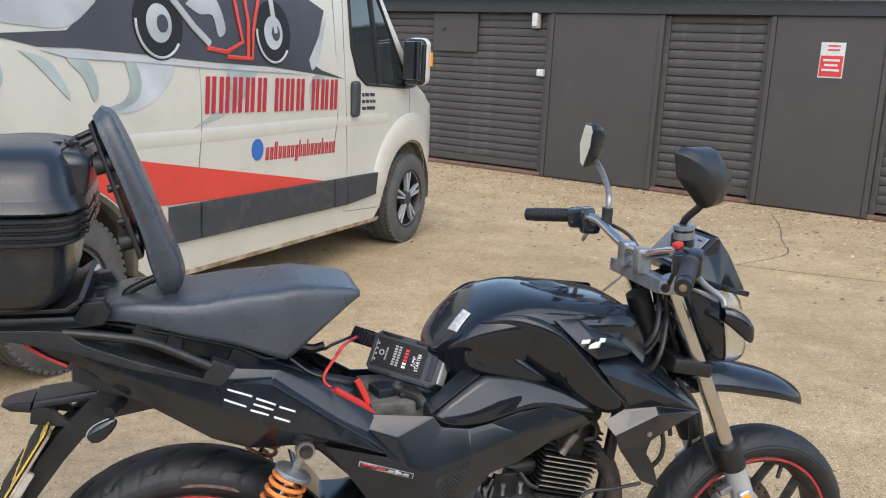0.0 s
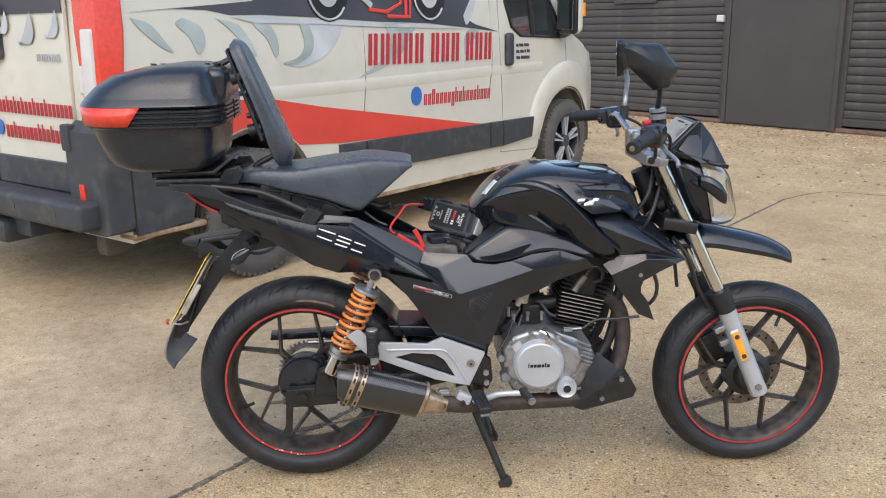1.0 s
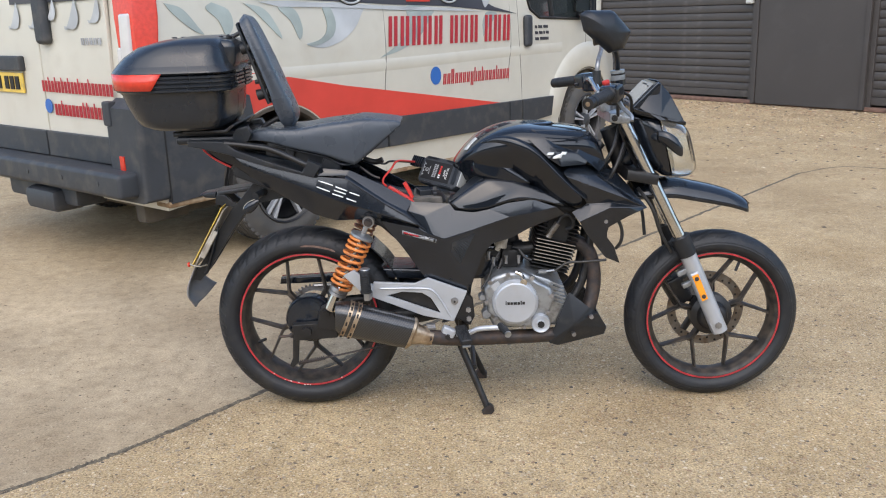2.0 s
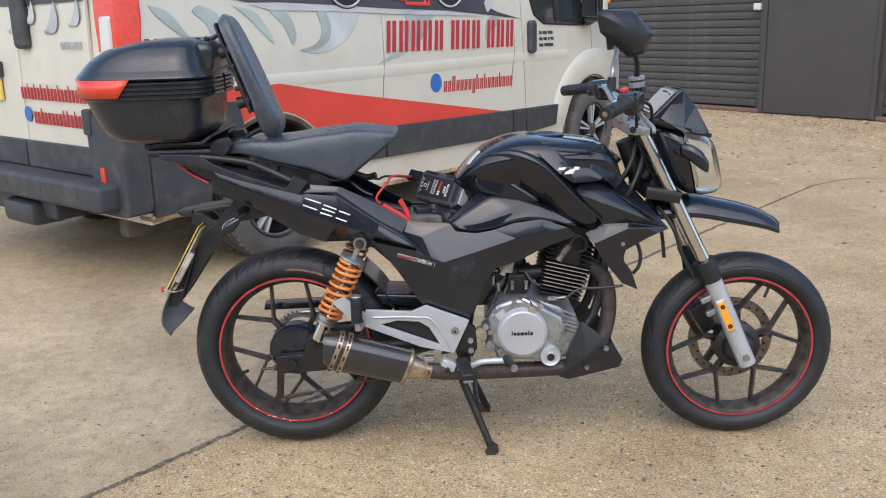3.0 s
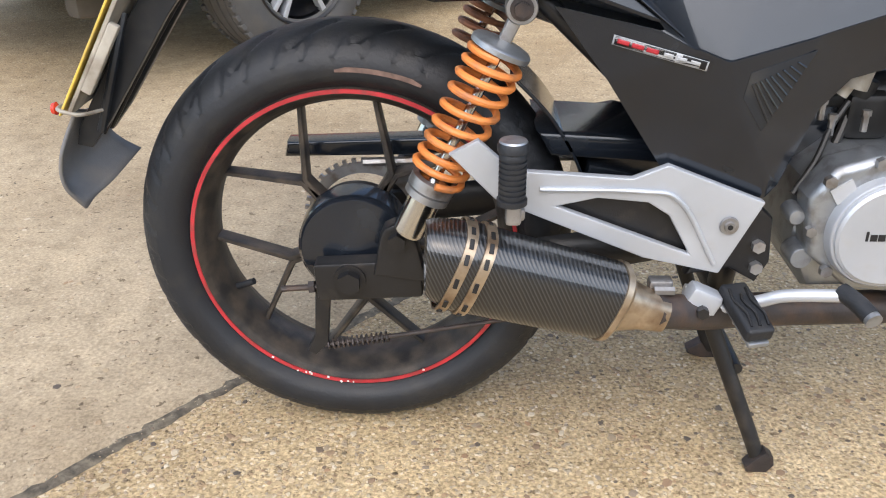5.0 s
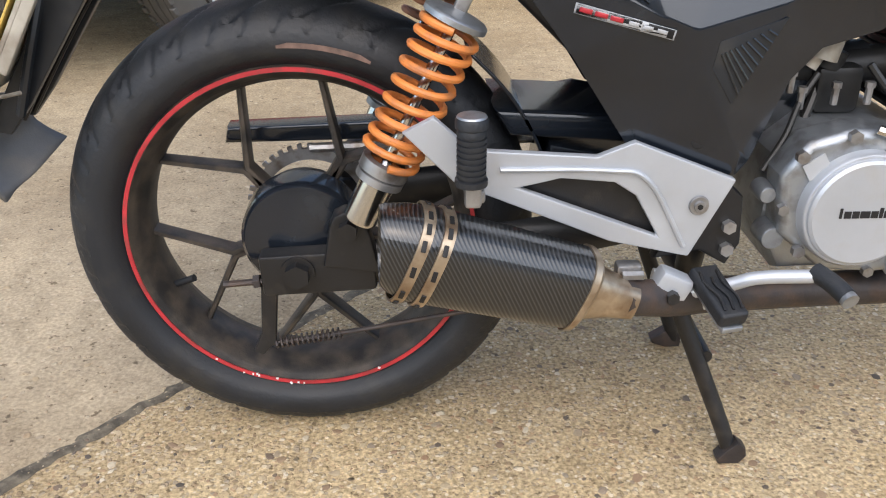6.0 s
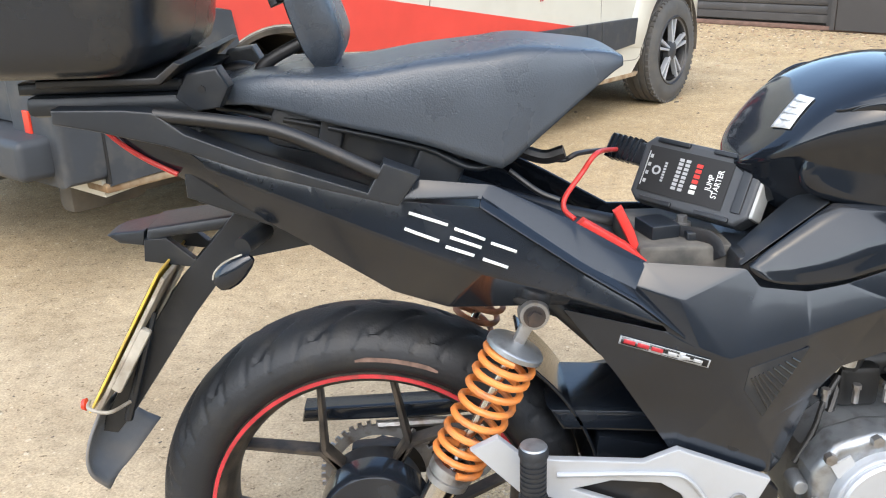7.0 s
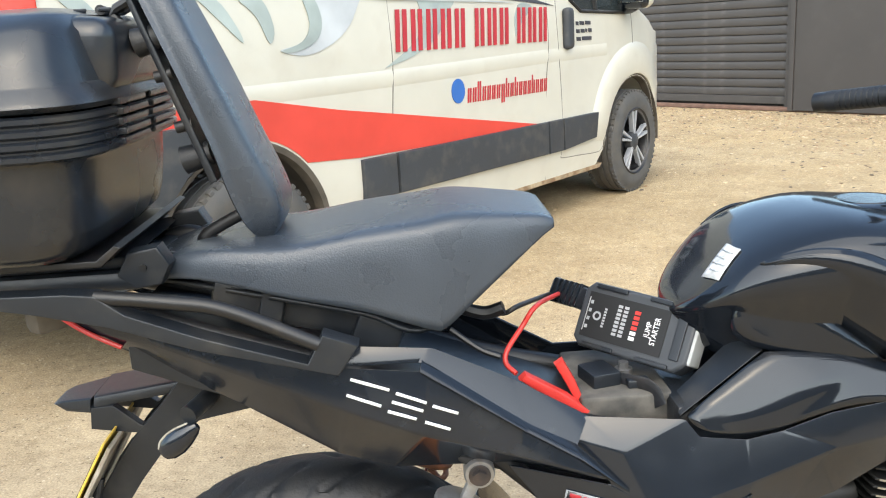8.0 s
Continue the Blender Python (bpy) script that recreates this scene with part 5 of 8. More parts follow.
def shock(sgn, paint):
    """A rear shock: polished body, threaded collar, wide orange coil, top eye."""
    top, low = Vector((0.213, sgn * 0.137, 0.655)), Vector((0.064, sgn * 0.137, 0.345))
    ax = (low - top)
    L = ax.length
    m = Matrix.Translation(top) @ (-ax).to_track_quat("Y", "Z").to_matrix().to_4x4()
    s = new("shock_absorber")
    s.parent = bike
    s.matrix_local = m
    bm = bmesh.new()
    rod(bm, (0, -0.035, 0), (0, -L * 0.72, 0), 0.0065, n=14)
    part("damper_rod", bm, CHROME, s)
    bm = bmesh.new()
    lathe(bm, [(0.0, -L + 0.03), (0.019, -L + 0.03), (0.021, -L + 0.034), (0.021, -L * 0.68), (0.0, -L * 0.68)], 28)
    part("body", bm, CHROME, s)
    bm = bmesh.new()
    lathe(bm, [(0.022, -L * 0.755), (0.029, -L * 0.75), (0.029, -L * 0.725), (0.026, -L * 0.72), (0.03, -L * 0.715), (0.03, -L * 0.675), (0.022, -L * 0.67)], 28)
    part("preload_collar", bm, WORN_STEEL, s)
    bm = bmesh.new()
    lathe(bm, [(0.0, -0.04), (0.012, -0.042), (0.034, -0.046), (0.037, -0.049), (0.037, -0.055), (0.0, -0.055)], 32)
    part("spring_cap", bm, ALLOY, s)
    bm = bmesh.new()
    lathe(bm, [(0.0, -0.012), (0.0175, -0.012), (0.019, -0.008), (0.019, 0.008), (0.0175, 0.012), (0.0, 0.012)], 28, pose(0, 0, 0, 0, 0, 90))
    box(bm, (0, -0.028, 0), (0.013, 0.034, 0.016), bevel=0.004)
    part("top_eye", bm, WORN_STEEL, s)
    bm = bmesh.new()
    rod(bm, (-0.012 * sgn, 0, 0), (-0.022 * sgn, 0, 0), 0.0095, n=6)
    rod(bm, (0, 0, 0), (-0.0145 * sgn, 0, 0), 0.0135, n=20)
    part("top_bolt", bm, RUST_PIPE, s)
    bm = bmesh.new()
    turns, n = 9, 9 * 18
    P = []
    for i in range(n + 1):
        f = i / n
        a = 2 * math.pi * turns * f
        g = f - 0.035 * math.sin(2 * math.pi * f)
        P.append((0.033 * math.cos(a), -0.06 - (L * 0.665 - 0.06) * g, 0.033 * math.sin(a)))
    tube(bm, P, 0.0047, n=9, smooth=False)
    part("spring", bm, paint, s)
    return s


shock(-1, SPRING)
shock(1, SPRING_DULL)


def exhaust():
    ex = new("exhaust")
    ex.parent = bike
    A, B = Vector((0.098, -0.215, 0.378)), Vector((0.345, -0.195, 0.303))
    ax = (B - A).normalized()
    side = Vector((0, -1, 0)) - ax * (-ax.y)
    side.normalize()
    up = side.cross(ax)
    if up.z < 0:
        up = -up

    def ring(bm, d, w0, h0, skew=0.0, n=40, p=0.72):
        out = []
        for k in range(n):
            a = 2 * math.pi * k / n
            c, s = math.cos(a), math.sin(a)
            w, h = w0 * 0.9, h0 * 0.87
            x = w * math.copysign(abs(c) ** p, c)
            z = h * math.copysign(abs(s) ** p, s)
            out.append(bm.verts.new(A + ax * (d + skew * z) + side * x + up * z))
        return out

    def shell(name, spec, material, label="", close=True):
        bm = bmesh.new()
        R = [ring(bm, *s) for s in spec]
        for P, Q in zip(R, R[1:]):
            for k in range(40):
                bm.faces.new((P[k], P[(k + 1) % 40], Q[(k + 1) % 40], Q[k]))
        if close:
            bm.faces.new(R[0])
            bm.faces.new(R[-1])
        return part(name, bm, material, ex, label)

    shell("end_cap", [(0.034, 0.036, 0.046, -0.25), (0.01, 0.036, 0.046, -0.25), (0.005, 0.039, 0.049, -0.25), (0.011, 0.043, 0.053, -0.22), (0.03, 0.0485, 0.0595, -0.05), (0.052, 0.051, 0.063, 0.14)], CARBON, "carbon-look tapered end cap with an open outlet")
    shell("outlet", [(0.024, 0.035, 0.044, -0.25), (0.018, 0.035, 0.044, -0.25)], BLACK_MARK)
    can = shell("can", [(0.05, 0.0505, 0.0625, 0.12), (0.245, 0.046, 0.056, 0.12), (0.252, 0.042, 0.052, 0.12)], CARBON)
    for d in (0.034, 0.058):
        shell("steel_band", [(d, 0.0505, 0.0625, 0.12), (d, 0.0535, 0.0655, 0.12), (d + 0.013, 0.0535, 0.0655, 0.12), (d + 0.013, 0.0505, 0.0625, 0.12)], HEATED, close=False)
        for k in range(14):
            a = 2 * math.pi * k / 14
            c, s = math.cos(a), math.sin(a)
            x, z = 0.0483 * math.copysign(abs(c) ** 0.72, c), 0.0572 * math.copysign(abs(s) ** 0.72, s)
            p = A + ax * (d + 0.0065 + 0.12 * z) + side * x + up * z
            bm = bmesh.new()
            nrm = (side * c + up * s).normalized()
            q = nrm.to_track_quat("Z", "Y").to_matrix().to_4x4()
            tng = ax.cross(nrm).normalized()
            mm = Matrix.Translation(p) @ Matrix((tng, ax, nrm)).transposed().to_4x4()
            box(bm, (0, 0, 0), (0.013, 0.0055, 0.002), bevel=0.0008)
            bmesh.ops.transform(bm, matrix=mm, verts=bm.verts)
            part("band_slot", bm, BLACK_MARK, ex)
    shell("front_band", [(0.24, 0.0465, 0.0565, 0.12), (0.24, 0.0485, 0.0585, 0.12), (0.248, 0.0475, 0.0575, 0.12), (0.254, 0.04, 0.05, 0.12)], HEATED)
    shell("cone", [(0.25, 0.036, 0.042, 0.05), (0.285, 0.028, 0.03, 0.0), (0.315, 0.026, 0.026, 0.0)], HEATED, "heat-stained steel cone")
    bm = bmesh.new()
    tube(bm, [B + Vector((0.04, 0.0, -0.01)), (0.45, -0.17, 0.275), (0.52, -0.14, 0.262), (0.65, -0.12, 0.255), (0.79, -0.115, 0.258), (0.86, -0.1, 0.27)], 0.023, n=16)
    part("link_pipe", bm, RUST_PIPE, ex)
    bm = bmesh.new()
    tube(bm, [(0.82, -0.105, 0.26), (0.885, -0.09, 0.295), (0.918, -0.07, 0.37), (0.925, -0.06, 0.45), (0.905, -0.05, 0.52), (0.85, -0.045, 0.56)], 0.023, n=16)
    part("header_pipe", bm, RUST_PIPE, ex)
    bm = bmesh.new()
    box(bm, (0.395, -0.175, 0.318), (0.03, 0.02, 0.02), bevel=0.004)
    rod(bm, (0.385, -0.19, 0.318), (0.41, -0.19, 0.318), 0.006, n=6)
    part("clamp_bolt", bm, WORN_STEEL, ex)


exhaust()


def foot_controls():
    # silver heel plate with a long slanting opening
    hp = new("heel_plate")
    hp.parent = bike
    bm = bmesh.new()
    outer = [(0.198, 0.425), (0.222, 0.468), (0.35, 0.459), (0.392, 0.476), (0.513, 0.428), (0.468, 0.33), (0.372, 0.352)]
    inner = [(0.262, 0.422), (0.31, 0.433), (0.372, 0.427), (0.398, 0.41), (0.428, 0.358)]
    a = [bm.verts.new((x, -0.168, z)) for x, z in outer]
    b = [bm.verts.new((x, -0.168, z)) for x, z in inner]
    for f in ((a[0], a[1], b[0]), (a[1], a[2], b[1], b[0]), (a[2], a[3], b[2], b[1]), (a[3], a[4], b[3], b[2]), (a[4], a[5], b[4], b[3]), (a[5], a[6], b[4]), (a[6], a[0], b[0], b[4])):
        bm.faces.new(f)
    r = bmesh.ops.extrude_face_region(bm, geom=list(bm.faces))
    for e in r["geom"]:
        if isinstance(e, bmesh.types.BMVert):
            e.co.y += 0.012
    bmesh.ops.recalc_face_normals(bm, faces=bm.faces)
    es = [e for e in bm.edges if e.calc_face_angle(0) > radians(50)]
    bmesh.ops.bevel(bm, geom=es, offset=0.003, segments=2, affect="EDGES", profile=0.5)
    part("plate", bm, SILVER, hp)
    bm = bmesh.new()
    tube(bm, [(0.24, -0.17, 0.446), (0.36, -0.171, 0.444), (0.41, -0.171, 0.43), (0.46, -0.1695, 0.345)], 0.0032, n=8)
    part("raised_rib", bm, SILVER, hp)
    bm = bmesh.new()
    prism(bm, [(0.131, 0.497), (0.165, 0.515), (0.222, 0.463), (0.212, 0.425), (0.196, 0.43)], -0.19, -0.178, 0.003)
    part("hanger", bm, SILVER, hp)
    bm = bmesh.new()
    lathe(bm, [(0, -0.006), (0.006, -0.006), (0.007, -0.003), (0.011, -0.003), (0.012, 0.0), (0, 0.0)], 20, Matrix.Translation((0.472, -0.169, 0.398)))
    bolt = part("bolt", bm, WORN_STEEL, hp)
    bm = bmesh.new()
    rod(bm, (0.472, -0.1745, 0.398), (0.472, -0.1756, 0.398), 0.0036, n=6)
    part("socket", bm, BLACK_MARK, bolt)
    bm = bmesh.new()
    prism(bm, [(0.24, 0.43), (0.47, 0.45), (0.5, 0.4), (0.44, 0.345), (0.36, 0.36)], -0.15, -0.13, 0.004)
    part("inner_plate", bm, BLACK_METAL, hp)
    # folded passenger peg
    peg = new("passenger_footpeg")
    peg.parent = bike
    bm = bmesh.new()
    upright = Matrix.Translation((0.203, -0.235, 0.114)) @ Matrix(((0.9, 0, 0, 0), (0, 0, 0.9, 0), (0, 0.785, 0, 0), (0, 0, 0, 1)))
    prof = [(0.0, 0.53), (0.017, 0.53), (0.0195, 0.526), (0.0195, 0.516), (0.016, 0.514)]
    for k in range(8):
        z = 0.51 - 0.0082 * k
        prof += [(0.0175, z), (0.0175, z - 0.0045), (0.0155, z - 0.0052), (0.0155, z - 0.0075)]
    prof += [(0.0195, 0.444), (0.0195, 0.436), (0.0, 0.436)]
    lathe(bm, prof, 24, upright)
    part("rubber", bm, RUBBER, peg)
    bm = bmesh.new()
    lathe(bm, [(0.0, 0.5335), (0.0165, 0.5325), (0.018, 0.53), (0.0, 0.528)], 24, upright)
    part("end_cap", bm, ALLOY, peg)
    bm = bmesh.new()
    box(bm, (0.205, -0.232, 0.445), (0.018, 0.02, 0.03), bevel=0.004)
    box(bm, (0.208, -0.205, 0.438), (0.022, 0.05, 0.016), bevel=0.004)
    part("bracket", bm, WORN_STEEL, peg)
    # rider peg and its casting
    rp = new("rider_footpeg")
    rp.parent = bike
    tilt = pose(0.497, -0.203, 0.297, 16, 0, 13)
    bm = bmesh.new()
    box(bm, (0, 0, 0), (0.036, 0.085, 0.02), bevel=0.005, segs=3)
    bmesh.ops.transform(bm, matrix=tilt, verts=bm.verts)
    part("rubber", bm, RUBBER, rp)
    for x, y0, y1 in ((-0.011, -0.034, 0.03), (0.0, -0.034, 0.02), (0.011, -0.034, 0.03)):
        bm = bmesh.new()
        tube(bm, [(x, y0, 0.0105), (x + 0.003, y0 * 0.4, 0.0115), (x - 0.003, y1 * 0.3, 0.0115), (x, y1, 0.0105)], 0.0018, n=6)
        bmesh.ops.transform(bm, matrix=tilt, verts=bm.verts)
        part("tread_rib", bm, BLACK_METAL, rp)
    bm = bmesh.new()
    box(bm, (0, -0.003, -0.013), (0.028, 0.086, 0.008), bevel=0.003)
    bmesh.ops.transform(bm, matrix=tilt, verts=bm.verts)
    part("metal_tip", bm, ALLOY, rp)
    bm = bmesh.new()
    tube(bm, [(0.43, -0.16, 0.29), (0.452, -0.162, 0.288), (0.475, -0.163, 0.272), (0.5, -0.163, 0.275)], 0.021, n=14, flat=0.6)
    box(bm, (0.447, -0.175, 0.293), (0.045, 0.03, 0.045), rot=(0, 25, 0), bevel=0.008)
    part("casting", bm, SILVER, rp)
    bm = bmesh.new()
    rod(bm, (0.447, -0.19, 0.29), (0.447, -0.2, 0.29), 0.008, n=6)
    part("pinch_bolt", bm, BLACK_METAL, rp)
    bm = bmesh.new()
    prism(bm, [(0.487, 0.365), (0.508, 0.42), (0.53, 0.4), (0.535, 0.34), (0.52, 0.31), (0.485, 0.33), (0.43, 0.32), (0.44, 0.345)], -0.155, -0.13, 0.006)
    part("mount_plate", bm, BLACK_METAL, rp)
    for x, z in ((0.515, 0.365), (0.516, 0.335)):
        bm = bmesh.new()
        rod(bm, (x, -0.155, z), (x, -0.164, z), 0.0085, n=6)
        part("bolt", bm, WORN_STEEL, rp)
    # brake pedal
    bp = new("brake_pedal")
    bp.parent = bike
    bm = bmesh.new()
    tube(bm, [(0.475, -0.17, 0.282), (0.52, -0.18, 0.298), (0.55, -0.19, 0.312), (0.62, -0.2, 0.318)], 0.0085, n=10)
    part("lever", bm, SILVER, bp)
    bm = bmesh.new()
    tube(bm, [(0.612, -0.195, 0.322), (0.624, -0.22, 0.318), (0.632, -0.24, 0.312)], 0.0115, n=12)
    part("pad", bm, RUBBER, bp)
    bm = bmesh.new()
    rod(bm, (0.632, -0.24, 0.312), (0.6335, -0.247, 0.31), 0.0105, n=12)
    part("tip", bm, ALLOY, bp)
    # centre stand: two splayed legs with flat feet
    st = new("centre_stand")
    st.parent = bike
    for sgn in (-1, 1):
        bm = bmesh.new()
        tube(bm, [(0.478, sgn * 0.09, 0.258), (0.497, sgn * 0.1, 0.2), (0.556, sgn * 0.136, 0.055), (0.572, sgn * 0.145, 0.012)], (0.0122, 0.0105), n=14)
        part("leg", bm, BLACK_METAL, st)
        bm = bmesh.new()
        if sgn < 0:
            foot = [(-0.026, 0.0), (0.016, 0.0), (0.03, 0.017), (0.026, 0.036), (0.008, 0.05), (-0.012, 0.034), (-0.03, 0.012)]
        else:
            foot = [(-0.06, 0.024), (-0.056, 0.012), (-0.022, 0.0), (0.014, 0.0), (0.016, 0.03), (-0.006, 0.05), (-0.028, 0.044)]
        prism(bm, [(0.572 + 0.68 * x, 0.72 * z) for x, z in foot], sgn * 0.146 - 0.0115, sgn * 0.146 + 0.0115, 0.004)
        part("foot", bm, RUST_PIPE, st, "rusty metal foot")
    bm = bmesh.new()
    rod(bm, (0.5, -0.1, 0.25), (0.5, 0.1, 0.25), 0.014, n=12)
    rod(bm, (0.53, -0.115, 0.15), (0.53, 0.115, 0.15), 0.009, n=10)
    part("cross_tube", bm, BLACK_METAL, st)


foot_controls()


def engine():
    en = new("engine")
    en.parent = bike
    bm = bmesh.new()
    prism(bm, [(0.565, 0.35), (0.57, 0.44), (0.61, 0.475), (0.7, 0.475), (0.77, 0.45), (0.82, 0.42), (0.85, 0.35), (0.8, 0.285), (0.6, 0.28)], -0.12, 0.13, 0.02)
    part("crankcase", bm, ALLOY, en)
    bm = bmesh.new()
    prism(bm, [(0.575, 0.355), (0.565, 0.43), (0.592, 0.47), (0.64, 0.485), (0.69, 0.483), (0.735, 0.452), (0.775, 0.43), (0.785, 0.39), (0.77, 0.345), (0.755, 0.305), (0.7, 0.3), (0.635, 0.305)], -0.165, -0.11, 0.012, 3)
    cover = part("clutch_cover", bm, ALLOY, en)
    bm = bmesh.new()
    lathe(bm, [(0.0, -0.019), (0.062, -0.019), (0.0655, -0.016), (0.066, -0.012), (0.069, -0.012), (0.0715, -0.009), (0.073, 0.01), (0.0, 0.01)], 64, Matrix.Translation((0.662, -0.168, 0.39)))
    part("round_cover", bm, SILVER, en)
    bm = bmesh.new()
    bm.free()
    for k, w in enumerate((0.003, 0.008, 0.008, 0.011, 0.008, 0.004, 0.008)):
        bm = bmesh.new()
        tall = 0.0125 if k in (0, 5) else 0.0085
        box(bm, (0.632 + (0.0, 0.008, 0.0175, 0.0285, 0.0395, 0.047, 0.0545)[k], -0.1875, 0.3865 + tall / 2), (w, 0.0012, tall))
        part("badge_bar", bm, BLACK_MARK, en)
    bm = bmesh.new()
    lathe(bm, [(0.0, -0.012), (0.012, -0.012), (0.013, -0.004), (0.02, -0.004), (0.027, -0.008), (0.03, -0.004), (0.03, 0.02), (0.0, 0.02)], 40, Matrix.Translation((0.741, -0.175, 0.318)))
    cap = part("oil_cap", bm, SILVER, en)
    bm = bmesh.new()
    lathe(bm, [(0.0, -0.0125), (0.011, -0.0125), (0.011, -0.011), (0.0, -0.011)], 24, Matrix.Translation((0.741, -0.175, 0.318)))
    part("cap_slot", bm, BLACK_MARK, en)
    for x, z, r in ((0.584, 0.455, 0.008), (0.64, 0.478, 0.008), (0.715, 0.466, 0.008), (0.775, 0.405, 0.008), (0.763, 0.35, 0.007), (0.69, 0.306, 0.007), (0.6, 0.335, 0.008), (0.572, 0.39, 0.007)):
        bm = bmesh.new()
        rod(bm, (x, -0.163, z), (x, -0.172, z), r, n=6)
        part("bolt", bm, WORN_STEEL, en)
    bm = bmesh.new()
    lathe(bm, [(0, -0.012), (0.013, -0.012), (0.015, -0.009), (0.016, 0.02), (0, 0.02)], 28, Matrix.Translation((0.573, -0.142, 0.345)))
    part("filler_plug", bm, ALLOY, en)
    bm = bmesh.new()
    lathe(bm, [(0, -0.01), (0.009, -0.01), (0.011, -0.007), (0.012, 0.02), (0, 0.02)], 24, Matrix.Translation((0.56, -0.14, 0.4)))
    part("filler_plug", bm, ALLOY, en)
    bm = bmesh.new()
    box(bm, (0.603, -0.167, 0.442), (0.028, 0.003, 0.022), rot=(0, -32, 0))
    part("cast_mark", bm, GREY_MARK, en)
    bm = bmesh.new()
    tube(bm, [(0.665, -0.166, 0.486), (0.68, -0.172, 0.48), (0.69, -0.175, 0.462)], 0.006, n=8)
    rod(bm, (0.688, -0.166, 0.456), (0.688, -0.182, 0.456), 0.011, n=18)
    part("clutch_arm", bm, CHROME, en)
    # finned front of the crankcase
    for k in range(6):
        bm = bmesh.new()
        box(bm, (0.8 + 0.002 * k, -0.1, 0.43 - 0.013 * k), (0.04, 0.06, 0.004), rot=(0, 22, 0))
        part("case_fin", bm, ALLOY, en)
    # cylinder leaning forward, with black fins
    cyl = new("cylinder")
    cyl.parent = bike
    m = pose(0.775, -0.005, 0.475, 0, 14, 0)
    bm = bmesh.new()
    box(bm, (0, 0, 0.09), (0.1, 0.12, 0.18), bevel=0.012)
    bmesh.ops.transform(bm, matrix=m, verts=bm.verts)
    part("barrel", bm, FIN, cyl)
    for k in range(9):
        z = -0.004 + 0.0114 * k
        bm = bmesh.new()
        w = 0.122 + 0.0018 * k
        box(bm, (0.004, 0, z), (w, 0.175, 0.0042), bevel=0.0014, segs=1)
        bmesh.ops.transform(bm, matrix=m, verts=bm.verts)
        part("fin", bm, FIN, cyl)
        if k > 1:
            bm = bmesh.new()
            box(bm, (0.004, -0.0878, z), (w - 0.012, 0.0012, 0.0026))
            bmesh.ops.transform(bm, matrix=m, verts=bm.verts)
            part("fin_edge", bm, FIN_EDGE, cyl)
    bm = bmesh.new()
    box(bm, (0.004, 0.01, 0.135), (0.1, 0.13, 0.09), bevel=0.012)
    box(bm, (0.004, 0, 0.19), (0.115, 0.13, 0.035), bevel=0.014)
    bmesh.ops.transform(bm, matrix=m, verts=bm.verts)
    part("head", bm, FIN, cyl)
    for k in range(5):
        for sx in (-1, 1):
            bm = bmesh.new()
            box(bm, (0.004 + sx * 0.052, 0, 0.1 + 0.0125 * k), (0.034, 0.165 - 0.006 * k, 0.0048), bevel=0.0016, segs=1)
            bmesh.ops.transform(bm, matrix=m, verts=bm.verts)
            part("head_fin", bm, FIN, cyl)
    bm = bmesh.new()
    rod(bm, (0.775, -0.094, 0.58), (0.803, -0.096, 0.621), 0.0085, 0.0105, n=16)
    rod(bm, (0.773, -0.094, 0.577), (0.778, -0.094, 0.585), 0.0105, n=16)
    part("plug_cap", bm, mat("dirty_plug_cap", (0.2, 0.19, 0.175), 0.45, metal=0.6, var=0.3, scale=40, dirt=(0.1, 0.08, 0.06), dirt_at=0.55), en)
    bm = bmesh.new()
    tube(bm, [(0.802, -0.1, 0.619), (0.815, -0.1, 0.642), (0.836, -0.1, 0.648), (0.852, -0.096, 0.63), (0.85, -0.09, 0.606), (0.832, -0.08, 0.597)], 0.0062, n=10)
    part("plug_lead", bm, RUBBER, en)
    # carburettor and small pipes behind the cylinder
    bm = bmesh.new()
    box(bm, (0.655, -0.05, 0.505), (0.058, 0.06, 0.06), bevel=0.01)
    rod(bm, (0.64, -0.06, 0.53), (0.646, -0.06, 0.552), 0.02, n=18)
    rod(bm, (0.59, -0.04, 0.52), (0.73, -0.04, 0.53), 0.022, n=18)
    part("carburettor", bm, FIN, en)
    bm = bmesh.new()
    rod(bm, (0.623, -0.08, 0.547), (0.633, -0.08, 0.582), 0.0205, 0.018, n=20)
    rod(bm, (0.612, -0.08, 0.535), (0.62, -0.08, 0.55), 0.009, n=10)
    rod(bm, (0.604, -0.085, 0.56), (0.622, -0.085, 0.565), 0.007, n=10)
    part("valve_block", bm, DIRTY_WHITE, en, "dirty white plastic valve cap")
    for pts, r in (([(0.62, -0.09, 0.53), (0.6, -0.1, 0.5), (0.585, -0.11, 0.46), (0.56, -0.12, 0.42)], 0.004), ([(0.68, -0.09, 0.54), (0.7, -0.1, 0.515), (0.72, -0.1, 0.505)], 0.005), ([(0.64, -0.06, 0.53), (0.62, -0.08, 0.48), (0.6, -0.1, 0.45)], 0.006)):
        bm = bmesh.new()
        tube(bm, pts, r, n=8)
        part("hose", bm, CABLE, en)
    for x, z in ((0.60, 0.5), (0.64, 0.505), (0.68, 0.505), (0.585, 0.52)):
        bm = bmesh.new()
        rod(bm, (x, -0.1, z - 0.01), (x, -0.1, z + 0.016), 0.0045, n=8)
        rod(bm, (x, -0.1, z + 0.01), (x, -0.1, z + 0.017), 0.006, n=6)
        part("stud", bm, WORN_STEEL, en)
    bm = bmesh.new()
    tube(bm, [(0.735, -0.115, 0.469), (0.786, -0.13, 0.475), (0.828, -0.132, 0.501), (0.88, -0.135, 0.504), (0.952, -0.13, 0.507)], 0.0042, n=8)
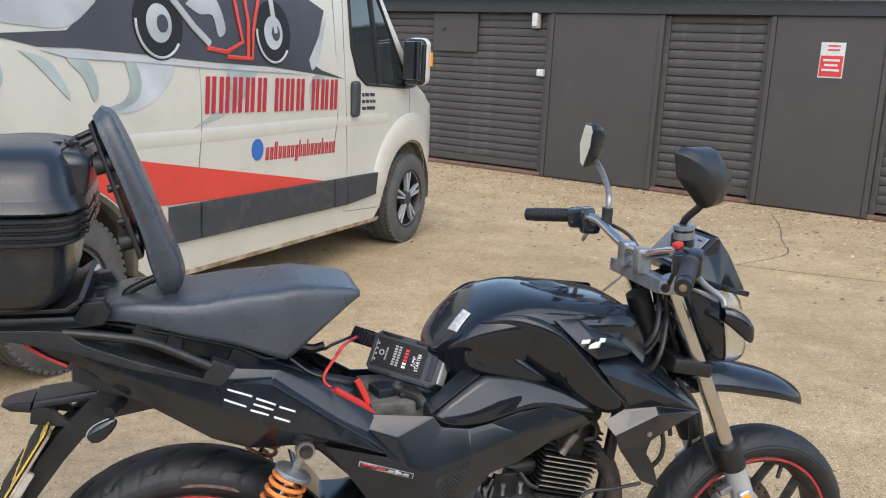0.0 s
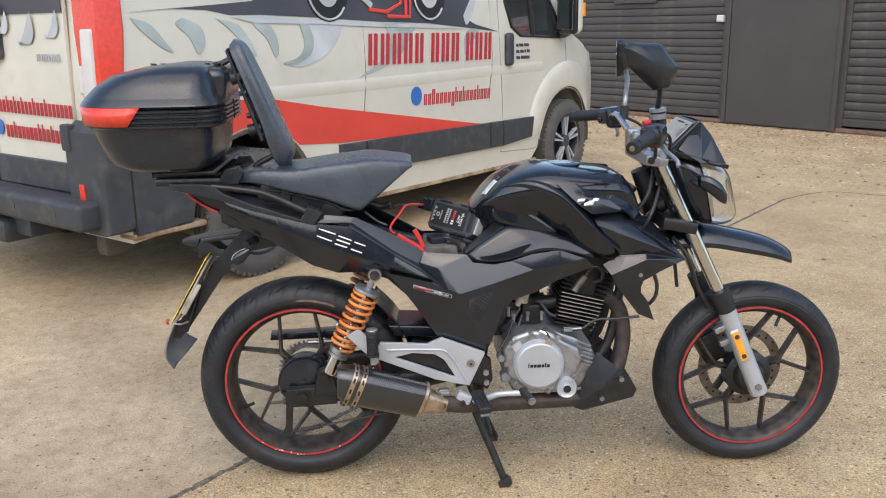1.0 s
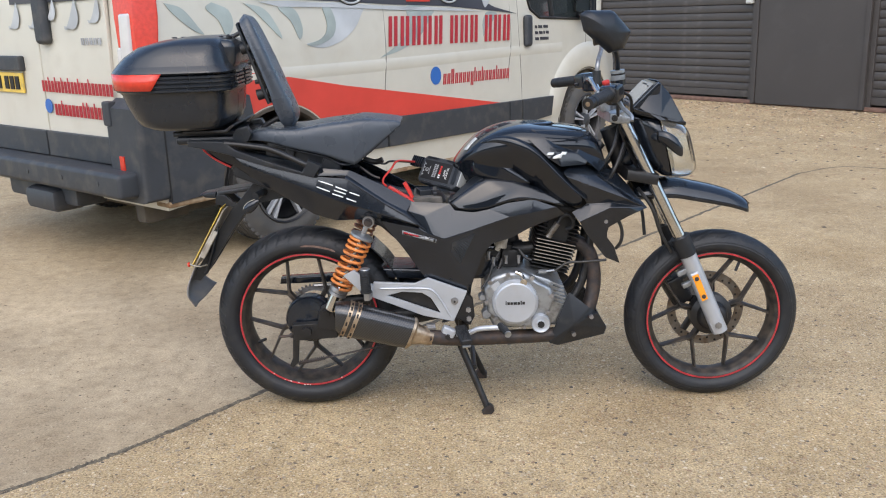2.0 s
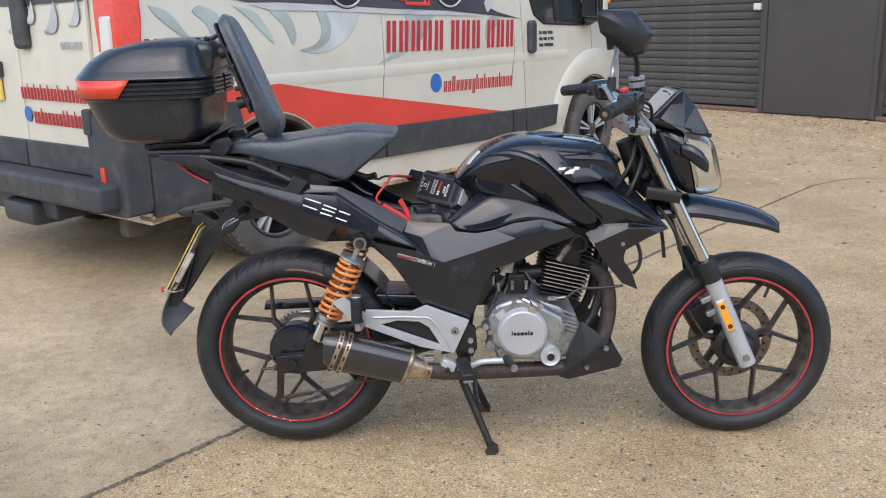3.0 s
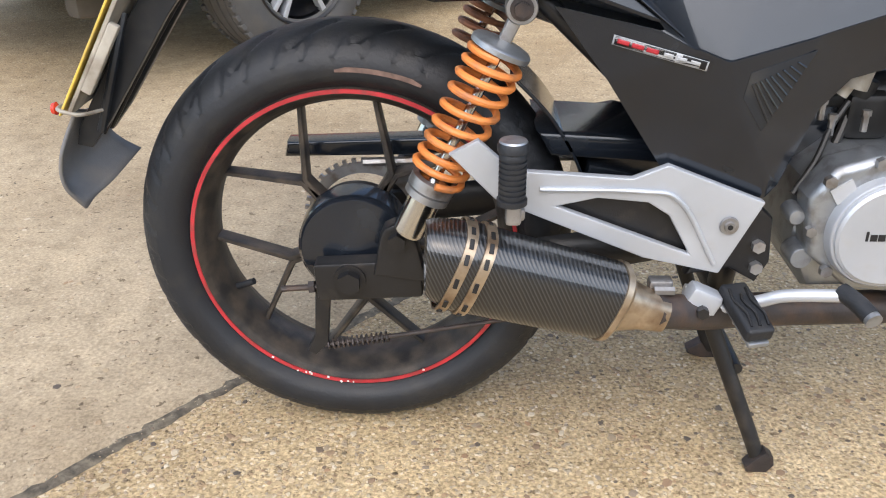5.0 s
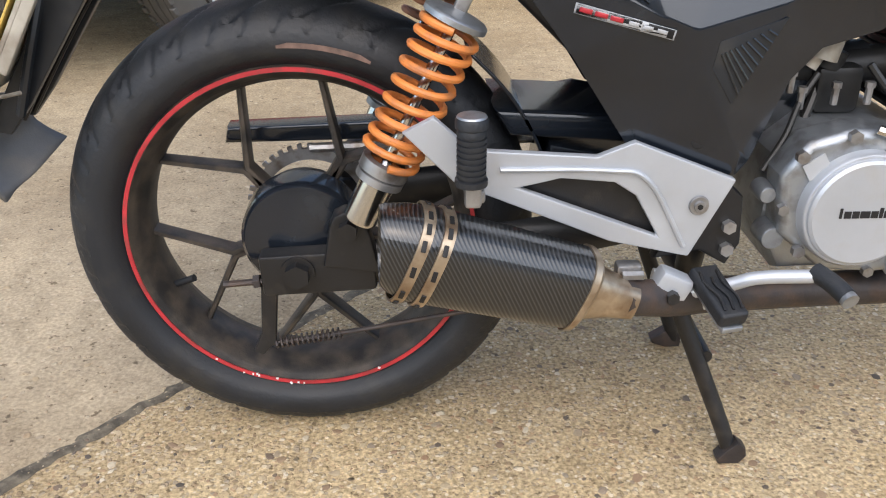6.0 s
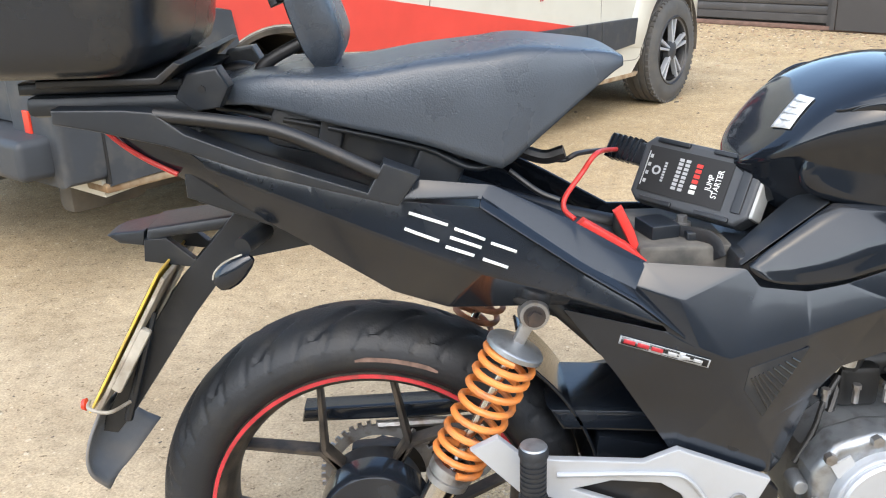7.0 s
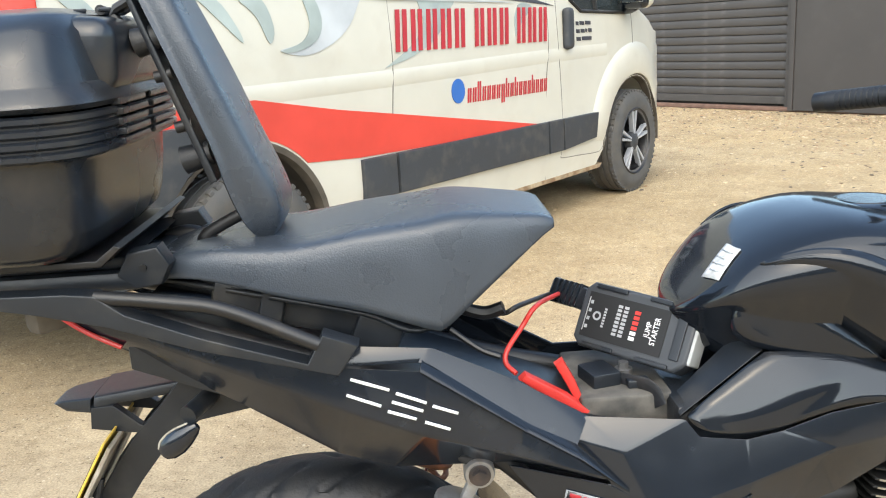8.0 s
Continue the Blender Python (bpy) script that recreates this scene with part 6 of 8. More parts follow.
    part("breather_pipe", bm, CABLE, en)
    bm = bmesh.new()
    rod(bm, (0.742, -0.117, 0.47), (0.765, -0.123, 0.472), 0.0075, n=6)
    rod(bm, (0.765, -0.123, 0.472), (0.79, -0.13, 0.477), 0.0052, n=10)
    part("pipe_union", bm, ALLOY, en)
    bm = bmesh.new()
    box(bm, (0.58, 0.01, 0.49), (0.12, 0.14, 0.12), bevel=0.02)
    part("air_box", bm, BLACK_SATIN, en)
    # belly pan
    for sgn in (-1, 1):
        facets("belly_pan", dict(a=(0.835, -0.13, 0.405), b=(0.9, -0.135, 0.352), c=(0.93, -0.13, 0.33), d=(0.962, -0.11, 0.275), e=(0.955, -0.1, 0.248), f=(0.8, -0.13, 0.225), g=(0.77, -0.135, 0.238), h=(0.85, -0.15, 0.3), i=(0.94, -0.03, 0.315), j=(0.968, -0.03, 0.245)), ("abh", "bch", "cdh", "defh", "fgh", "gah", "cijd", "dje"), BLACK_MATT, bike, bevel=0.004, mirror=sgn > 0)
    for x, z in ((0.905, 0.325), (0.85, 0.268)):
        bm = bmesh.new()
        rod(bm, (x, -0.14, z), (x, -0.152, z), 0.007, n=14)
        part("pan_bolt", bm, WORN_STEEL, bike)


engine()


def frame_tubes():
    fr = new("frame")
    fr.parent = bike
    for sgn in (-1, 1):
        for pts, r in (([(0.95, sgn * 0.02, 0.86), (0.8, sgn * 0.06, 0.72), (0.55, sgn * 0.1, 0.66), (0.3, sgn * 0.1, 0.7), (0.0, sgn * 0.09, 0.8), (-0.25, sgn * 0.07, 0.88)], 0.015),
                       ([(0.52, sgn * 0.1, 0.64), (0.52, sgn * 0.1, 0.5), (0.5, sgn * 0.1, 0.34), (0.5, sgn * 0.08, 0.27)], 0.017),
                       ([(0.96, sgn * 0.02, 0.8), (0.92, sgn * 0.05, 0.6), (0.88, sgn * 0.06, 0.4), (0.78, sgn * 0.08, 0.3)], 0.014),
                       ([(0.5, sgn * 0.1, 0.4), (0.32, sgn * 0.11, 0.58), (0.16, sgn * 0.1, 0.73)], 0.012)):
            bm = bmesh.new()
            tube(bm, pts, r, n=12)
            part("tube", bm, BLACK_METAL, fr)
    bm = bmesh.new()
    rod(bm, (0.975, 0, 0.905), (1.025, 0, 0.77), 0.028, n=20)
    part("head_tube", bm, BLACK_METAL, fr)
    # under-seat tray and battery well
    bm = bmesh.new()
    prism(bm, [(-0.2, 0.86), (0.1, 0.78), (0.34, 0.69), (0.46, 0.66), (0.46, 0.6), (0.32, 0.6), (0.05, 0.7), (-0.2, 0.8)], -0.1, 0.1, 0.01)
    part("seat_tray", bm, BLACK_MATT, fr)
    bm = bmesh.new()
    box(bm, (0.41, 0.0, 0.685), (0.12, 0.17, 0.06), bevel=0.006)
    part("battery", bm, mat("dusty_battery", (0.05, 0.048, 0.044), 0.8, var=0.4, scale=20, dirt=(0.12, 0.11, 0.095), dirt_at=0.5), fr, "dusty battery top in its well")
    bm = bmesh.new()
    box(bm, (0.385, -0.03, 0.723), (0.04, 0.05, 0.02), rot=(0, 0, 15), bevel=0.003)
    box(bm, (0.43, -0.055, 0.72), (0.03, 0.02, 0.012), bevel=0.003)
    part("terminal_block", bm, BLACK_MATT, fr)
    bm = bmesh.new()
    rod(bm, (0.42, -0.02, 0.72), (0.42, -0.02, 0.735), 0.007, n=6)
    rod(bm, (0.42, -0.02, 0.718), (0.42, -0.02, 0.726), 0.012, n=16)
    part("terminal_bolt", bm, WORN_STEEL, fr)
    bm = bmesh.new()
    tube(bm, [(0.4, -0.03, 0.715), (0.44, -0.075, 0.72), (0.45, -0.09, 0.7)], 0.012, n=8, flat=0.3)
    part("rubber_strap", bm, RUBBER, fr)


frame_tubes()


def bodywork():
    for mir in (False, True):
        # tail: lower satin panel, upper gloss edge
        tail = dict(a=(-0.292, -0.085, 0.897), b=(-0.2, -0.105, 0.872), c=(-0.05, -0.125, 0.832), d=(0.062, -0.141, 0.801), e=(0.16, -0.146, 0.791), f=(0.271, -0.15, 0.714), g=(0.372, -0.16, 0.64),
                    h=(0.255, -0.138, 0.664), i=(0.202, -0.126, 0.662), j=(0.111, -0.114, 0.656), n=(0.043, -0.11, 0.678), k=(-0.07, -0.1, 0.748), l=(-0.145, -0.098, 0.794), m=(-0.25, -0.088, 0.851),
                    P=(-0.165, -0.112, 0.838), Q=(-0.04, -0.134, 0.79), R=(0.062, -0.149, 0.75), S=(0.15, -0.157, 0.716), T=(0.258, -0.156, 0.68))
        facets("tail_panel", tail, ("abPm", "mPl", "bcQP", "PQkl", "cdRQ", "QRnk", "deSR", "RSjn", "efTS", "SThij", "fgT", "Tgh"), TAIL_GLOSS, bike, bevel=0.003, mirror=mir)
        top = dict(d=(0.062, -0.142, 0.804), e=(0.152, -0.14, 0.802), f=(0.271, -0.152, 0.717), g=(0.329, -0.154, 0.681), n=(0.35, -0.126, 0.712), o=(0.26, -0.12, 0.765), p=(0.166, -0.128, 0.814), q=(0.077, -0.137, 0.826))
        facets("tail_top_panel", top, ("depq", "efop", "fgno"), TAIL_GLOSS, bike, bevel=0.004, mirror=mir)
        edge = dict(a=(0.15, -0.151, 0.795), b=(0.271, -0.159, 0.713), c=(0.335, -0.162, 0.673), d=(0.33, -0.149, 0.688), e=(0.271, -0.145, 0.724), f=(0.153, -0.138, 0.804), g=(0.392, -0.166, 0.628))
        facets("gloss_edge", edge, ("abef", "bcde", "cgd"), BLACK_GLOSS, bike, bevel=0.002, thick=0.003, mirror=mir)
        # middle side panel with its creases
        side = dict(a=(0.345, -0.128, 0.712), b=(0.465, -0.142, 0.705), c=(0.389, -0.15, 0.671), d=(0.481, -0.15, 0.684), e=(0.538, -0.152, 0.677), f=(0.583, -0.15, 0.684), g=(0.644, -0.147, 0.702), h=(0.722, -0.142, 0.71), i=(0.795, -0.137, 0.682),
                    o=(0.443, -0.174, 0.6), p=(0.54, -0.168, 0.627), q=(0.648, -0.157, 0.659), r=(0.72, -0.148, 0.668), t=(0.412, -0.168, 0.612), l=(0.251, -0.13, 0.654), m=(0.316, -0.142, 0.57), n=(0.391, -0.148, 0.458), u=(0.514, -0.152, 0.427),
                    v=(0.629, -0.15, 0.644), w=(0.592, -0.147, 0.578), x=(0.562, -0.146, 0.537), y=(0.528, -0.15, 0.444), A=(0.457, -0.168, 0.556), B=(0.487, -0.164, 0.501), C=(0.512, -0.158, 0.461), D=(0.323, -0.136, 0.69), E=(0.375, -0.155, 0.63), F=(0.822, -0.122, 0.656), G=(0.72, -0.132, 0.622), H=(0.655, -0.139, 0.59))
        facets("side_panel", side, ("abc", "Dac", "DctE", "cbdo", "cot", "depo", "efqp", "fghrq", "hir", "lEtm", "mtoAn", "nABCu", "opBA", "pqvw", "qrGHv", "riFG", "vHw", "pwxB", "BxyC", "Cyu"), BLACK_SATIN, bike, bevel=0.0025, mirror=mir)
        tri = dict(a=(0.47, -0.172, 0.588), b=(0.54, -0.169, 0.612), c=(0.493, -0.166, 0.518), d=(0.466, -0.17, 0.558))
        facets("grille_panel", tri, ("abcd",), BLACK_MATT, bike, bevel=0, thick=0.003, mirror=mir)
        for k in range(9):
            f = 0.12 + 0.085 * k
            P, Q = Vector(tri["d"]).lerp(Vector(tri["b"]), f), Vector(tri["c"]).lerp(Vector(tri["b"]), f)
            P = P.lerp(Vector(tri["a"]), 0.5 * (1 - f))
            bm = bmesh.new()
            kk = -1 if mir else 1
            tube(bm, [(P.x, kk * (P.y - 0.001), P.z), (Q.x, kk * (Q.y - 0.001), Q.z)], 0.0013, n=6, smooth=False)
            part("grille_rib", bm, BLACK_SATIN, bike)
        # radiator shroud: two planes meeting in a sharp beak
        shr = dict(a=(0.814, -0.15, 0.796), b=(0.888, -0.128, 0.799), m=(0.985, -0.06, 0.78), t=(1.066, -0.148, 0.677), c=(0.82, -0.167, 0.783), d=(1.012, -0.163, 0.705), p=(0.888, -0.146, 0.693), q=(0.962, -0.146, 0.694), f=(0.842, -0.142, 0.666),
                   r=(0.862, -0.163, 0.64), s=(0.956, -0.17, 0.684), e=(1.012, -0.15, 0.649), h=(0.952, -0.152, 0.619), i=(0.947, -0.149, 0.587), j=(0.972, -0.143, 0.554), g=(0.992, -0.14, 0.498), k=(0.948, -0.134, 0.516), l=(0.886, -0.144, 0.597))
        facets("radiator_shroud", shr, ("abdc", "btd", "bmt", "cdqp", "dtq", "fpqsr", "qts", "rshl", "steh", "lhik", "ijgk"), BLACK_SATIN, bike, bevel=0.0025, mirror=mir)
        if not mir:
            for x, z in ((0.944, 0.637),):
                bm = bmesh.new()
                rod(bm, (x, -0.15, z), (x, -0.161, z), 0.006, n=14)
                part("shroud_bolt", bm, WORN_STEEL, bike)
    # fuel tank
    bm = bmesh.new()
    rows = []
    stations = ((0.478, 0.02, 0.806, 0.795), (0.486, 0.05, 0.82, 0.785), (0.503, 0.08, 0.84, 0.77), (0.53, 0.103, 0.869, 0.75), (0.56, 0.12, 0.894, 0.73), (0.6, 0.134, 0.914, 0.71), (0.645, 0.142, 0.927, 0.695), (0.7, 0.146, 0.932, 0.69), (0.8, 0.145, 0.922, 0.695), (0.89, 0.128, 0.909, 0.7), (0.93, 0.112, 0.874, 0.72), (0.95, 0.1, 0.822, 0.74))
    for x, w, zt, zb in stations:
        h = zt - zb
        half = ((0.45, 0.99), (0.79, 0.95), (0.95, 0.865), (0.99, 0.74), (0.88, 0.56), (0.76, 0.36), (0.66, 0.15), (0.45, 0.0))
        ring = [(0.0, 1.0)] + list(half) + [(0.0, 0.0)] + [(-q, p) for q, p in half[::-1]]
        rows.append([(x, -fy * w, zb + fz * h) for fy, fz in ring])
    loops = [[rows[i][k] for i in range(len(rows))] for k in range(18)]
    V = sheet(bm, loops, 40, 72, closed=True)
    bm.faces.new(V[0][::-1])
    bm.faces.new(V[-1])
    tank = part("fuel_tank", bm, BLACK_GLOSS, bike)
    for mir in (False, True):
        # blade-shaped side cover: its face leans under, its upper edge sweeps down to the beak
        blade = dict(a=(0.562, -0.11, 0.881), b=(0.606, -0.138, 0.902), c=(0.657, -0.153, 0.900), x=(0.695, -0.163, 0.883), d=(0.733, -0.168, 0.857), e=(0.792, -0.172, 0.792), f=(0.827, -0.172, 0.756), g=(0.888, -0.165, 0.702), h=(0.836, -0.145, 0.674), i=(0.740, -0.122, 0.741), j=(0.652, -0.118, 0.808), k=(0.601, -0.108, 0.854))
        facets("tank_side_cover", blade, ("abk", "bcjk", "cxij", "xdi", "dei", "efhi", "fgh"), BLACK_GLOSS, bike, mirror=mir, thick=0.006, rounded=True)
        crest = dict(a=(0.562, -0.104, 0.885), b=(0.606, -0.131, 0.908), c=(0.66, -0.143, 0.907), x=(0.70, -0.15, 0.89), d=(0.742, -0.153, 0.865), e=(0.802, -0.155, 0.8), f=(0.838, -0.152, 0.762), g=(0.892, -0.15, 0.708),
                     p=(0.562, -0.11, 0.881), q=(0.606, -0.138, 0.902), r=(0.657, -0.153, 0.900), y=(0.695, -0.163, 0.883), s=(0.733, -0.168, 0.857), t=(0.792, -0.172, 0.792), u=(0.827, -0.172, 0.756), v=(0.888, -0.165, 0.702))
        facets("cover_crest", crest, ("abqp", "bcrq", "cxyr", "xdsy", "dets", "efut", "fgvu"), BLACK_GLOSS, bike, mirror=mir, thick=0.004, rounded=True)
        knee = dict(a=(0.466, -0.142, 0.709), b=(0.57, -0.118, 0.777), c=(0.67, -0.119, 0.765), d=(0.521, -0.15, 0.694), e=(0.64, -0.141, 0.735), f=(0.481, -0.15, 0.69), g=(0.538, -0.15, 0.682), h=(0.585, -0.149, 0.688), i=(0.742, -0.121, 0.747), j=(0.64, -0.147, 0.707), k=(0.714, -0.145, 0.716), l=(0.8, -0.14, 0.69), m=(0.838, -0.147, 0.68))
        facets("knee_panel", knee, ("abed", "bce", "dejhg", "adgf", "ecikj", "imlk"), BLACK_GLOSS, bike, mirror=mir, thick=0.005, rounded=True, ridges=("ad", "de", "ec", "be", "ci"))
        flank2 = dict(a=(0.543, -0.098, 0.842), b=(0.574, -0.106, 0.864), c=(0.61, -0.112, 0.848), d=(0.655, -0.12, 0.806), e=(0.742, -0.1235, 0.742), f=(0.67, -0.1185, 0.763), g=(0.57, -0.1165, 0.774), h=(0.525, -0.098, 0.79))
        facets("tank_lower_side", flank2, ("abch", "cdgh", "defg"), BLACK_GLOSS, bike, mirror=mir, thick=0.004, rounded=True)
        if not mir:
            bm = bmesh.new()
            box(bm, (0.535, 0, 0.685), (0.15, 0.25, 0.06), bevel=0.01)
            part("inner_cover", bm, BLACK_MATT, bike)
            # extra black box, added only to darken the opening beside the cylinder
            bm = bmesh.new()
            box(bm, (0.63, 0.03, 0.52), (0.13, 0.11, 0.13), rot=(0, -14, 0), bevel=0.02, segs=3)
            part("air_box", bm, BLACK_METAL, bike)
            # black block added so the gap between tank cover and shroud reads dark
            bm = bmesh.new()
            box(bm, (0.905, 0, 0.715), (0.12, 0.21, 0.1), bevel=0.02)
            part("dark_gap_filler", bm, BLACK_METAL, bike)
            bm = bmesh.new()
            tube(bm, [(0.6, -0.03, 0.5), (0.655, -0.035, 0.52), (0.7, -0.03, 0.53)], 0.026, n=18)
            part("inlet_hose", bm, RUBBER, bike)
        inner = dict(a=(0.462, -0.13, 0.706), b=(0.57, -0.108, 0.775), c=(0.56, -0.07, 0.79), d=(0.47, -0.08, 0.712))
        facets("tank_pocket", inner, ("abcd",), BLACK_MATT, bike, bevel=0, mirror=mir, thick=0.004)
        pod = dict(A=(0.709, -0.150, 0.896), B=(0.762, -0.142, 0.894), C=(0.854, -0.142, 0.848), D=(0.886, -0.147, 0.824), E=(0.878, -0.150, 0.815), F=(0.804, -0.163, 0.813), G=(0.769, -0.165, 0.838), H=(0.79, -0.158, 0.858))
        facets("shoulder_pod", pod, ("ABHG", "BCH", "CDEFH", "FGH"), BLACK_SATIN, bike, bevel=0.003, mirror=mir, thick=0.004)
        flank = dict(A=(0.72, -0.118, 0.921), B=(0.9, -0.092, 0.907), C=(0.952, -0.1, 0.812), D=(0.925, -0.135, 0.79), E=(0.885, -0.146, 0.826), F=(0.854, -0.141, 0.85), G=(0.762, -0.141, 0.896))
        facets("front_flank", flank, ("ABFG", "BCDEF"), BLACK_SATIN, bike, bevel=0.004, mirror=mir, thick=0.004)

    def wrapped(name, quad, target, material, lift, label="", div=3):
        """A film laid on another part's skin."""
        bm = bmesh.new()
        q = [Vector(p) for p in quad]
        g = [[bm.verts.new((q[0].lerp(q[1], i / div)).lerp(q[3].lerp(q[2], i / div), j / div)) for j in range(div + 1)] for i in range(div + 1)]
        for i in range(div):
            for j in range(div):
                bm.faces.new((g[i][j], g[i + 1][j], g[i + 1][j + 1], g[i][j + 1]))
        ob = part(name, bm, material, target, label)
        sw = ob.modifiers.new("lay", "SHRINKWRAP")
        sw.target, sw.wrap_method, sw.wrap_mode, sw.offset = target, "NEAREST_SURFACEPOINT", "ABOVE_SURFACE", lift
        so = ob.modifiers.new("thickness", "SOLIDIFY")
        so.thickness, so.offset = 0.0008, 1
        return ob

    pod_right = [o for o in bike.children if o.name.startswith("shoulder_pod")][0]
    for x, z, w, h in ((0.794, 0.8435, 0.026, 0.0115), (0.773, 0.8525, 0.019, 0.008), (0.8135, 0.8525, 0.017, 0.008)):
        wrapped("badge_block", [(x - w / 2 - 0.003, -0.163, z - h / 2), (x + w / 2 - 0.003, -0.162, z - h / 2), (x + w / 2 + 0.003, -0.156, z + h / 2), (x - w / 2 + 0.003, -0.157, z + h / 2)], pod_right, WHITE_MARK, 0.003)
    bm = bmesh.new()
    lathe(bm, [(0, 0.003), (0.034, 0.003), (0.036, 0.001)], 40, pose(0.745, 0, 0.929, 90, 0, 0))
    part("filler_cap", bm, BLACK_SATIN, tank)
    bm = bmesh.new()
    lathe(bm, [(0.036, 0.002), (0.05, 0.001), (0.054, -0.002), (0.054, -0.012)], 40, pose(0.745, 0, 0.929, 90, 0, 0))
    part("cap_ring", bm, BLACK_GLOSS, tank)
    wrapped("paper_label", [(0.545, -0.03, 0.9), (0.556, -0.066, 0.893), (0.522, -0.083, 0.86), (0.506, -0.048, 0.862)], tank, LABEL_PAPER, 0.0015, "white printed paper label", 6)
    A, B, C, D = [Vector(p) for p in ((0.545, -0.03, 0.9), (0.556, -0.066, 0.893), (0.522, -0.083, 0.86), (0.506, -0.048, 0.862))]
    for f, s0, s1 in ((0.18, 0.1, 0.85), (0.38, 0.1, 0.6), (0.56, 0.1, 0.9), (0.76, 0.25, 0.8)):
        E0, E1, F0, F1 = A.lerp(D, f), B.lerp(C, f), A.lerp(D, f + 0.035), B.lerp(C, f + 0.035)
        wrapped("print_bar", [E0.lerp(E1, s0), E0.lerp(E1, s1), F0.lerp(F1, s1), F0.lerp(F1, s0)], tank, VAN_SILVER, 0.0032)
    # marks on the panels, drawn as plain light strokes
    tail_right = [o for o in bike.children if o.name.startswith("tail_panel")][0]
    side_right = [o for o in bike.children if o.name.startswith("side_panel")][0]

    def stroke(name, x0, z0, x1, z1, half, y, target, material):
        lift = {"mark_backing": 0.0006 if half > 0.006 else 0.0016, "mark_stroke": 0.0028}.get(name, 0.0012)
        d = Vector((x1 - x0, 0, z1 - z0)).normalized()
        q = Vector((-d.z, 0, d.x)) * half
        a, b = Vector((x0, y, z0)), Vector((x1, y, z1))
        wrapped(name, [a - q, b - q, b + q, a + q], target, material, lift)

    ox, oz = 0.063, 0.793
    for x0, z0, x1, z1 in ((0.004, 0.0, 0.046, -0.019), (-0.002, -0.022, 0.036, -0.041), (0.053, -0.024, 0.087, -0.041), (0.048, -0.036, 0.082, -0.052), (0.043, -0.049, 0.074, -0.063), (0.094, -0.046, 0.122, -0.06), (0.084, -0.068, 0.112, -0.082)):
        stroke("mark_stroke", ox + 1.06 * x0, oz + 0.84 * z0, ox + 1.06 * x1, oz + 0.84 * z1, 0.0018, -0.172, tail_right, WHITE_MARK)
    stroke("mark_backing", 0.311, 0.619, 0.421, 0.595, 0.0057, -0.17, side_right, GREY_MARK)
    stroke("mark_backing", 0.313, 0.6185, 0.419, 0.5955, 0.005, -0.171, side_right, BLACK_MARK)
    for q in range(3):
        stroke("mark_stroke", 0.316 + 0.017 * q, 0.6178 - 0.0037 * q, 0.33 + 0.017 * q, 0.6148 - 0.0037 * q, 0.0026, -0.172, side_right, VAN_TEXT)
        stroke("mark_stroke", 0.37 + 0.0155 * q, 0.6062 - 0.0034 * q, 0.381 + 0.0155 * q, 0.6038 - 0.0034 * q, 0.0022, -0.172, side_right, GREY_MARK)
    for k in (-1, 1):
        bm = bmesh.new()
        tube(bm, [(-0.298, k * 0.087, 0.9), (-0.28, k * 0.089, 0.878), (-0.258, k * 0.092, 0.86), (-0.235, k * 0.095, 0.846), (-0.205, k * 0.098, 0.831)], 0.0032, n=8)
        part("red_edge", bm, EDGE_RED, bike)
    # a rubber bung in the side panel
    bm = bmesh.new()
    lathe(bm, [(0, -0.003), (0.009, -0.003), (0.012, 0.0), (0, 0.002)], 20, Matrix.Translation((0.467, -0.152, 0.472)))
    part("rubber_bung", bm, BLACK_MARK, bike)
    for k in (-1, 1):
        bm = bmesh.new()
        lathe(bm, [(0, -0.004), (0.014, -0.004), (0.019, -0.001), (0.021, 0.003), (0, 0.003)], 24, Matrix.Translation((0.206, k * 0.1375, 0.673)) @ pose(0, 0, 0, 0, 14, 0) @ Matrix.Diagonal((1, 1, 0.55, 1)))
        part("rubber_bung", bm, BLACK_MARK, bike)
    # grab rail each side
    for k in (-1, 1):
        gr = new("grab_rail")
        gr.parent = bike
        bm = bmesh.new()
        tube(bm, [(-0.202, k * 0.163, 0.914), (-0.121, k * 0.165, 0.903), (-0.06, k * 0.165, 0.889), (0.038, k * 0.166, 0.842)], 0.0085, n=12)
        part("bar", bm, BLACK_METAL, gr)
        bm = bmesh.new()
        prism(bm, [(-0.31, 0.924), (-0.233, 0.922), (-0.2, 0.918), (-0.17, 0.894), (-0.09, 0.861), (0.024, 0.822), (0.043, 0.855), (0.083, 0.839), (0.058, 0.804), (-0.097, 0.846), (-0.191, 0.88), (-0.27, 0.9), (-0.31, 0.908)], k * 0.142, k * 0.172, 0.003)
        part("base", bm, BLACK_MATT, gr)
    # luggage rack
    rack = new("luggage_rack")
    rack.parent = bike
    bm = bmesh.new()
    prism(bm, [(-0.37, 0.93), (-0.19, 0.93), (-0.17, 0.946), (-0.37, 0.944)], -0.11, 0.11, 0.005)
    part("plate", bm, BLACK_MATT, rack)
    bm = bmesh.new()
    box(bm, (-0.26, 0, 0.918), (0.2, 0.24, 0.024), bevel=0.008)
    part("carrier", bm, BLACK_MATT, rack)
    for k in (-1, 1):
        bm = bmesh.new()
        prism(bm, [(-0.19, 0.925), (-0.175, 0.952), (-0.14, 0.957), (-0.128, 0.935), (-0.14, 0.912), (-0.17, 0.908)], k * 0.09, k * 0.122, 0.004)
        part("bracket", bm, BLACK_MATT, rack)
        bm = bmesh.new()
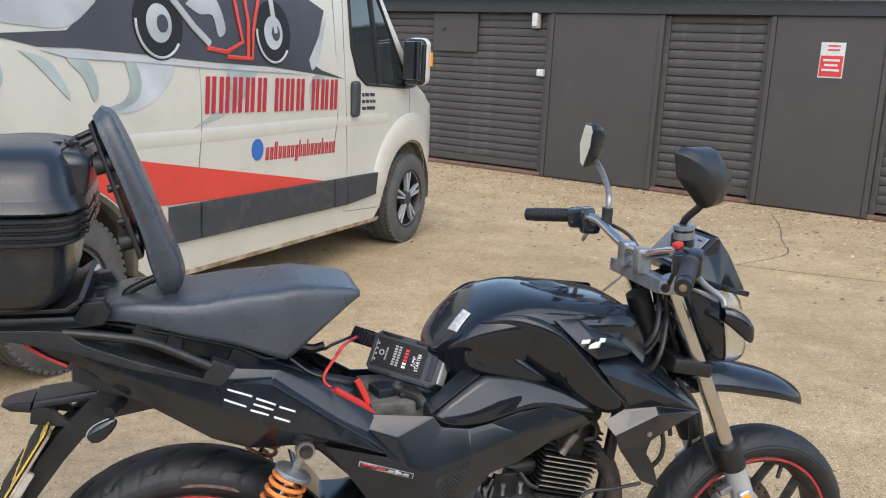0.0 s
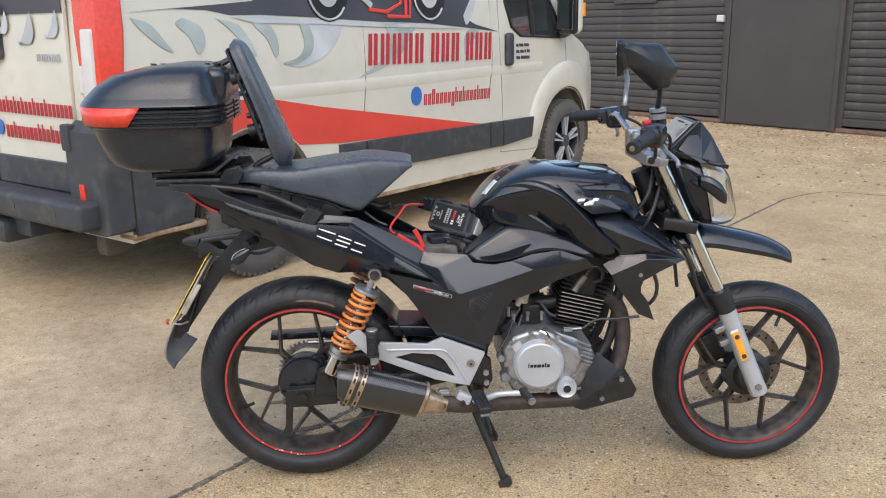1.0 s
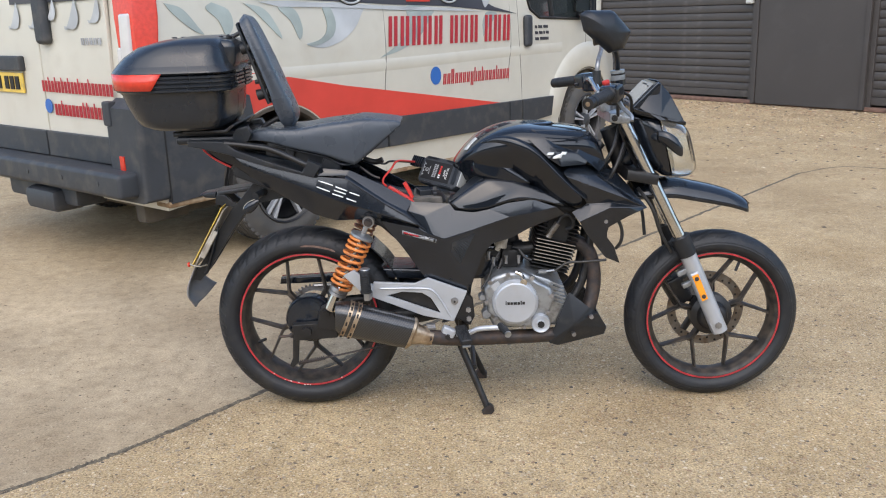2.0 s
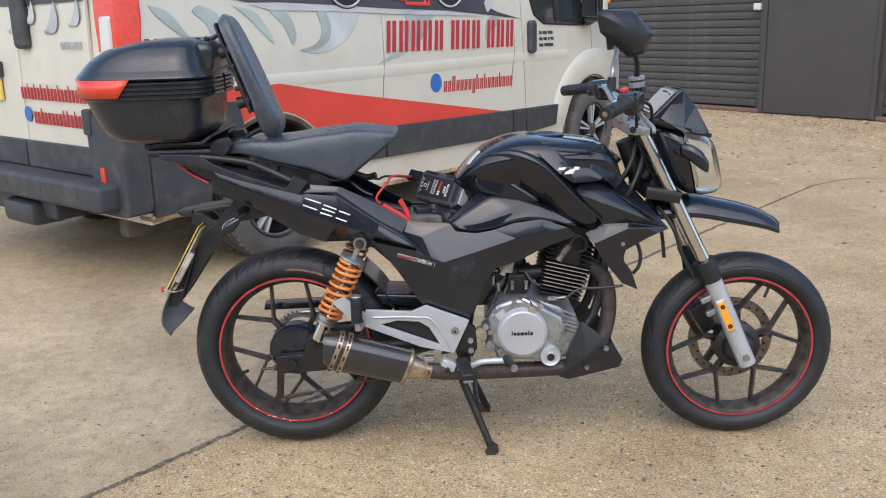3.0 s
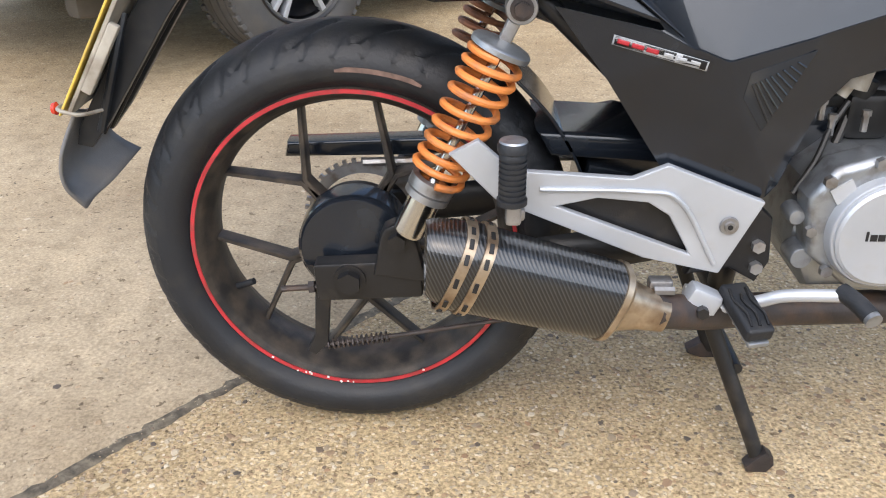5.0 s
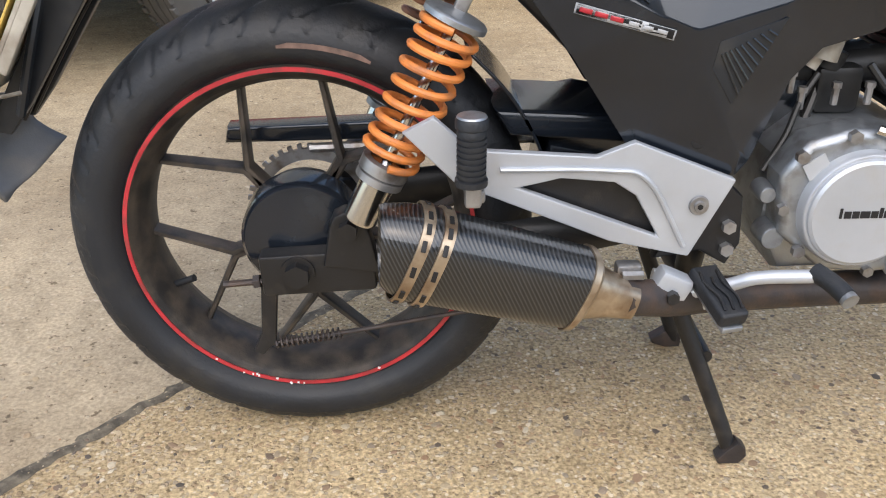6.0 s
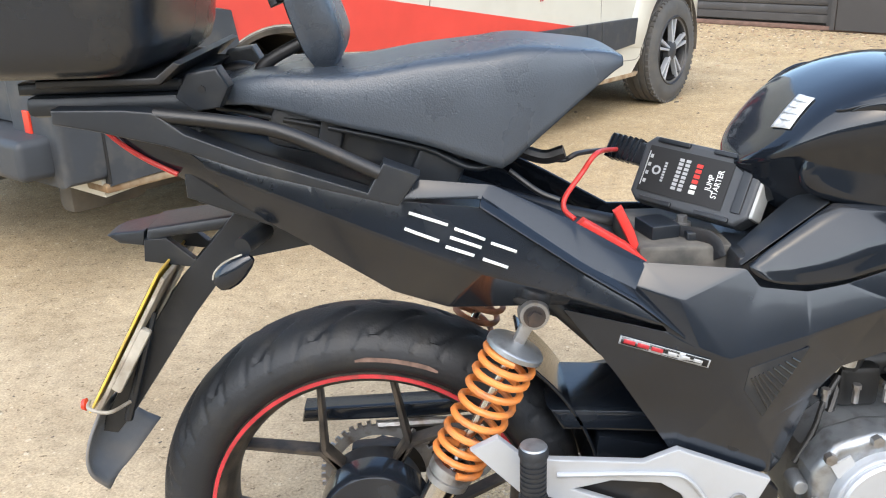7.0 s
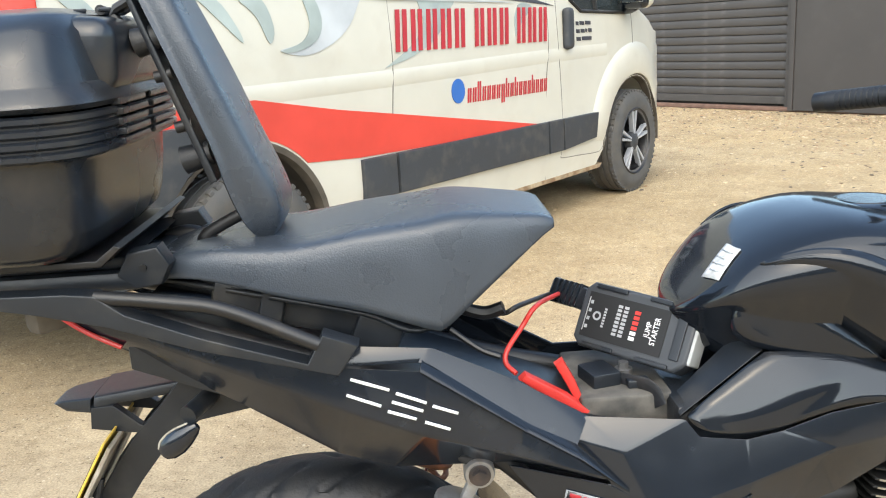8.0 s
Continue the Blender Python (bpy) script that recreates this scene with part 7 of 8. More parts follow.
        tube(bm, [(-0.18, k * 0.07, 0.925), (-0.15, k * 0.07, 0.93), (-0.12, k * 0.068, 0.918), (-0.09, k * 0.066, 0.9)], 0.011, n=10)
        part("stay", bm, BLACK_METAL, rack)
        bm = bmesh.new()
        rod(bm, (-0.158, k * 0.122, 0.934), (-0.158, k * 0.125, 0.934), 0.0045, n=6)
        part("bolt", bm, BLACK_METAL, rack)

bodywork()


def tail_end():
    # tail lamp and mudguard bracket
    bm = bmesh.new()
    prism(bm, [(-0.1, 0.768), (-0.272, 0.7465), (-0.278, 0.72), (-0.245, 0.734), (-0.16, 0.743), (-0.1, 0.75)], -0.042, 0.042, 0.006)
    housing = part("tail_lamp_housing", bm, BLACK_MATT, bike)
    bm = bmesh.new()
    prism(bm, [(-0.275, 0.744), (-0.318, 0.738), (-0.331, 0.733), (-0.314, 0.723), (-0.279, 0.722)], -0.04, 0.04, 0.005)
    for v in bm.verts:
        v.co.y *= 1 + (v.co.x + 0.275) * 7
    part("lens", bm, BLACK_MATT, housing)
    mg = new("rear_mudguard")
    mg.parent = bike
    for k in (-1, 1):
        bm = bmesh.new()
        prism(bm, [(-0.155, 0.768), (-0.19, 0.728), (-0.235, 0.68), (-0.27, 0.63), (-0.366, 0.478), (-0.372, 0.456), (-0.352, 0.452), (-0.32, 0.49), (-0.225, 0.625), (-0.19, 0.668), (-0.14, 0.705), (0.0, 0.73), (0.02, 0.76)], k * 0.03, k * 0.045, 0.002)
        part("side_arm", bm, BLACK_MATT, mg)
        bm = bmesh.new()
        prism(bm, [(-0.2765, 0.733), (-0.28, 0.703), (-0.225, 0.694), (-0.19, 0.695), (-0.198, 0.7045), (-0.2155, 0.7045), (-0.2475, 0.734)], k * 0.03, k * 0.044, 0.002)
        part("strut", bm, BLACK_MATT, mg)
        bm = bmesh.new()
        tube(bm, [(-0.215, k * 0.02, 0.65), (-0.28, k * 0.02, 0.56), (-0.345, k * 0.015, 0.462)], 0.003, n=6)
        part("edge_rod", bm, BLACK_METAL, mg)
    bm = bmesh.new()
    prism(bm, [(-0.255, 0.655), (-0.235, 0.665), (-0.345, 0.48), (-0.365, 0.475)], -0.03, 0.03, 0.004)
    part("web", bm, BLACK_MATT, mg)
    bm = bmesh.new()
    edges = ([(-0.359, -0.06, 0.512), (-0.384, -0.077, 0.452), (-0.39, -0.072, 0.405), (-0.38, -0.045, 0.362)], [(-0.362, -0.025, 0.5), (-0.398, -0.03, 0.44), (-0.404, -0.028, 0.395), (-0.373, -0.018, 0.37)],
             [(-0.362, 0.015, 0.49), (-0.394, 0.02, 0.44), (-0.39, 0.02, 0.405), (-0.358, 0.018, 0.381)], [(-0.358, 0.045, 0.472), (-0.368, 0.058, 0.445), (-0.355, 0.065, 0.425), (-0.333, 0.07, 0.408)])
    sheet(bm, edges, 14, 14)
    fl = part("flap", bm, DUSTY_BLACK, mg)
    fl.modifiers.new("thickness", "SOLIDIFY").thickness = 0.004
    # number plate, seen on edge, with a cable tie
    npl = new("number_plate")
    npl.parent = bike
    m = Matrix.Translation((-0.3, 0, 0.606)) @ pose(0, 0, 0, 0, 31, 0)
    bm = bmesh.new()
    box(bm, (-0.006, 0, 0), (0.0032, 0.19, 0.225), bevel=0.0012)
    bmesh.ops.transform(bm, matrix=m, verts=bm.verts)
    part("plate", bm, PLATE_YELLOW, npl)
    bm = bmesh.new()
    box(bm, (0.002, 0, 0), (0.006, 0.182, 0.215), bevel=0.002)
    box(bm, (0.011, -0.085, -0.02), (0.014, 0.012, 0.1), bevel=0.003)
    bmesh.ops.transform(bm, matrix=m, verts=bm.verts)
    part("backing", bm, DIRTY_WHITE, npl)
    for r in range(2):
        for k in range(4):
            bm = bmesh.new()
            box(bm, (-0.0085, -0.066 + 0.044 * k, 0.05 - 0.1 * r), (0.002, 0.03, 0.075))
            bmesh.ops.transform(bm, matrix=m, verts=bm.verts)
            part("print_bar", bm, BLACK_MARK, npl)
    bm = bmesh.new()
    tube(bm, [(-0.372, -0.07, 0.518), (-0.36, -0.1, 0.522), (-0.335, -0.1, 0.516), (-0.32, -0.06, 0.51)], 0.0026, n=8)
    part("cable_tie", bm, DIRTY_WHITE, npl)
    bm = bmesh.new()
    lathe(bm, [(0, -0.006), (0.007, -0.005), (0.0085, 0.0), (0, 0.005)], 18, pose(-0.372, -0.08, 0.518, 0, 0, -90))
    part("rear_reflector", bm, RED_LENS, npl)
    bm = bmesh.new()
    tube(bm, [(-0.28, -0.04, 0.63), (-0.3, -0.06, 0.56), (-0.33, -0.055, 0.48)], 0.006, n=8)
    part("bracket", bm, BLACK_MATT, npl)
    # folded rear indicators
    for k in (-1, 1):
        bm = bmesh.new()
        tube(bm, [(-0.12, k * 0.04, 0.74), (-0.13, k * 0.08, 0.74), (-0.138, k * 0.1, 0.738)], 0.012, n=10)
        ind = part("rear_indicator", bm, BLACK_MATT, bike)
        bm = bmesh.new()
        m = Matrix(((-0.53, 0.68, 0, -0.149), (0, 0, 0.6, k * 0.104), (0.68, 0.53, 0, 0.709), (0, 0, 0, 1)))
        drop = [(0.0, -0.036), (0.01, -0.034), (0.0165, -0.024), (0.0185, -0.008), (0.016, 0.008), (0.011, 0.024), (0.006, 0.032), (0.0, 0.034)]
        lathe(bm, drop, 24, m)
        part("shell", bm, BLACK_SATIN, ind)
        bm = bmesh.new()
        tube(bm, [m @ Vector((r + 0.0004, y, 0)) for r, y in drop[1:6]], 0.0014, n=8)
        part("lens_rim", bm, DIRTY_WHITE, ind)


tail_end()


def front_end():
    fk = new("front_fork")
    fk.parent = bike
    for k in (-1, 1):
        y = k * 0.092
        bm = bmesh.new()
        rod(bm, (1.0, y, 0.945), (1.205, y, 0.535), 0.0185, n=20)
        part("stanchion", bm, CHROME, fk)
        bm = bmesh.new()
        P = [Vector((1.205, y, 0.535)), Vector((1.225, y, 0.49)), Vector((1.315, y, 0.285)), Vector((1.333, y * 1.0, 0.245))]
        tube(bm, P, 0.026, n=18, smooth=False)
        part("fork_leg", bm, SILVER, fk)
        bm = bmesh.new()
        rod(bm, (1.19, y, 0.565), (1.217, y, 0.505), 0.031, 0.029, n=24)
        part("dust_seal", bm, RUBBER, fk)
        bm = bmesh.new()
        box(bm, (1.322, y, 0.268), (0.05, 0.04, 0.055), rot=(0, -24, 0), bevel=0.012)
        part("axle_clamp", bm, SILVER, fk)
        bm = bmesh.new()
        rod(bm, (1.32, k * 0.112, 0.272), (1.32, k * 0.122, 0.272), 0.011, n=6)
        part("axle_nut", bm, WORN_STEEL, fk)
        for d in ((-0.026, 0.02), (-0.008, -0.02)):
            bm = bmesh.new()
            box(bm, (1.235 + d[0], y, 0.43 + d[1]), (0.05, 0.018, 0.018), rot=(0, -24, 0), bevel=0.004)
            part("fender_lug", bm, ALLOY, fk)
        rf = new("fork_reflector")
        rf.parent = bike
        m = pose(1.252, k * 0.121, 0.405, 0, -23, 0)
        bm = bmesh.new()
        box(bm, (0, 0, 0), (0.03, 0.012, 0.105), bevel=0.006, segs=3)
        bmesh.ops.transform(bm, matrix=m, verts=bm.verts)
        part("rim", bm, SILVER, rf)
        bm = bmesh.new()
        box(bm, (0, k * 0.006, 0), (0.021, 0.006, 0.092), bevel=0.002)
        bmesh.ops.transform(bm, matrix=m, verts=bm.verts)
        part("lens", bm, AMBER, rf)
        for dz in (-0.032, 0.032):
            bm = bmesh.new()
            rod(bm, (0, k * 0.008, dz), (0, k * 0.011, dz), 0.007, n=12)
            bmesh.ops.transform(bm, matrix=m, verts=bm.verts)
            part("screw", bm, RUST_PIPE, rf)
    bm = bmesh.new()
    rod(bm, (1.31, -0.11, 0.303 - 0.02), (1.31, 0.11, 0.283), 0.009, n=12)
    part("axle", bm, WORN_STEEL, fk)
    # yokes
    bm = bmesh.new()
    prism(bm, [(0.958, 0.963), (0.98, 0.962), (1.022, 0.95), (1.02, 0.928), (0.98, 0.929), (0.957, 0.934)], -0.114, 0.114, 0.007)
    part("top_yoke", bm, ALLOY, fk)
    for k in (-1, 1):
        bm = bmesh.new()
        rod(bm, (0.972, k * 0.112, 0.947), (0.972, k * 0.119, 0.947), 0.0095, n=18)
        rod(bm, (0.972, k * 0.118, 0.947), (0.972, k * 0.1215, 0.947), 0.006, n=6)
        part("yoke_bolt", bm, BLACK_METAL, fk)
    bm = bmesh.new()
    prism(bm, [(1.015, 0.79), (1.115, 0.77), (1.11, 0.735), (1.01, 0.755)], -0.12, 0.12, 0.01)
    part("bottom_yoke", bm, BLACK_METAL, fk)
    for k in (-1, 1):
        bm = bmesh.new()
        rod(bm, (0.995, k * 0.092, 0.965), (1.003, k * 0.092, 0.945), 0.021, n=20)
        part("fork_cap", bm, ALLOY, fk)
    bm = bmesh.new()
    rod(bm, (0.975, 0, 0.95), (0.968, 0, 0.975), 0.018, n=20)
    part("stem_nut", bm, ALLOY, fk)
    # calliper on the far side of the disc's rear edge
    bm = bmesh.new()
    box(bm, (1.222, 0.05, 0.345), (0.07, 0.075, 0.1), rot=(0, -30, 0), bevel=0.014)
    box(bm, (1.2, 0.045, 0.36), (0.045, 0.05, 0.07), rot=(0, -30, 0), bevel=0.01)

    part("brake_calliper", bm, BLACK_METAL, fk)
    bm = bmesh.new()
    tube(bm, [(1.2, 0.05, 0.4), (1.18, 0.05, 0.45), (1.155, 0.0, 0.55), (1.09, -0.04, 0.72), (1.0, -0.08, 0.9), (0.97, -0.16, 1.02)], 0.005, n=8)
    part("brake_hose", bm, CABLE, fk)
    # front mudguard: high beak fixed under the bottom yoke
    bm = bmesh.new()
    rows = []
    for y, dz in ((-0.075, -0.035), (-0.066, -0.006), (-0.035, 0.012), (0, 0.016), (0.035, 0.012), (0.066, -0.006), (0.075, -0.035)):
        f = abs(y) / 0.075
        rows.append([(1.05, y * 0.8, 0.715 + dz), (1.16, y, 0.722 + dz), (1.25, y, 0.707 + dz), (1.35, y * 0.92, 0.682 + 0.9 * dz), (1.41, y * 0.75, 0.655 + 0.7 * dz), (1.435 - 0.02 * f, y * 0.45, 0.639 + 0.4 * dz)])
    sheet(bm, rows, 24, 14)
    fd = part("front_mudguard", bm, BLACK_SATIN, bike)
    so = fd.modifiers.new("thickness", "SOLIDIFY")
    so.thickness, so.offset = 0.006, 0
    # headlamp and instrument housing
    hl = new("headlamp")
    hl.parent = bike
    bm = bmesh.new()
    face = lambda z: 1.11 + 0.258 * (0.941 - z)
    ring = lambda d, w, zt, zb: [(face(zb + fz * (zt - zb)) + d, -fy * w, zb + fz * (zt - zb)) for fy, fz in ((0, 1), (0.7, 0.97), (1, 0.8), (1, 0.3), (0.75, 0.05), (0, 0), (-0.75, 0.05), (-1, 0.3), (-1, 0.8), (-0.7, 0.97))]

    def lamp_skin(name, spec, material, caps):
        bm = bmesh.new()
        st = [ring(*q) for q in spec]
        V = sheet(bm, [[q[i] for q in st] for i in range(10)], 12, 40, closed=True)
        for k in caps:
            bm.faces.new(V[k] if k else V[k][::-1])
        return part(name, bm, material, hl)

    lamp_skin("shell", [(-0.075, 0.06, 0.95, 0.81), (-0.045, 0.085, 0.952, 0.775), (-0.02, 0.1, 0.947, 0.755), (-0.001, 0.102, 0.943, 0.75)], BLACK_SATIN, (0, -1))
    lamp_skin("lens", [(0.0, 0.1, 0.94, 0.751), (0.03, 0.097, 0.936, 0.746), (0.07, 0.075, 0.921, 0.75), (0.095, 0.045, 0.9, 0.765), (0.104, 0.015, 0.87, 0.79)], CLEAR, (-1,)).modifiers.new("thickness", "SOLIDIFY").thickness = 0.003
    lamp_skin("reflector_bowl", [(0.004, 0.094, 0.93, 0.76), (0.02, 0.082, 0.915, 0.768), (0.012, 0.04, 0.87, 0.8)], CHROME, (-1,))
    bm = bmesh.new()
    lathe(bm, [(0.0, 0.0), (0.011, 0.0), (0.013, 0.012), (0.011, 0.03), (0.0, 0.036)], 18, Matrix.Translation((1.15, 0, 0.84)) @ pose(0, 0, 0, 0, 0, -90))
    part("bulb", bm, LAMP_CLEAR, hl)
    # nose cowl above the lamp, and clocks
    for mir in (False, True):
        cowl = dict(a=(1.118, -0.078, 1.043), b=(1.124, 0.0, 1.048), c=(1.15, -0.076, 1.006), d=(1.153, 0.0, 1.01), e=(1.19, -0.088, 0.93), f=(1.2, 0.0, 0.938), g=(1.052, -0.095, 0.974), h=(1.115, -0.104, 0.947))
        facets("nose_cowl", cowl, ("bacd", "dcef", "agh", "ahc", "che"), BLACK_GLOSS, hl, bevel=0.003, mirror=mir)
        brow = dict(a=(1.034, -0.098, 0.972), b=(1.134, -0.107, 0.943), c=(1.192, -0.104, 0.927), d=(1.192, -0.1, 0.916), e=(1.134, -0.1, 0.93), f=(1.036, -0.09, 0.955), g=(1.05, -0.07, 0.972), h=(1.12, -0.075, 0.955))
        facets("brow", brow, ("abef", "bcde", "abhg"), BLACK_SATIN, hl, bevel=0.002, mirror=mir)
    bm = bmesh.new()
    prism(bm, [(1.03, 0.973), (1.104, 1.047), (1.117, 1.044), (1.112, 0.962), (1.046, 0.953)], -0.086, 0.086, 0.006)
    part("instrument_panel", bm, BLACK_SATIN, hl)
    tilt = Matrix.Translation((1.0648, 0, 1.0122)) @ pose(0, 0, 0, 0, -45, 0)
    bm = bmesh.new()
    box(bm, (0, 0, 0), (0.086, 0.146, 0.005), bevel=0.002)
    bmesh.ops.transform(bm, matrix=tilt, verts=bm.verts)
    part("clock_glass", bm, DIAL, hl, "pale reflecting instrument glass")
    for y0, y1, x in ((-0.06, -0.045, 0.03), (-0.02, 0.03, 0.034), (-0.05, 0.05, -0.034)):
        bm = bmesh.new()
        box(bm, (x, (y0 + y1) / 2, 0.003), (0.004, y1 - y0, 0.001))
        bmesh.ops.transform(bm, matrix=tilt, verts=bm.verts)
        part("print_bar", bm, BLACK_MARK, hl)
    for k in (-1, 1):
        ind = new("front_indicator")
        ind.parent = bike
        bm = bmesh.new()
        tube(bm, [(1.1, k * 0.08, 0.885), (1.1, k * 0.11, 0.885), (1.11, k * 0.135, 0.88)], 0.011, n=10)
        part("stalk", bm, BLACK_MATT, ind)
        bm = bmesh.new()
        sheet(bm, [[(1.096, k * (0.148 + a * 0.7), 0.895 + b * 0.7), (1.12, k * (0.156 + a), 0.886 + b * 1.1), (1.148, k * (0.16 + a), 0.866 + b * 1.25), (1.166, k * (0.16 + a * 0.6), 0.85 + b * 0.9), (1.172, k * 0.16, 0.842)] for a, b in ((-0.015, 0.0), (-0.008, 0.018), (0.012, 0.018), (0.02, 0.0), (0.012, -0.018), (-0.008, -0.018))], 10, 24, closed=True)
        part("shell", bm, BLACK_SATIN, ind)
        bm = bmesh.new()
        tube(bm, [(1.143, k * 0.168, 0.889), (1.158, k * 0.17, 0.876), (1.169, k * 0.165, 0.861)], 0.0026, n=8)
        part("lens_rim", bm, DIRTY_WHITE, ind)
    # handlebar
    hb = new("handlebar")
    hb.parent = bike
    half = [(0.957, 0.0, 1.004), (0.957, 0.05, 1.005), (0.953, 0.1, 1.019), (0.95, 0.15, 1.034), (0.945, 0.19, 1.04), (0.925, 0.265, 1.034), (0.855, 0.36, 1.02)]
    bm = bmesh.new()
    tube(bm, [(x, -y, z) for x, y, z in half[::-1]] + half[1:], 0.011, n=14, steps=90)
    part("bar", bm, CHROME, hb)
    for k in (-1, 1):
        bm = bmesh.new()
        box(bm, (0.957, k * 0.035, 0.988), (0.036, 0.03, 0.06), bevel=0.008)
        part("bar_clamp", bm, ALLOY, hb)
        bm = bmesh.new()
        A, B = Vector((0.928, k * 0.262, 1.035)), Vector((0.862, k * 0.352, 1.021))
        d = (B - A).normalized()
        L = (B - A).length
        prof = [(0.0, 0), (0.02, 0), (0.021, 0.006), (0.0165, 0.01)]
        for j in range(9):
            yb = 0.014 + j * (L - 0.03) / 9
            prof += [(0.0172, yb), (0.0172, yb + 0.007), (0.016, yb + 0.008)]
        prof += [(0.0175, L - 0.012), (0.0175, L), (0.0, L)]
        lathe(bm, prof, 20, Matrix.Translation(A) @ d.to_track_quat("Y", "Z").to_matrix().to_4x4())
        grip = part("grip", bm, RUBBER, hb)
        bm = bmesh.new()
        rod(bm, B, B + d * 0.022, 0.0165, n=20)
        part("bar_end", bm, BLACK_METAL, hb)
        bm = bmesh.new()
        rod(bm, B + d * 0.0222, B + d * 0.0235, 0.007, n=16)
        part("bar_end_screw", bm, HEATED, hb)
        bm = bmesh.new()
        c = Vector((0.938, k * 0.24, 1.034))
        box(bm, c, (0.055, 0.06, 0.05), rot=(0, -10, -k * 55), bevel=0.012)
        box(bm, c + Vector((0.012, -k * 0.025, -0.012)), (0.05, 0.035, 0.05), bevel=0.012)
        sw = part("switch_housing", bm, BLACK_SATIN, hb)
        if k < 0:
            bm = bmesh.new()
            box(bm, c + Vector((-0.014, 0.02, 0.03)), (0.02, 0.016, 0.012), rot=(0, -15, 20), bevel=0.004)
            part("kill_switch", bm, RED, hb)
            bm = bmesh.new()
            rod(bm, (0.972, -0.168, 1.05), (0.968, -0.168, 1.085), 0.02, n=22)
            part("fluid_reservoir", bm, BLACK_SATIN, hb)
            bm = bmesh.new()
            rod(bm, (0.97, -0.168, 1.066), (0.9685, -0.168, 1.08), 0.0212, n=22)
            part("reservoir_ring", bm, ALLOY, hb)
            bm = bmesh.new()
            rod(bm, (0.968, -0.168, 1.085), (0.967, -0.168, 1.094), 0.0215, n=22)
            part("reservoir_lid", bm, ALLOY, hb)
        else:
            bm = bmesh.new()
            box(bm, c + Vector((-0.032, -0.01, -0.012)), (0.012, 0.014, 0.012), bevel=0.003)
            part("horn_button", bm, BLACK_SATIN, hb)
        bm = bmesh.new()
        tube(bm, [(0.957, k * 0.195, 1.034), (0.96, k * 0.23, 1.012), (0.968, k * 0.262, 0.992), (0.983, k * 0.3, 0.975), (0.983, k * 0.312, 0.962)], (0.0065, 0.005), n=10, flat=1.2)
        part("lever", bm, ALLOY, hb)
        bm = bmesh.new()
        tube(bm, [(0.975, k * 0.2, 1.035), (1.02, k * 0.12, 1.0), (1.03, k * 0.05, 0.9), (1.0, k * 0.05, 0.8), (0.93, k * 0.06, 0.75)], 0.0045, n=8)
        part("control_cable", bm, CABLE, hb)
    # mirrors
    for k in (-1, 1):
        mi = new("mirror")
        mi.parent = bike
        base = Vector((0.963, k * 0.155, 1.05))
        head = Vector((0.905, k * 0.3, 1.205)) if k < 0 else Vector((0.985, 0.33, 1.2))
        bm = bmesh.new()
        tube(bm, [base, base + Vector((0.005, k * 0.01, 0.05)), base.lerp(head, 0.6) + Vector((0.02, 0, 0.0)), head + Vector((0.02, 0, -0.03))], 0.0075, n=10)
        part("stem", bm, BLACK_METAL if k < 0 else WORN_STEEL, mi)
        bm = bmesh.new()
        rod(bm, base - Vector((0, 0, 0.02)), base + Vector((0, 0, 0.022)), 0.013, n=14)
        part("stem_boot", bm, RUBBER, mi)
        m = Matrix.Translation(head) @ pose(0, 0, 0, 0, 0, 22 if k < 0 else -105)
        out = [(-0.078, 0.05), (-0.06, 0.06), (0.02, 0.058), (0.08, 0.0), (0.055, -0.05), (0.014, -0.056), (-0.066, 0.006)]
        bm = bmesh.new()
        prism(bm, [(x, z) for x, z in out], -0.006, 0.0, 0.002)
        loop = [Vector((a[0], 0, a[1])).lerp(Vector((b[0], 0, b[1])), f / 6) for a, b in zip(out, out[1:] + out[:1]) for f in (0.35, 1.2, 2.2, 3.5, 4.8, 5.65)]
        rings = [[bm.verts.new((p.x * q, d, p.z * q)) for p in loop] for q, d in ((1.0, 0.0), (0.97, 0.01), (0.86, 0.022), (0.62, 0.032), (0.3, 0.037))]
        for P, Q in zip(rings, rings[1:]):
            for i in range(42):
                bm.faces.new((P[i], P[(i + 1) % 42], Q[(i + 1) % 42], Q[i]))
        bm.faces.new(rings[-1])
        bmesh.ops.transform(bm, matrix=m @ (Matrix.Diagonal((1, -1, 1, 1)) if k < 0 else Matrix.Diagonal((-1, 1, 1, 1))), verts=bm.verts)
        part("housing", bm, BLACK_MATT, mi, soft=True)
        bm = bmesh.new()
        prism(bm, [(x * 0.92, z * 0.92) for x, z in out], -0.008, -0.0065)
        bmesh.ops.transform(bm, matrix=m @ (Matrix.Diagonal((1, -1, 1, 1)) if k < 0 else Matrix.Diagonal((-1, 1, 1, 1))), verts=bm.verts)
        part("mirror_glass", bm, MIRROR, mi)
    # wiring loom behind the yokes
    for pts in ([(1.0, -0.05, 0.92), (0.97, -0.1, 0.85), (0.93, -0.09, 0.78)], [(1.02, -0.06, 0.88), (0.98, -0.11, 0.8), (0.95, -0.1, 0.75), (0.9, -0.08, 0.76)], [(1.06, -0.06, 0.72), (1.1, -0.09, 0.66), (1.13, -0.085, 0.58), (1.17, -0.08, 0.51)], [(1.05, 0.03, 0.72), (1.09, 0.02, 0.64), (1.1, 0.0, 0.55)]):
        bm = bmesh.new()
        tube(bm, pts, 0.0055, n=8)
        part("cable", bm, CABLE, bike)
    bm = bmesh.new()
    box(bm, (1.04, 0.0, 0.83), (0.05, 0.1, 0.09), rot=(0, 22, 0), bevel=0.02)
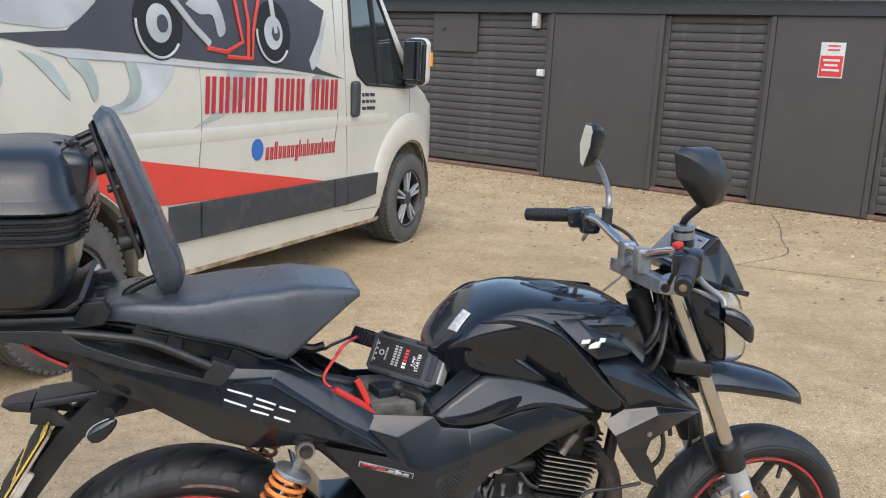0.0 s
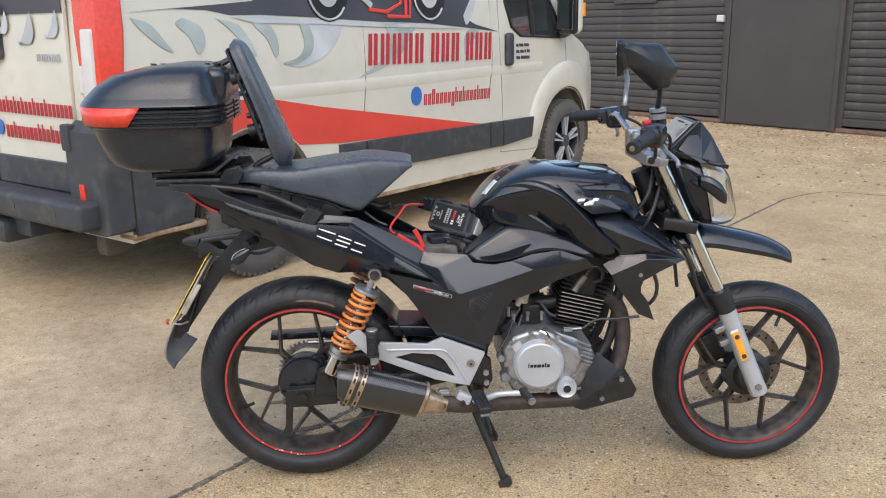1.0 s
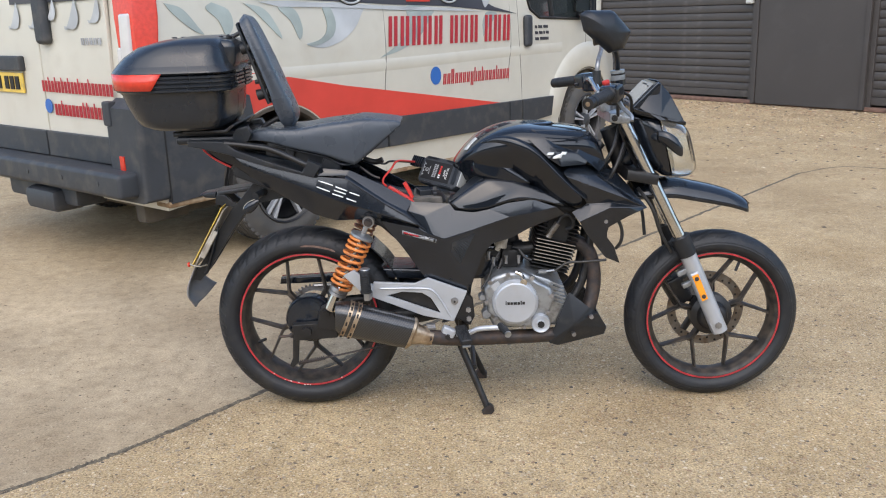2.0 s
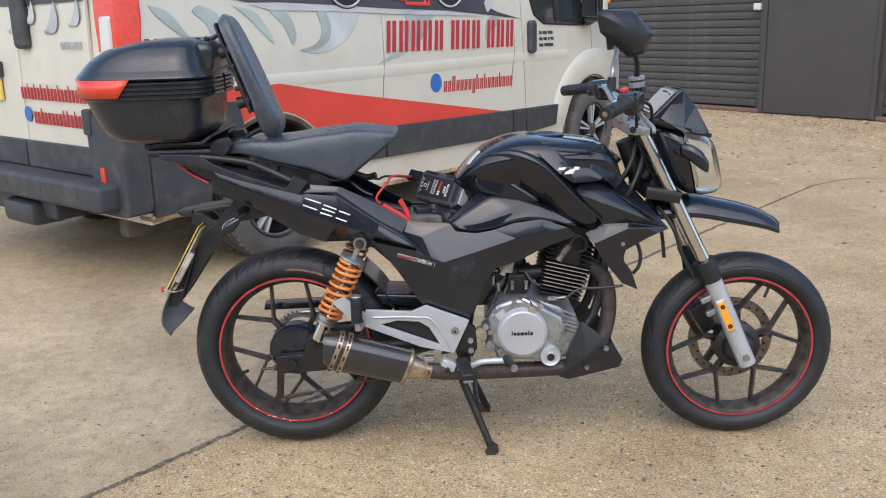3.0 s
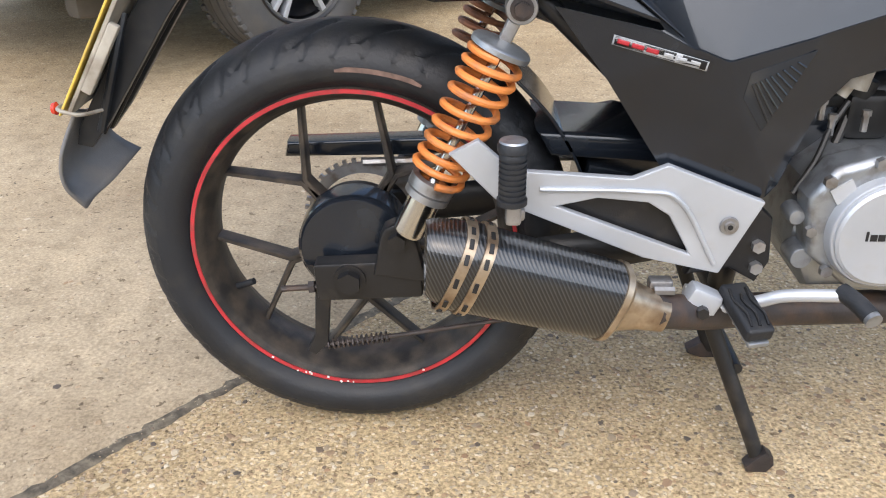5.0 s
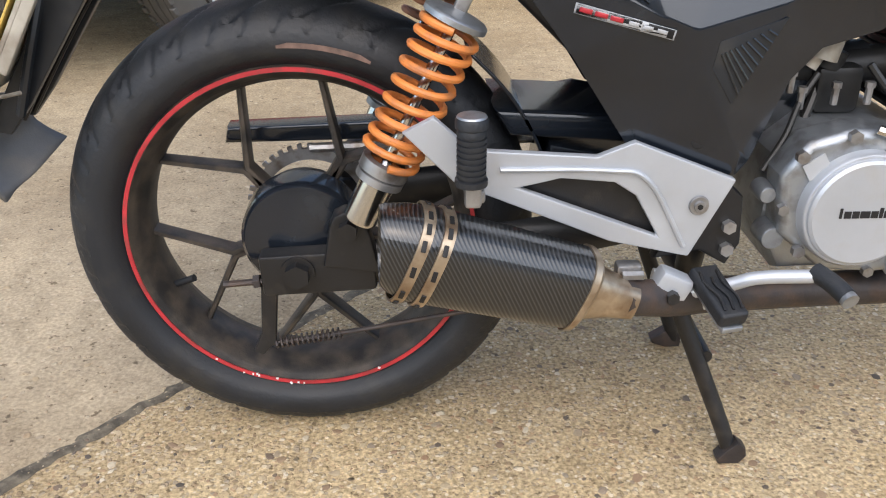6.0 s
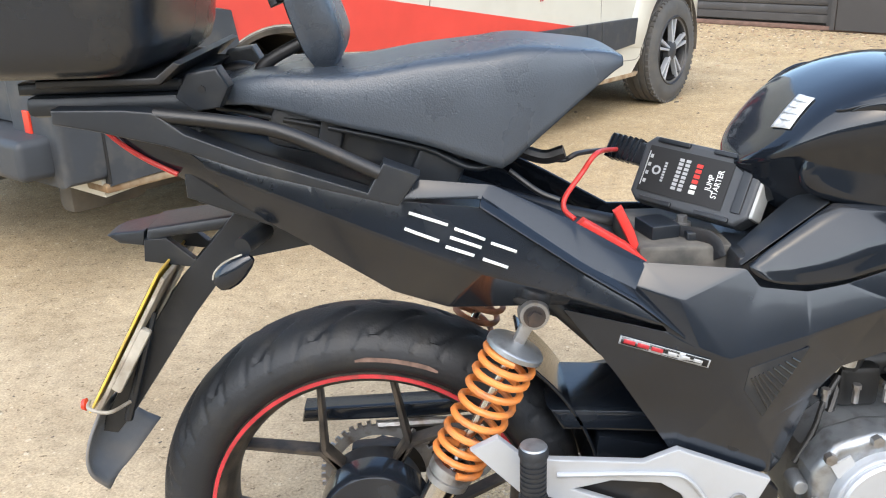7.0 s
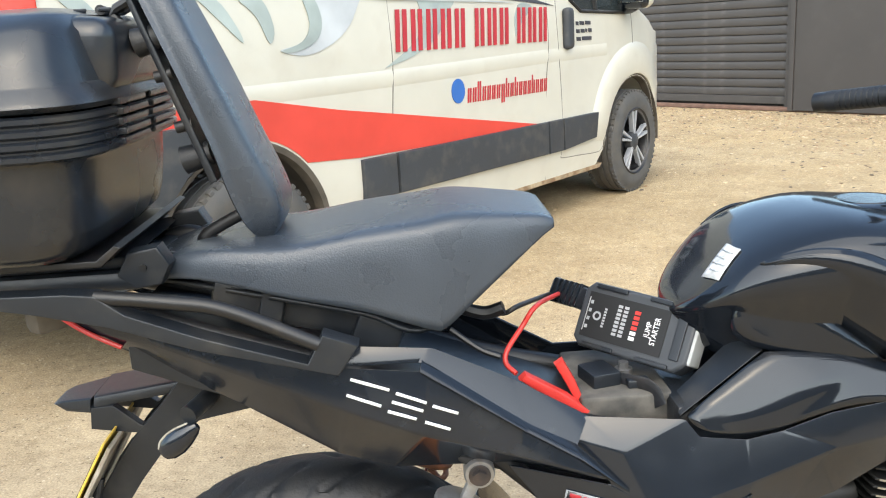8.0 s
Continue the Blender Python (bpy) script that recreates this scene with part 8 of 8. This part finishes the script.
    part("steering_cover", bm, BLACK_SATIN, bike)
    bm = bmesh.new()
    tube(bm, [(0.962, -0.13, 0.642), (0.985, -0.132, 0.635), (0.999, -0.13, 0.6), (0.997, -0.128, 0.565), (0.983, -0.12, 0.54)], 0.0055, n=8)
    part("hose", bm, CABLE, bike)


front_end()


# ---- loose things on the motorcycle ----
def rider_seat():
    seat = thing("saddle", "black vinyl saddle lifted loose, resting askew on the motorcycle", "saddle")
    rows = []
    for fy, drop in ((-1.0, 0.0), (-1.0, 0.4), (-0.965, 0.78), (-0.87, 0.95), (-0.5, 0.99), (0.0, 1.0), (0.5, 0.99), (0.87, 0.95), (0.965, 0.78), (1.0, 0.4), (1.0, 0.0)):
        row = []
        for x, w, zt, zb in ((-0.175, 0.07, 0.925, 0.905), (-0.1, 0.105, 0.945, 0.91), (0.0, 0.118, 0.945, 0.885), (0.09, 0.12, 0.958, 0.862), (0.165, 0.118, 0.966, 0.834), (0.185, 0.116, 0.969, 0.834), (0.22, 0.11, 0.969, 0.862), (0.3, 0.09, 0.958, 0.926), (0.322, 0.082, 0.951, 0.94)):
            row.append((x, fy * w, zb + drop * (zt - zb)))
        rows.append(row)
    bm = bmesh.new()
    sheet(bm, rows, 48, 40)
    ob = part("cushion", bm, VINYL, seat)
    so = ob.modifiers.new("thickness", "SOLIDIFY")
    so.thickness, so.offset = 0.012, -1
    bm = bmesh.new()
    low = [[(-0.16, fy * 0.06, 0.905), (0.0, fy * 0.105, 0.88), (0.09, fy * 0.107, 0.857), (0.17, fy * 0.1, 0.833), (0.3, fy * 0.062, 0.928)] for fy in (-1, -0.5, 0.5, 1)]
    sheet(bm, low, 24, 8)
    b = part("base_plate", bm, BLACK_MATT, seat)
    b.modifiers.new("thickness", "SOLIDIFY").thickness = 0.006
    bm = bmesh.new()
    box(bm, (0.02, 0, 0.855), (0.24, 0.17, 0.05), rot=(0, 14, 0), bevel=0.012)
    box(bm, (-0.02, -0.085, 0.875), (0.03, 0.03, 0.06), rot=(0, 14, 0), bevel=0.006)
    box(bm, (0.1, -0.08, 0.82), (0.06, 0.03, 0.05), rot=(0, 24, 0), bevel=0.008)
    part("under_frame", bm, BLACK_MATT, seat)
    bm = bmesh.new()
    tube(bm, [(0.2, -0.04, 0.835), (0.235, -0.045, 0.825), (0.26, -0.05, 0.832)], 0.009, n=8)
    tube(bm, [(0.19, -0.07, 0.815), (0.225, -0.08, 0.79), (0.25, -0.085, 0.78)], 0.004, n=8)
    part("latch", bm, BLACK_METAL, seat)


rider_seat()


def pillion_pad():
    pad = thing("pillion_seat", "black vinyl pillion seat pad stood on end against the top box", "seat")
    rows = []
    for y, s in ((-0.066, 0.0), (-0.075, 0.25), (-0.073, 0.8), (-0.05, 1.0), (0.05, 1.0), (0.073, 0.8), (0.075, 0.25), (0.066, 0.0)):
        row = []
        for bx, bz, fx, fz, w in ((-0.156, 1.268, -0.142, 1.285, 0.35), (-0.146, 1.245, -0.117, 1.265, 0.8), (-0.108, 1.15, -0.073, 1.165, 1.0), (-0.077, 1.06, -0.038, 1.075, 1.0), (-0.066, 1.01, -0.008, 1.0, 0.95), (-0.052, 0.965, -0.005, 0.968, 0.8), (-0.038, 0.938, -0.022, 0.935, 0.5)):
            row.append((bx + (fx - bx) * s, y * w, bz + (fz - bz) * s))
        rows.append(row)
    bm = bmesh.new()
    V = sheet(bm, rows, 30, 40, closed=True)
    bm.faces.new(V[0][::-1])
    bm.faces.new(V[-1])
    part("cushion", bm, VINYL, pad)
    bm = bmesh.new()
    prism(bm, [(-0.16, 1.255), (-0.155, 1.262), (-0.074, 1.02), (-0.083, 1.015)], -0.068, 0.068, 0.003)
    part("base_board", bm, BLACK_MATT, pad)
    for x, z, y in ((-0.118, 1.19, -0.05), (-0.08, 1.052, -0.05), (-0.118, 1.19, 0.05), (-0.08, 1.052, 0.05)):
        bm = bmesh.new()
        rod(bm, (x, y, z), (x - 0.034, y, z - 0.008), 0.014, 0.017, n=18)
        part("rubber_buffer", bm, RUBBER, pad)
    for z, x in ((1.147, -0.112), (1.088, -0.096)):
        bm = bmesh.new()
        rod(bm, (x, -0.06, z), (x - 0.02, -0.06, z - 0.004), 0.007, n=10)
        part("stud", bm, BLACK_METAL, pad)
    bm = bmesh.new()
    tube(bm, [(-0.14, -0.04, 1.238), (-0.172, -0.04, 1.222), (-0.177, -0.04, 1.215), (-0.152, -0.04, 1.186), (-0.14, -0.04, 1.18)], 0.006, n=8, smooth=False)
    tube(bm, [(-0.158, 0.04, 1.238), (-0.19, 0.04, 1.222), (-0.195, 0.0, 1.22), (-0.19, -0.04, 1.222)], 0.006, n=8, smooth=False)
    part("hook", bm, BLACK_METAL, pad)
    bm = bmesh.new()
    tube(bm, [(-0.035, -0.03, 0.977), (-0.06, -0.03, 0.97), (-0.1, -0.03, 0.95), (-0.11, -0.03, 0.938)], 0.008, n=10)
    part("tongue", bm, BLACK_METAL, pad)


pillion_pad()


def top_box():
    tb = thing("top_box", "black plastic motorcycle top box with an orange-red reflector band", "luggage box")

    def plan(x0, x1, w, z, n=48):
        """A rounded outline, narrower and rounder towards the tail."""
        out = []
        for k in range(n):
            a = 2 * math.pi * k / n
            c, s = math.cos(a), math.sin(a)
            p = 0.3 if c > 0 else 0.8
            cx = (x0 + x1) / 2
            q = 0.42 if c > 0 else 0.72
            out.append(Vector((cx + (x1 - x0) / 2 * math.copysign(abs(c) ** p, c), w * math.copysign(abs(s) ** q, s), z)))
        return out

    def skin(name, levels, material, cap_top=False, cap_low=False, label=""):
        bm = bmesh.new()
        R = [[bm.verts.new(p) for p in plan(*l)] for l in levels]
        for P, Q in zip(R, R[1:]):
            for k in range(48):
                bm.faces.new((P[k], P[(k + 1) % 48], Q[(k + 1) % 48], Q[k]))
        if cap_low:
            bm.faces.new(R[0][::-1])
        if cap_top:
            bm.faces.new(R[-1])
        return part(name, bm, material, tb, label)

    skin("base", [(-0.38, -0.24, 0.14, 0.953), (-0.44, -0.215, 0.175, 0.957), (-0.475, -0.2, 0.19, 0.97), (-0.49, -0.193, 0.196, 0.99), (-0.51, -0.187, 0.2, 1.03), (-0.522, -0.184, 0.203, 1.062), (-0.53, -0.18, 0.208, 1.07)], BOX_PLASTIC, cap_low=True)
    # ribbed waist: stacked lips
    lev = []
    for k in range(4):
        z = 1.07 + 0.0125 * k
        lev += [(-0.533, -0.167, 0.211, z), (-0.538, -0.163, 0.216, z + 0.003), (-0.538, -0.163, 0.216, z + 0.008), (-0.533, -0.167, 0.211, z + 0.0105)]
    skin("waist", lev, BOX_PLASTIC)
    skin("lid", [(-0.534, -0.167, 0.211, 1.12), (-0.545, -0.16, 0.22, 1.126), (-0.543, -0.161, 0.2185, 1.131), (-0.531, -0.168, 0.2085, 1.144), (-0.529, -0.172, 0.2065, 1.147), (-0.505, -0.178, 0.2, 1.17), (-0.46, -0.185, 0.185, 1.198), (-0.38, -0.197, 0.15, 1.217), (-0.3, -0.23, 0.09, 1.226)], BOX_PLASTIC, cap_top=True)
    # reflector band round the tail
    bm = bmesh.new()
    cols = []
    P0, P1 = plan(-0.542, -0.158, 0.219, 1.078), plan(-0.544, -0.158, 0.22, 1.125)
    idx = list(range(12, 37))
    for k in idx:
        edge = k in (idx[0], idx[-1])
        a, b = P0[k].copy(), P1[k].copy()
        if edge:
            a.x -= 0.035
        cols.append((bm.verts.new(a), bm.verts.new(b)))
    for (a, b), (c, d) in zip(cols, cols[1:]):
        bm.faces.new((a, c, d, b))
    rf = part("reflector_band", bm, RED_LENS, tb)
    so = rf.modifiers.new("thickness", "SOLIDIFY")
    so.thickness, so.offset = 0.004, 0
    # raised rear hump of the lid and its hinge ribs
    bm = bmesh.new()
    box(bm, (-0.188, 0, 1.172), (0.062, 0.25, 0.085), rot=(0, 6, 0), bevel=0.022, segs=3)
    part("hinge_cover", bm, BOX_PLASTIC, tb)
    for k in range(5):
        for y in (-0.06, 0.06):
            bm = bmesh.new()
            box(bm, (-0.166 + 0.002 * (k % 2), y, 1.078 + 0.011 * k), (0.012, 0.1, 0.008), bevel=0.002)
            part("hinge_rib", bm, BOX_PLASTIC, tb)
    for k in range(7):
        bm = bmesh.new()
        box(bm, (-0.36 + 0.028 * k, -0.02, 1.2225), (0.014, 0.05, 0.004), rot=(0, 0, 20), bevel=0.001)
        part("lid_rib", bm, BOX_PLASTIC, tb)
    bm = bmesh.new()
    prism(bm, [(-0.33, 0.952), (-0.2, 0.952), (-0.178, 0.968), (-0.17, 0.965), (-0.195, 0.944), (-0.33, 0.944)], -0.15, 0.15, 0.002)
    part("mount_plate", bm, BLACK_METAL, tb)


top_box()


def jump_starter():
    js = thing("jump_starter", "charcoal jump starter pack with printed label, propped on the battery", "jump starter")
    d = 0.042
    m = Matrix.Translation((0.437, -0.006, 0.779)) @ pose(0, 0, 0, 0, 0, -42) @ pose(0, 0, 0, -26.5, 0, 0) @ pose(0, 0, 0, 0, 4.5, 0) @ Matrix.Scale(0.955, 4) @ Matrix.Translation((0, d / 2, 0))
    def put(bm):
        bmesh.ops.transform(bm, matrix=m, verts=bm.verts)
        return bm
    w, h = 0.178, 0.096
    out = [(-w / 2 + 0.012, -h / 2), (w / 2 - 0.016, -h / 2), (w / 2, -h / 2 + 0.016), (w / 2, h / 2 - 0.016), (w / 2 - 0.016, h / 2), (-w / 2 + 0.012, h / 2), (-w / 2, h / 2 - 0.012), (-w / 2, -h / 2 + 0.012)]
    bm = bmesh.new()
    prism(bm, out, -d / 2, d / 2, 0.006, 3)
    part("case", put(bm), GREY_CASE, js)
    for z in (-h / 2 + 0.005, h / 2 - 0.005):
        for x in (-0.045, 0.04):
            bm = bmesh.new()
            box(bm, (x, -d / 2 - 0.001, z), (0.05, 0.006, 0.007), bevel=0.002)
            part("grip_rib", put(bm), BLACK_MATT, js)
    bm = bmesh.new()
    prism(bm, [(-0.078, -0.033), (0.05, -0.033), (0.05, 0.033), (-0.078, 0.033)], -d / 2 - 0.0012, -d / 2 + 0.001, 0.0)
    lab = part("label", put(bm), BLACK_MARK, js)
    bm = bmesh.new()
    box(bm, (0.07, -d / 2 - 0.001, 0), (0.014, 0.004, 0.062), bevel=0.0015)
    part("side_rib", put(bm), BLACK_MATT, js)
    bm = bmesh.new()
    box(bm, (w / 2 - 0.002, 0.0, 0), (0.012, d - 0.006, h - 0.03), bevel=0.004)
    part("end_face", put(bm), GREY_EDGE, js)
    # print: lettering that runs up the label, brand lines as bars
    face = m @ Matrix.Translation((0, -d / 2 - 0.0018, 0)) @ pose(0, 0, 0, 90, 0, 0) @ pose(0, 0, 0, 0, 0, 90)
    def word(text, x, size, material, sq=0.85):
        writing("printed_word", text, size, face @ Matrix.Translation((0, -x, 0)), material, lab, sq)
    word("JUMP", 0.024, 0.0115, WHITE_MARK)
    word("STARTER", 0.035, 0.0115, WHITE_MARK)
    def bar(x, z, dx, dz, material):
        b2 = bmesh.new()
        box(b2, (x, -d / 2 - 0.0018, z), (dx, 0.001, dz))
        part("print_bar", put(b2), material, lab)
    for x, n, dx, step, z0, colours in ((-0.025, 8, 0.0065, 0.0058, -0.022, [GREY_MARK] * 8), (-0.015, 8, 0.0065, 0.0058, -0.022, [GREY_MARK] * 8), (0.003, 6, 0.0085, 0.0074, -0.022, [WHITE_MARK] * 2 + [RED] * 4), (-0.046, 7, 0.0036, 0.0042, -0.015, [GREY_MARK] * 7)):
        for k in range(n):
            bar(x, z0 + step * (k + 0.5), dx, step * 0.68, colours[k])
    for k in range(4):
        bar(-0.071, -0.018 + 0.012 * k, 0.004, 0.005, GREY_MARK)
    bar(-0.0755, 0.0, 0.0012, 0.05, GREY_MARK)
    bm = bmesh.new()
    lathe(bm, [(0.004, -0.0006), (0.0065, -0.0006), (0.0065, 0.0006), (0.004, 0.0006)], 20, Matrix.Translation((-0.058, -d / 2 - 0.0018, 0)), closed=True)
    part("round_mark", put(bm), GREY_MARK, lab)
    # plug on its end and the lead
    plug = new("plug")
    plug.parent = js
    bm = bmesh.new()
    box(bm, (-w / 2 - 0.032, 0, 0.022), (0.07, 0.022, 0.034), rot=(0, 6, 0), bevel=0.006)
    part("body", put(bm), BLACK_MATT, plug)
    for k in range(6):
        bm = bmesh.new()
        box(bm, (-w / 2 - 0.06 + 0.009 * k, 0, 0.022), (0.004, 0.026, 0.037), rot=(0, 6, 0), bevel=0.001)
        part("ridge", put(bm), BLACK_SATIN, plug)
    end = m @ Vector((-w / 2 - 0.066, 0, 0.016))
    lead = thing("jump_lead", "red jump lead with a red crocodile clip on the battery", "cable")
    bm = bmesh.new()
    tube(bm, [end + Vector((0.014, 0, 0)), (0.307, -0.02, 0.822), (0.285, -0.035, 0.8), (0.262, -0.055, 0.776), (0.259, -0.065, 0.762), (0.27, -0.078, 0.753)], 0.0034, n=10)
    part("red_wire", bm, RED, lead)
    clip = new("clip")
    clip.parent = lead
    bm = bmesh.new()
    prism(bm, [(0.272, 0.747), (0.281, 0.755), (0.334, 0.722), (0.361, 0.698), (0.354, 0.69), (0.322, 0.711)], -0.089, -0.071, 0.004)
    part("lower_jaw", bm, RED, clip)
    bm = bmesh.new()
    prism(bm, [(0.32, 0.757), (0.331, 0.764), (0.346, 0.735), (0.362, 0.692), (0.352, 0.69), (0.335, 0.728)], -0.072, -0.055, 0.004)
    part("upper_handle", bm, RED, clip)
    bm = bmesh.new()
    rod(bm, (0.358, -0.105, 0.692), (0.358, -0.045, 0.692), 0.005, n=10)
    part("pivot", bm, WORN_STEEL, clip)
    wire = thing("black_lead", "thin black lead from the pack under the seat", "cable")
    bm = bmesh.new()
    tube(bm, [end, (0.285, -0.01, 0.82), (0.262, -0.02, 0.814), (0.228, -0.03, 0.826)], 0.0035, n=8)
    part("wire", bm, CABLE, wire)


jump_starter()
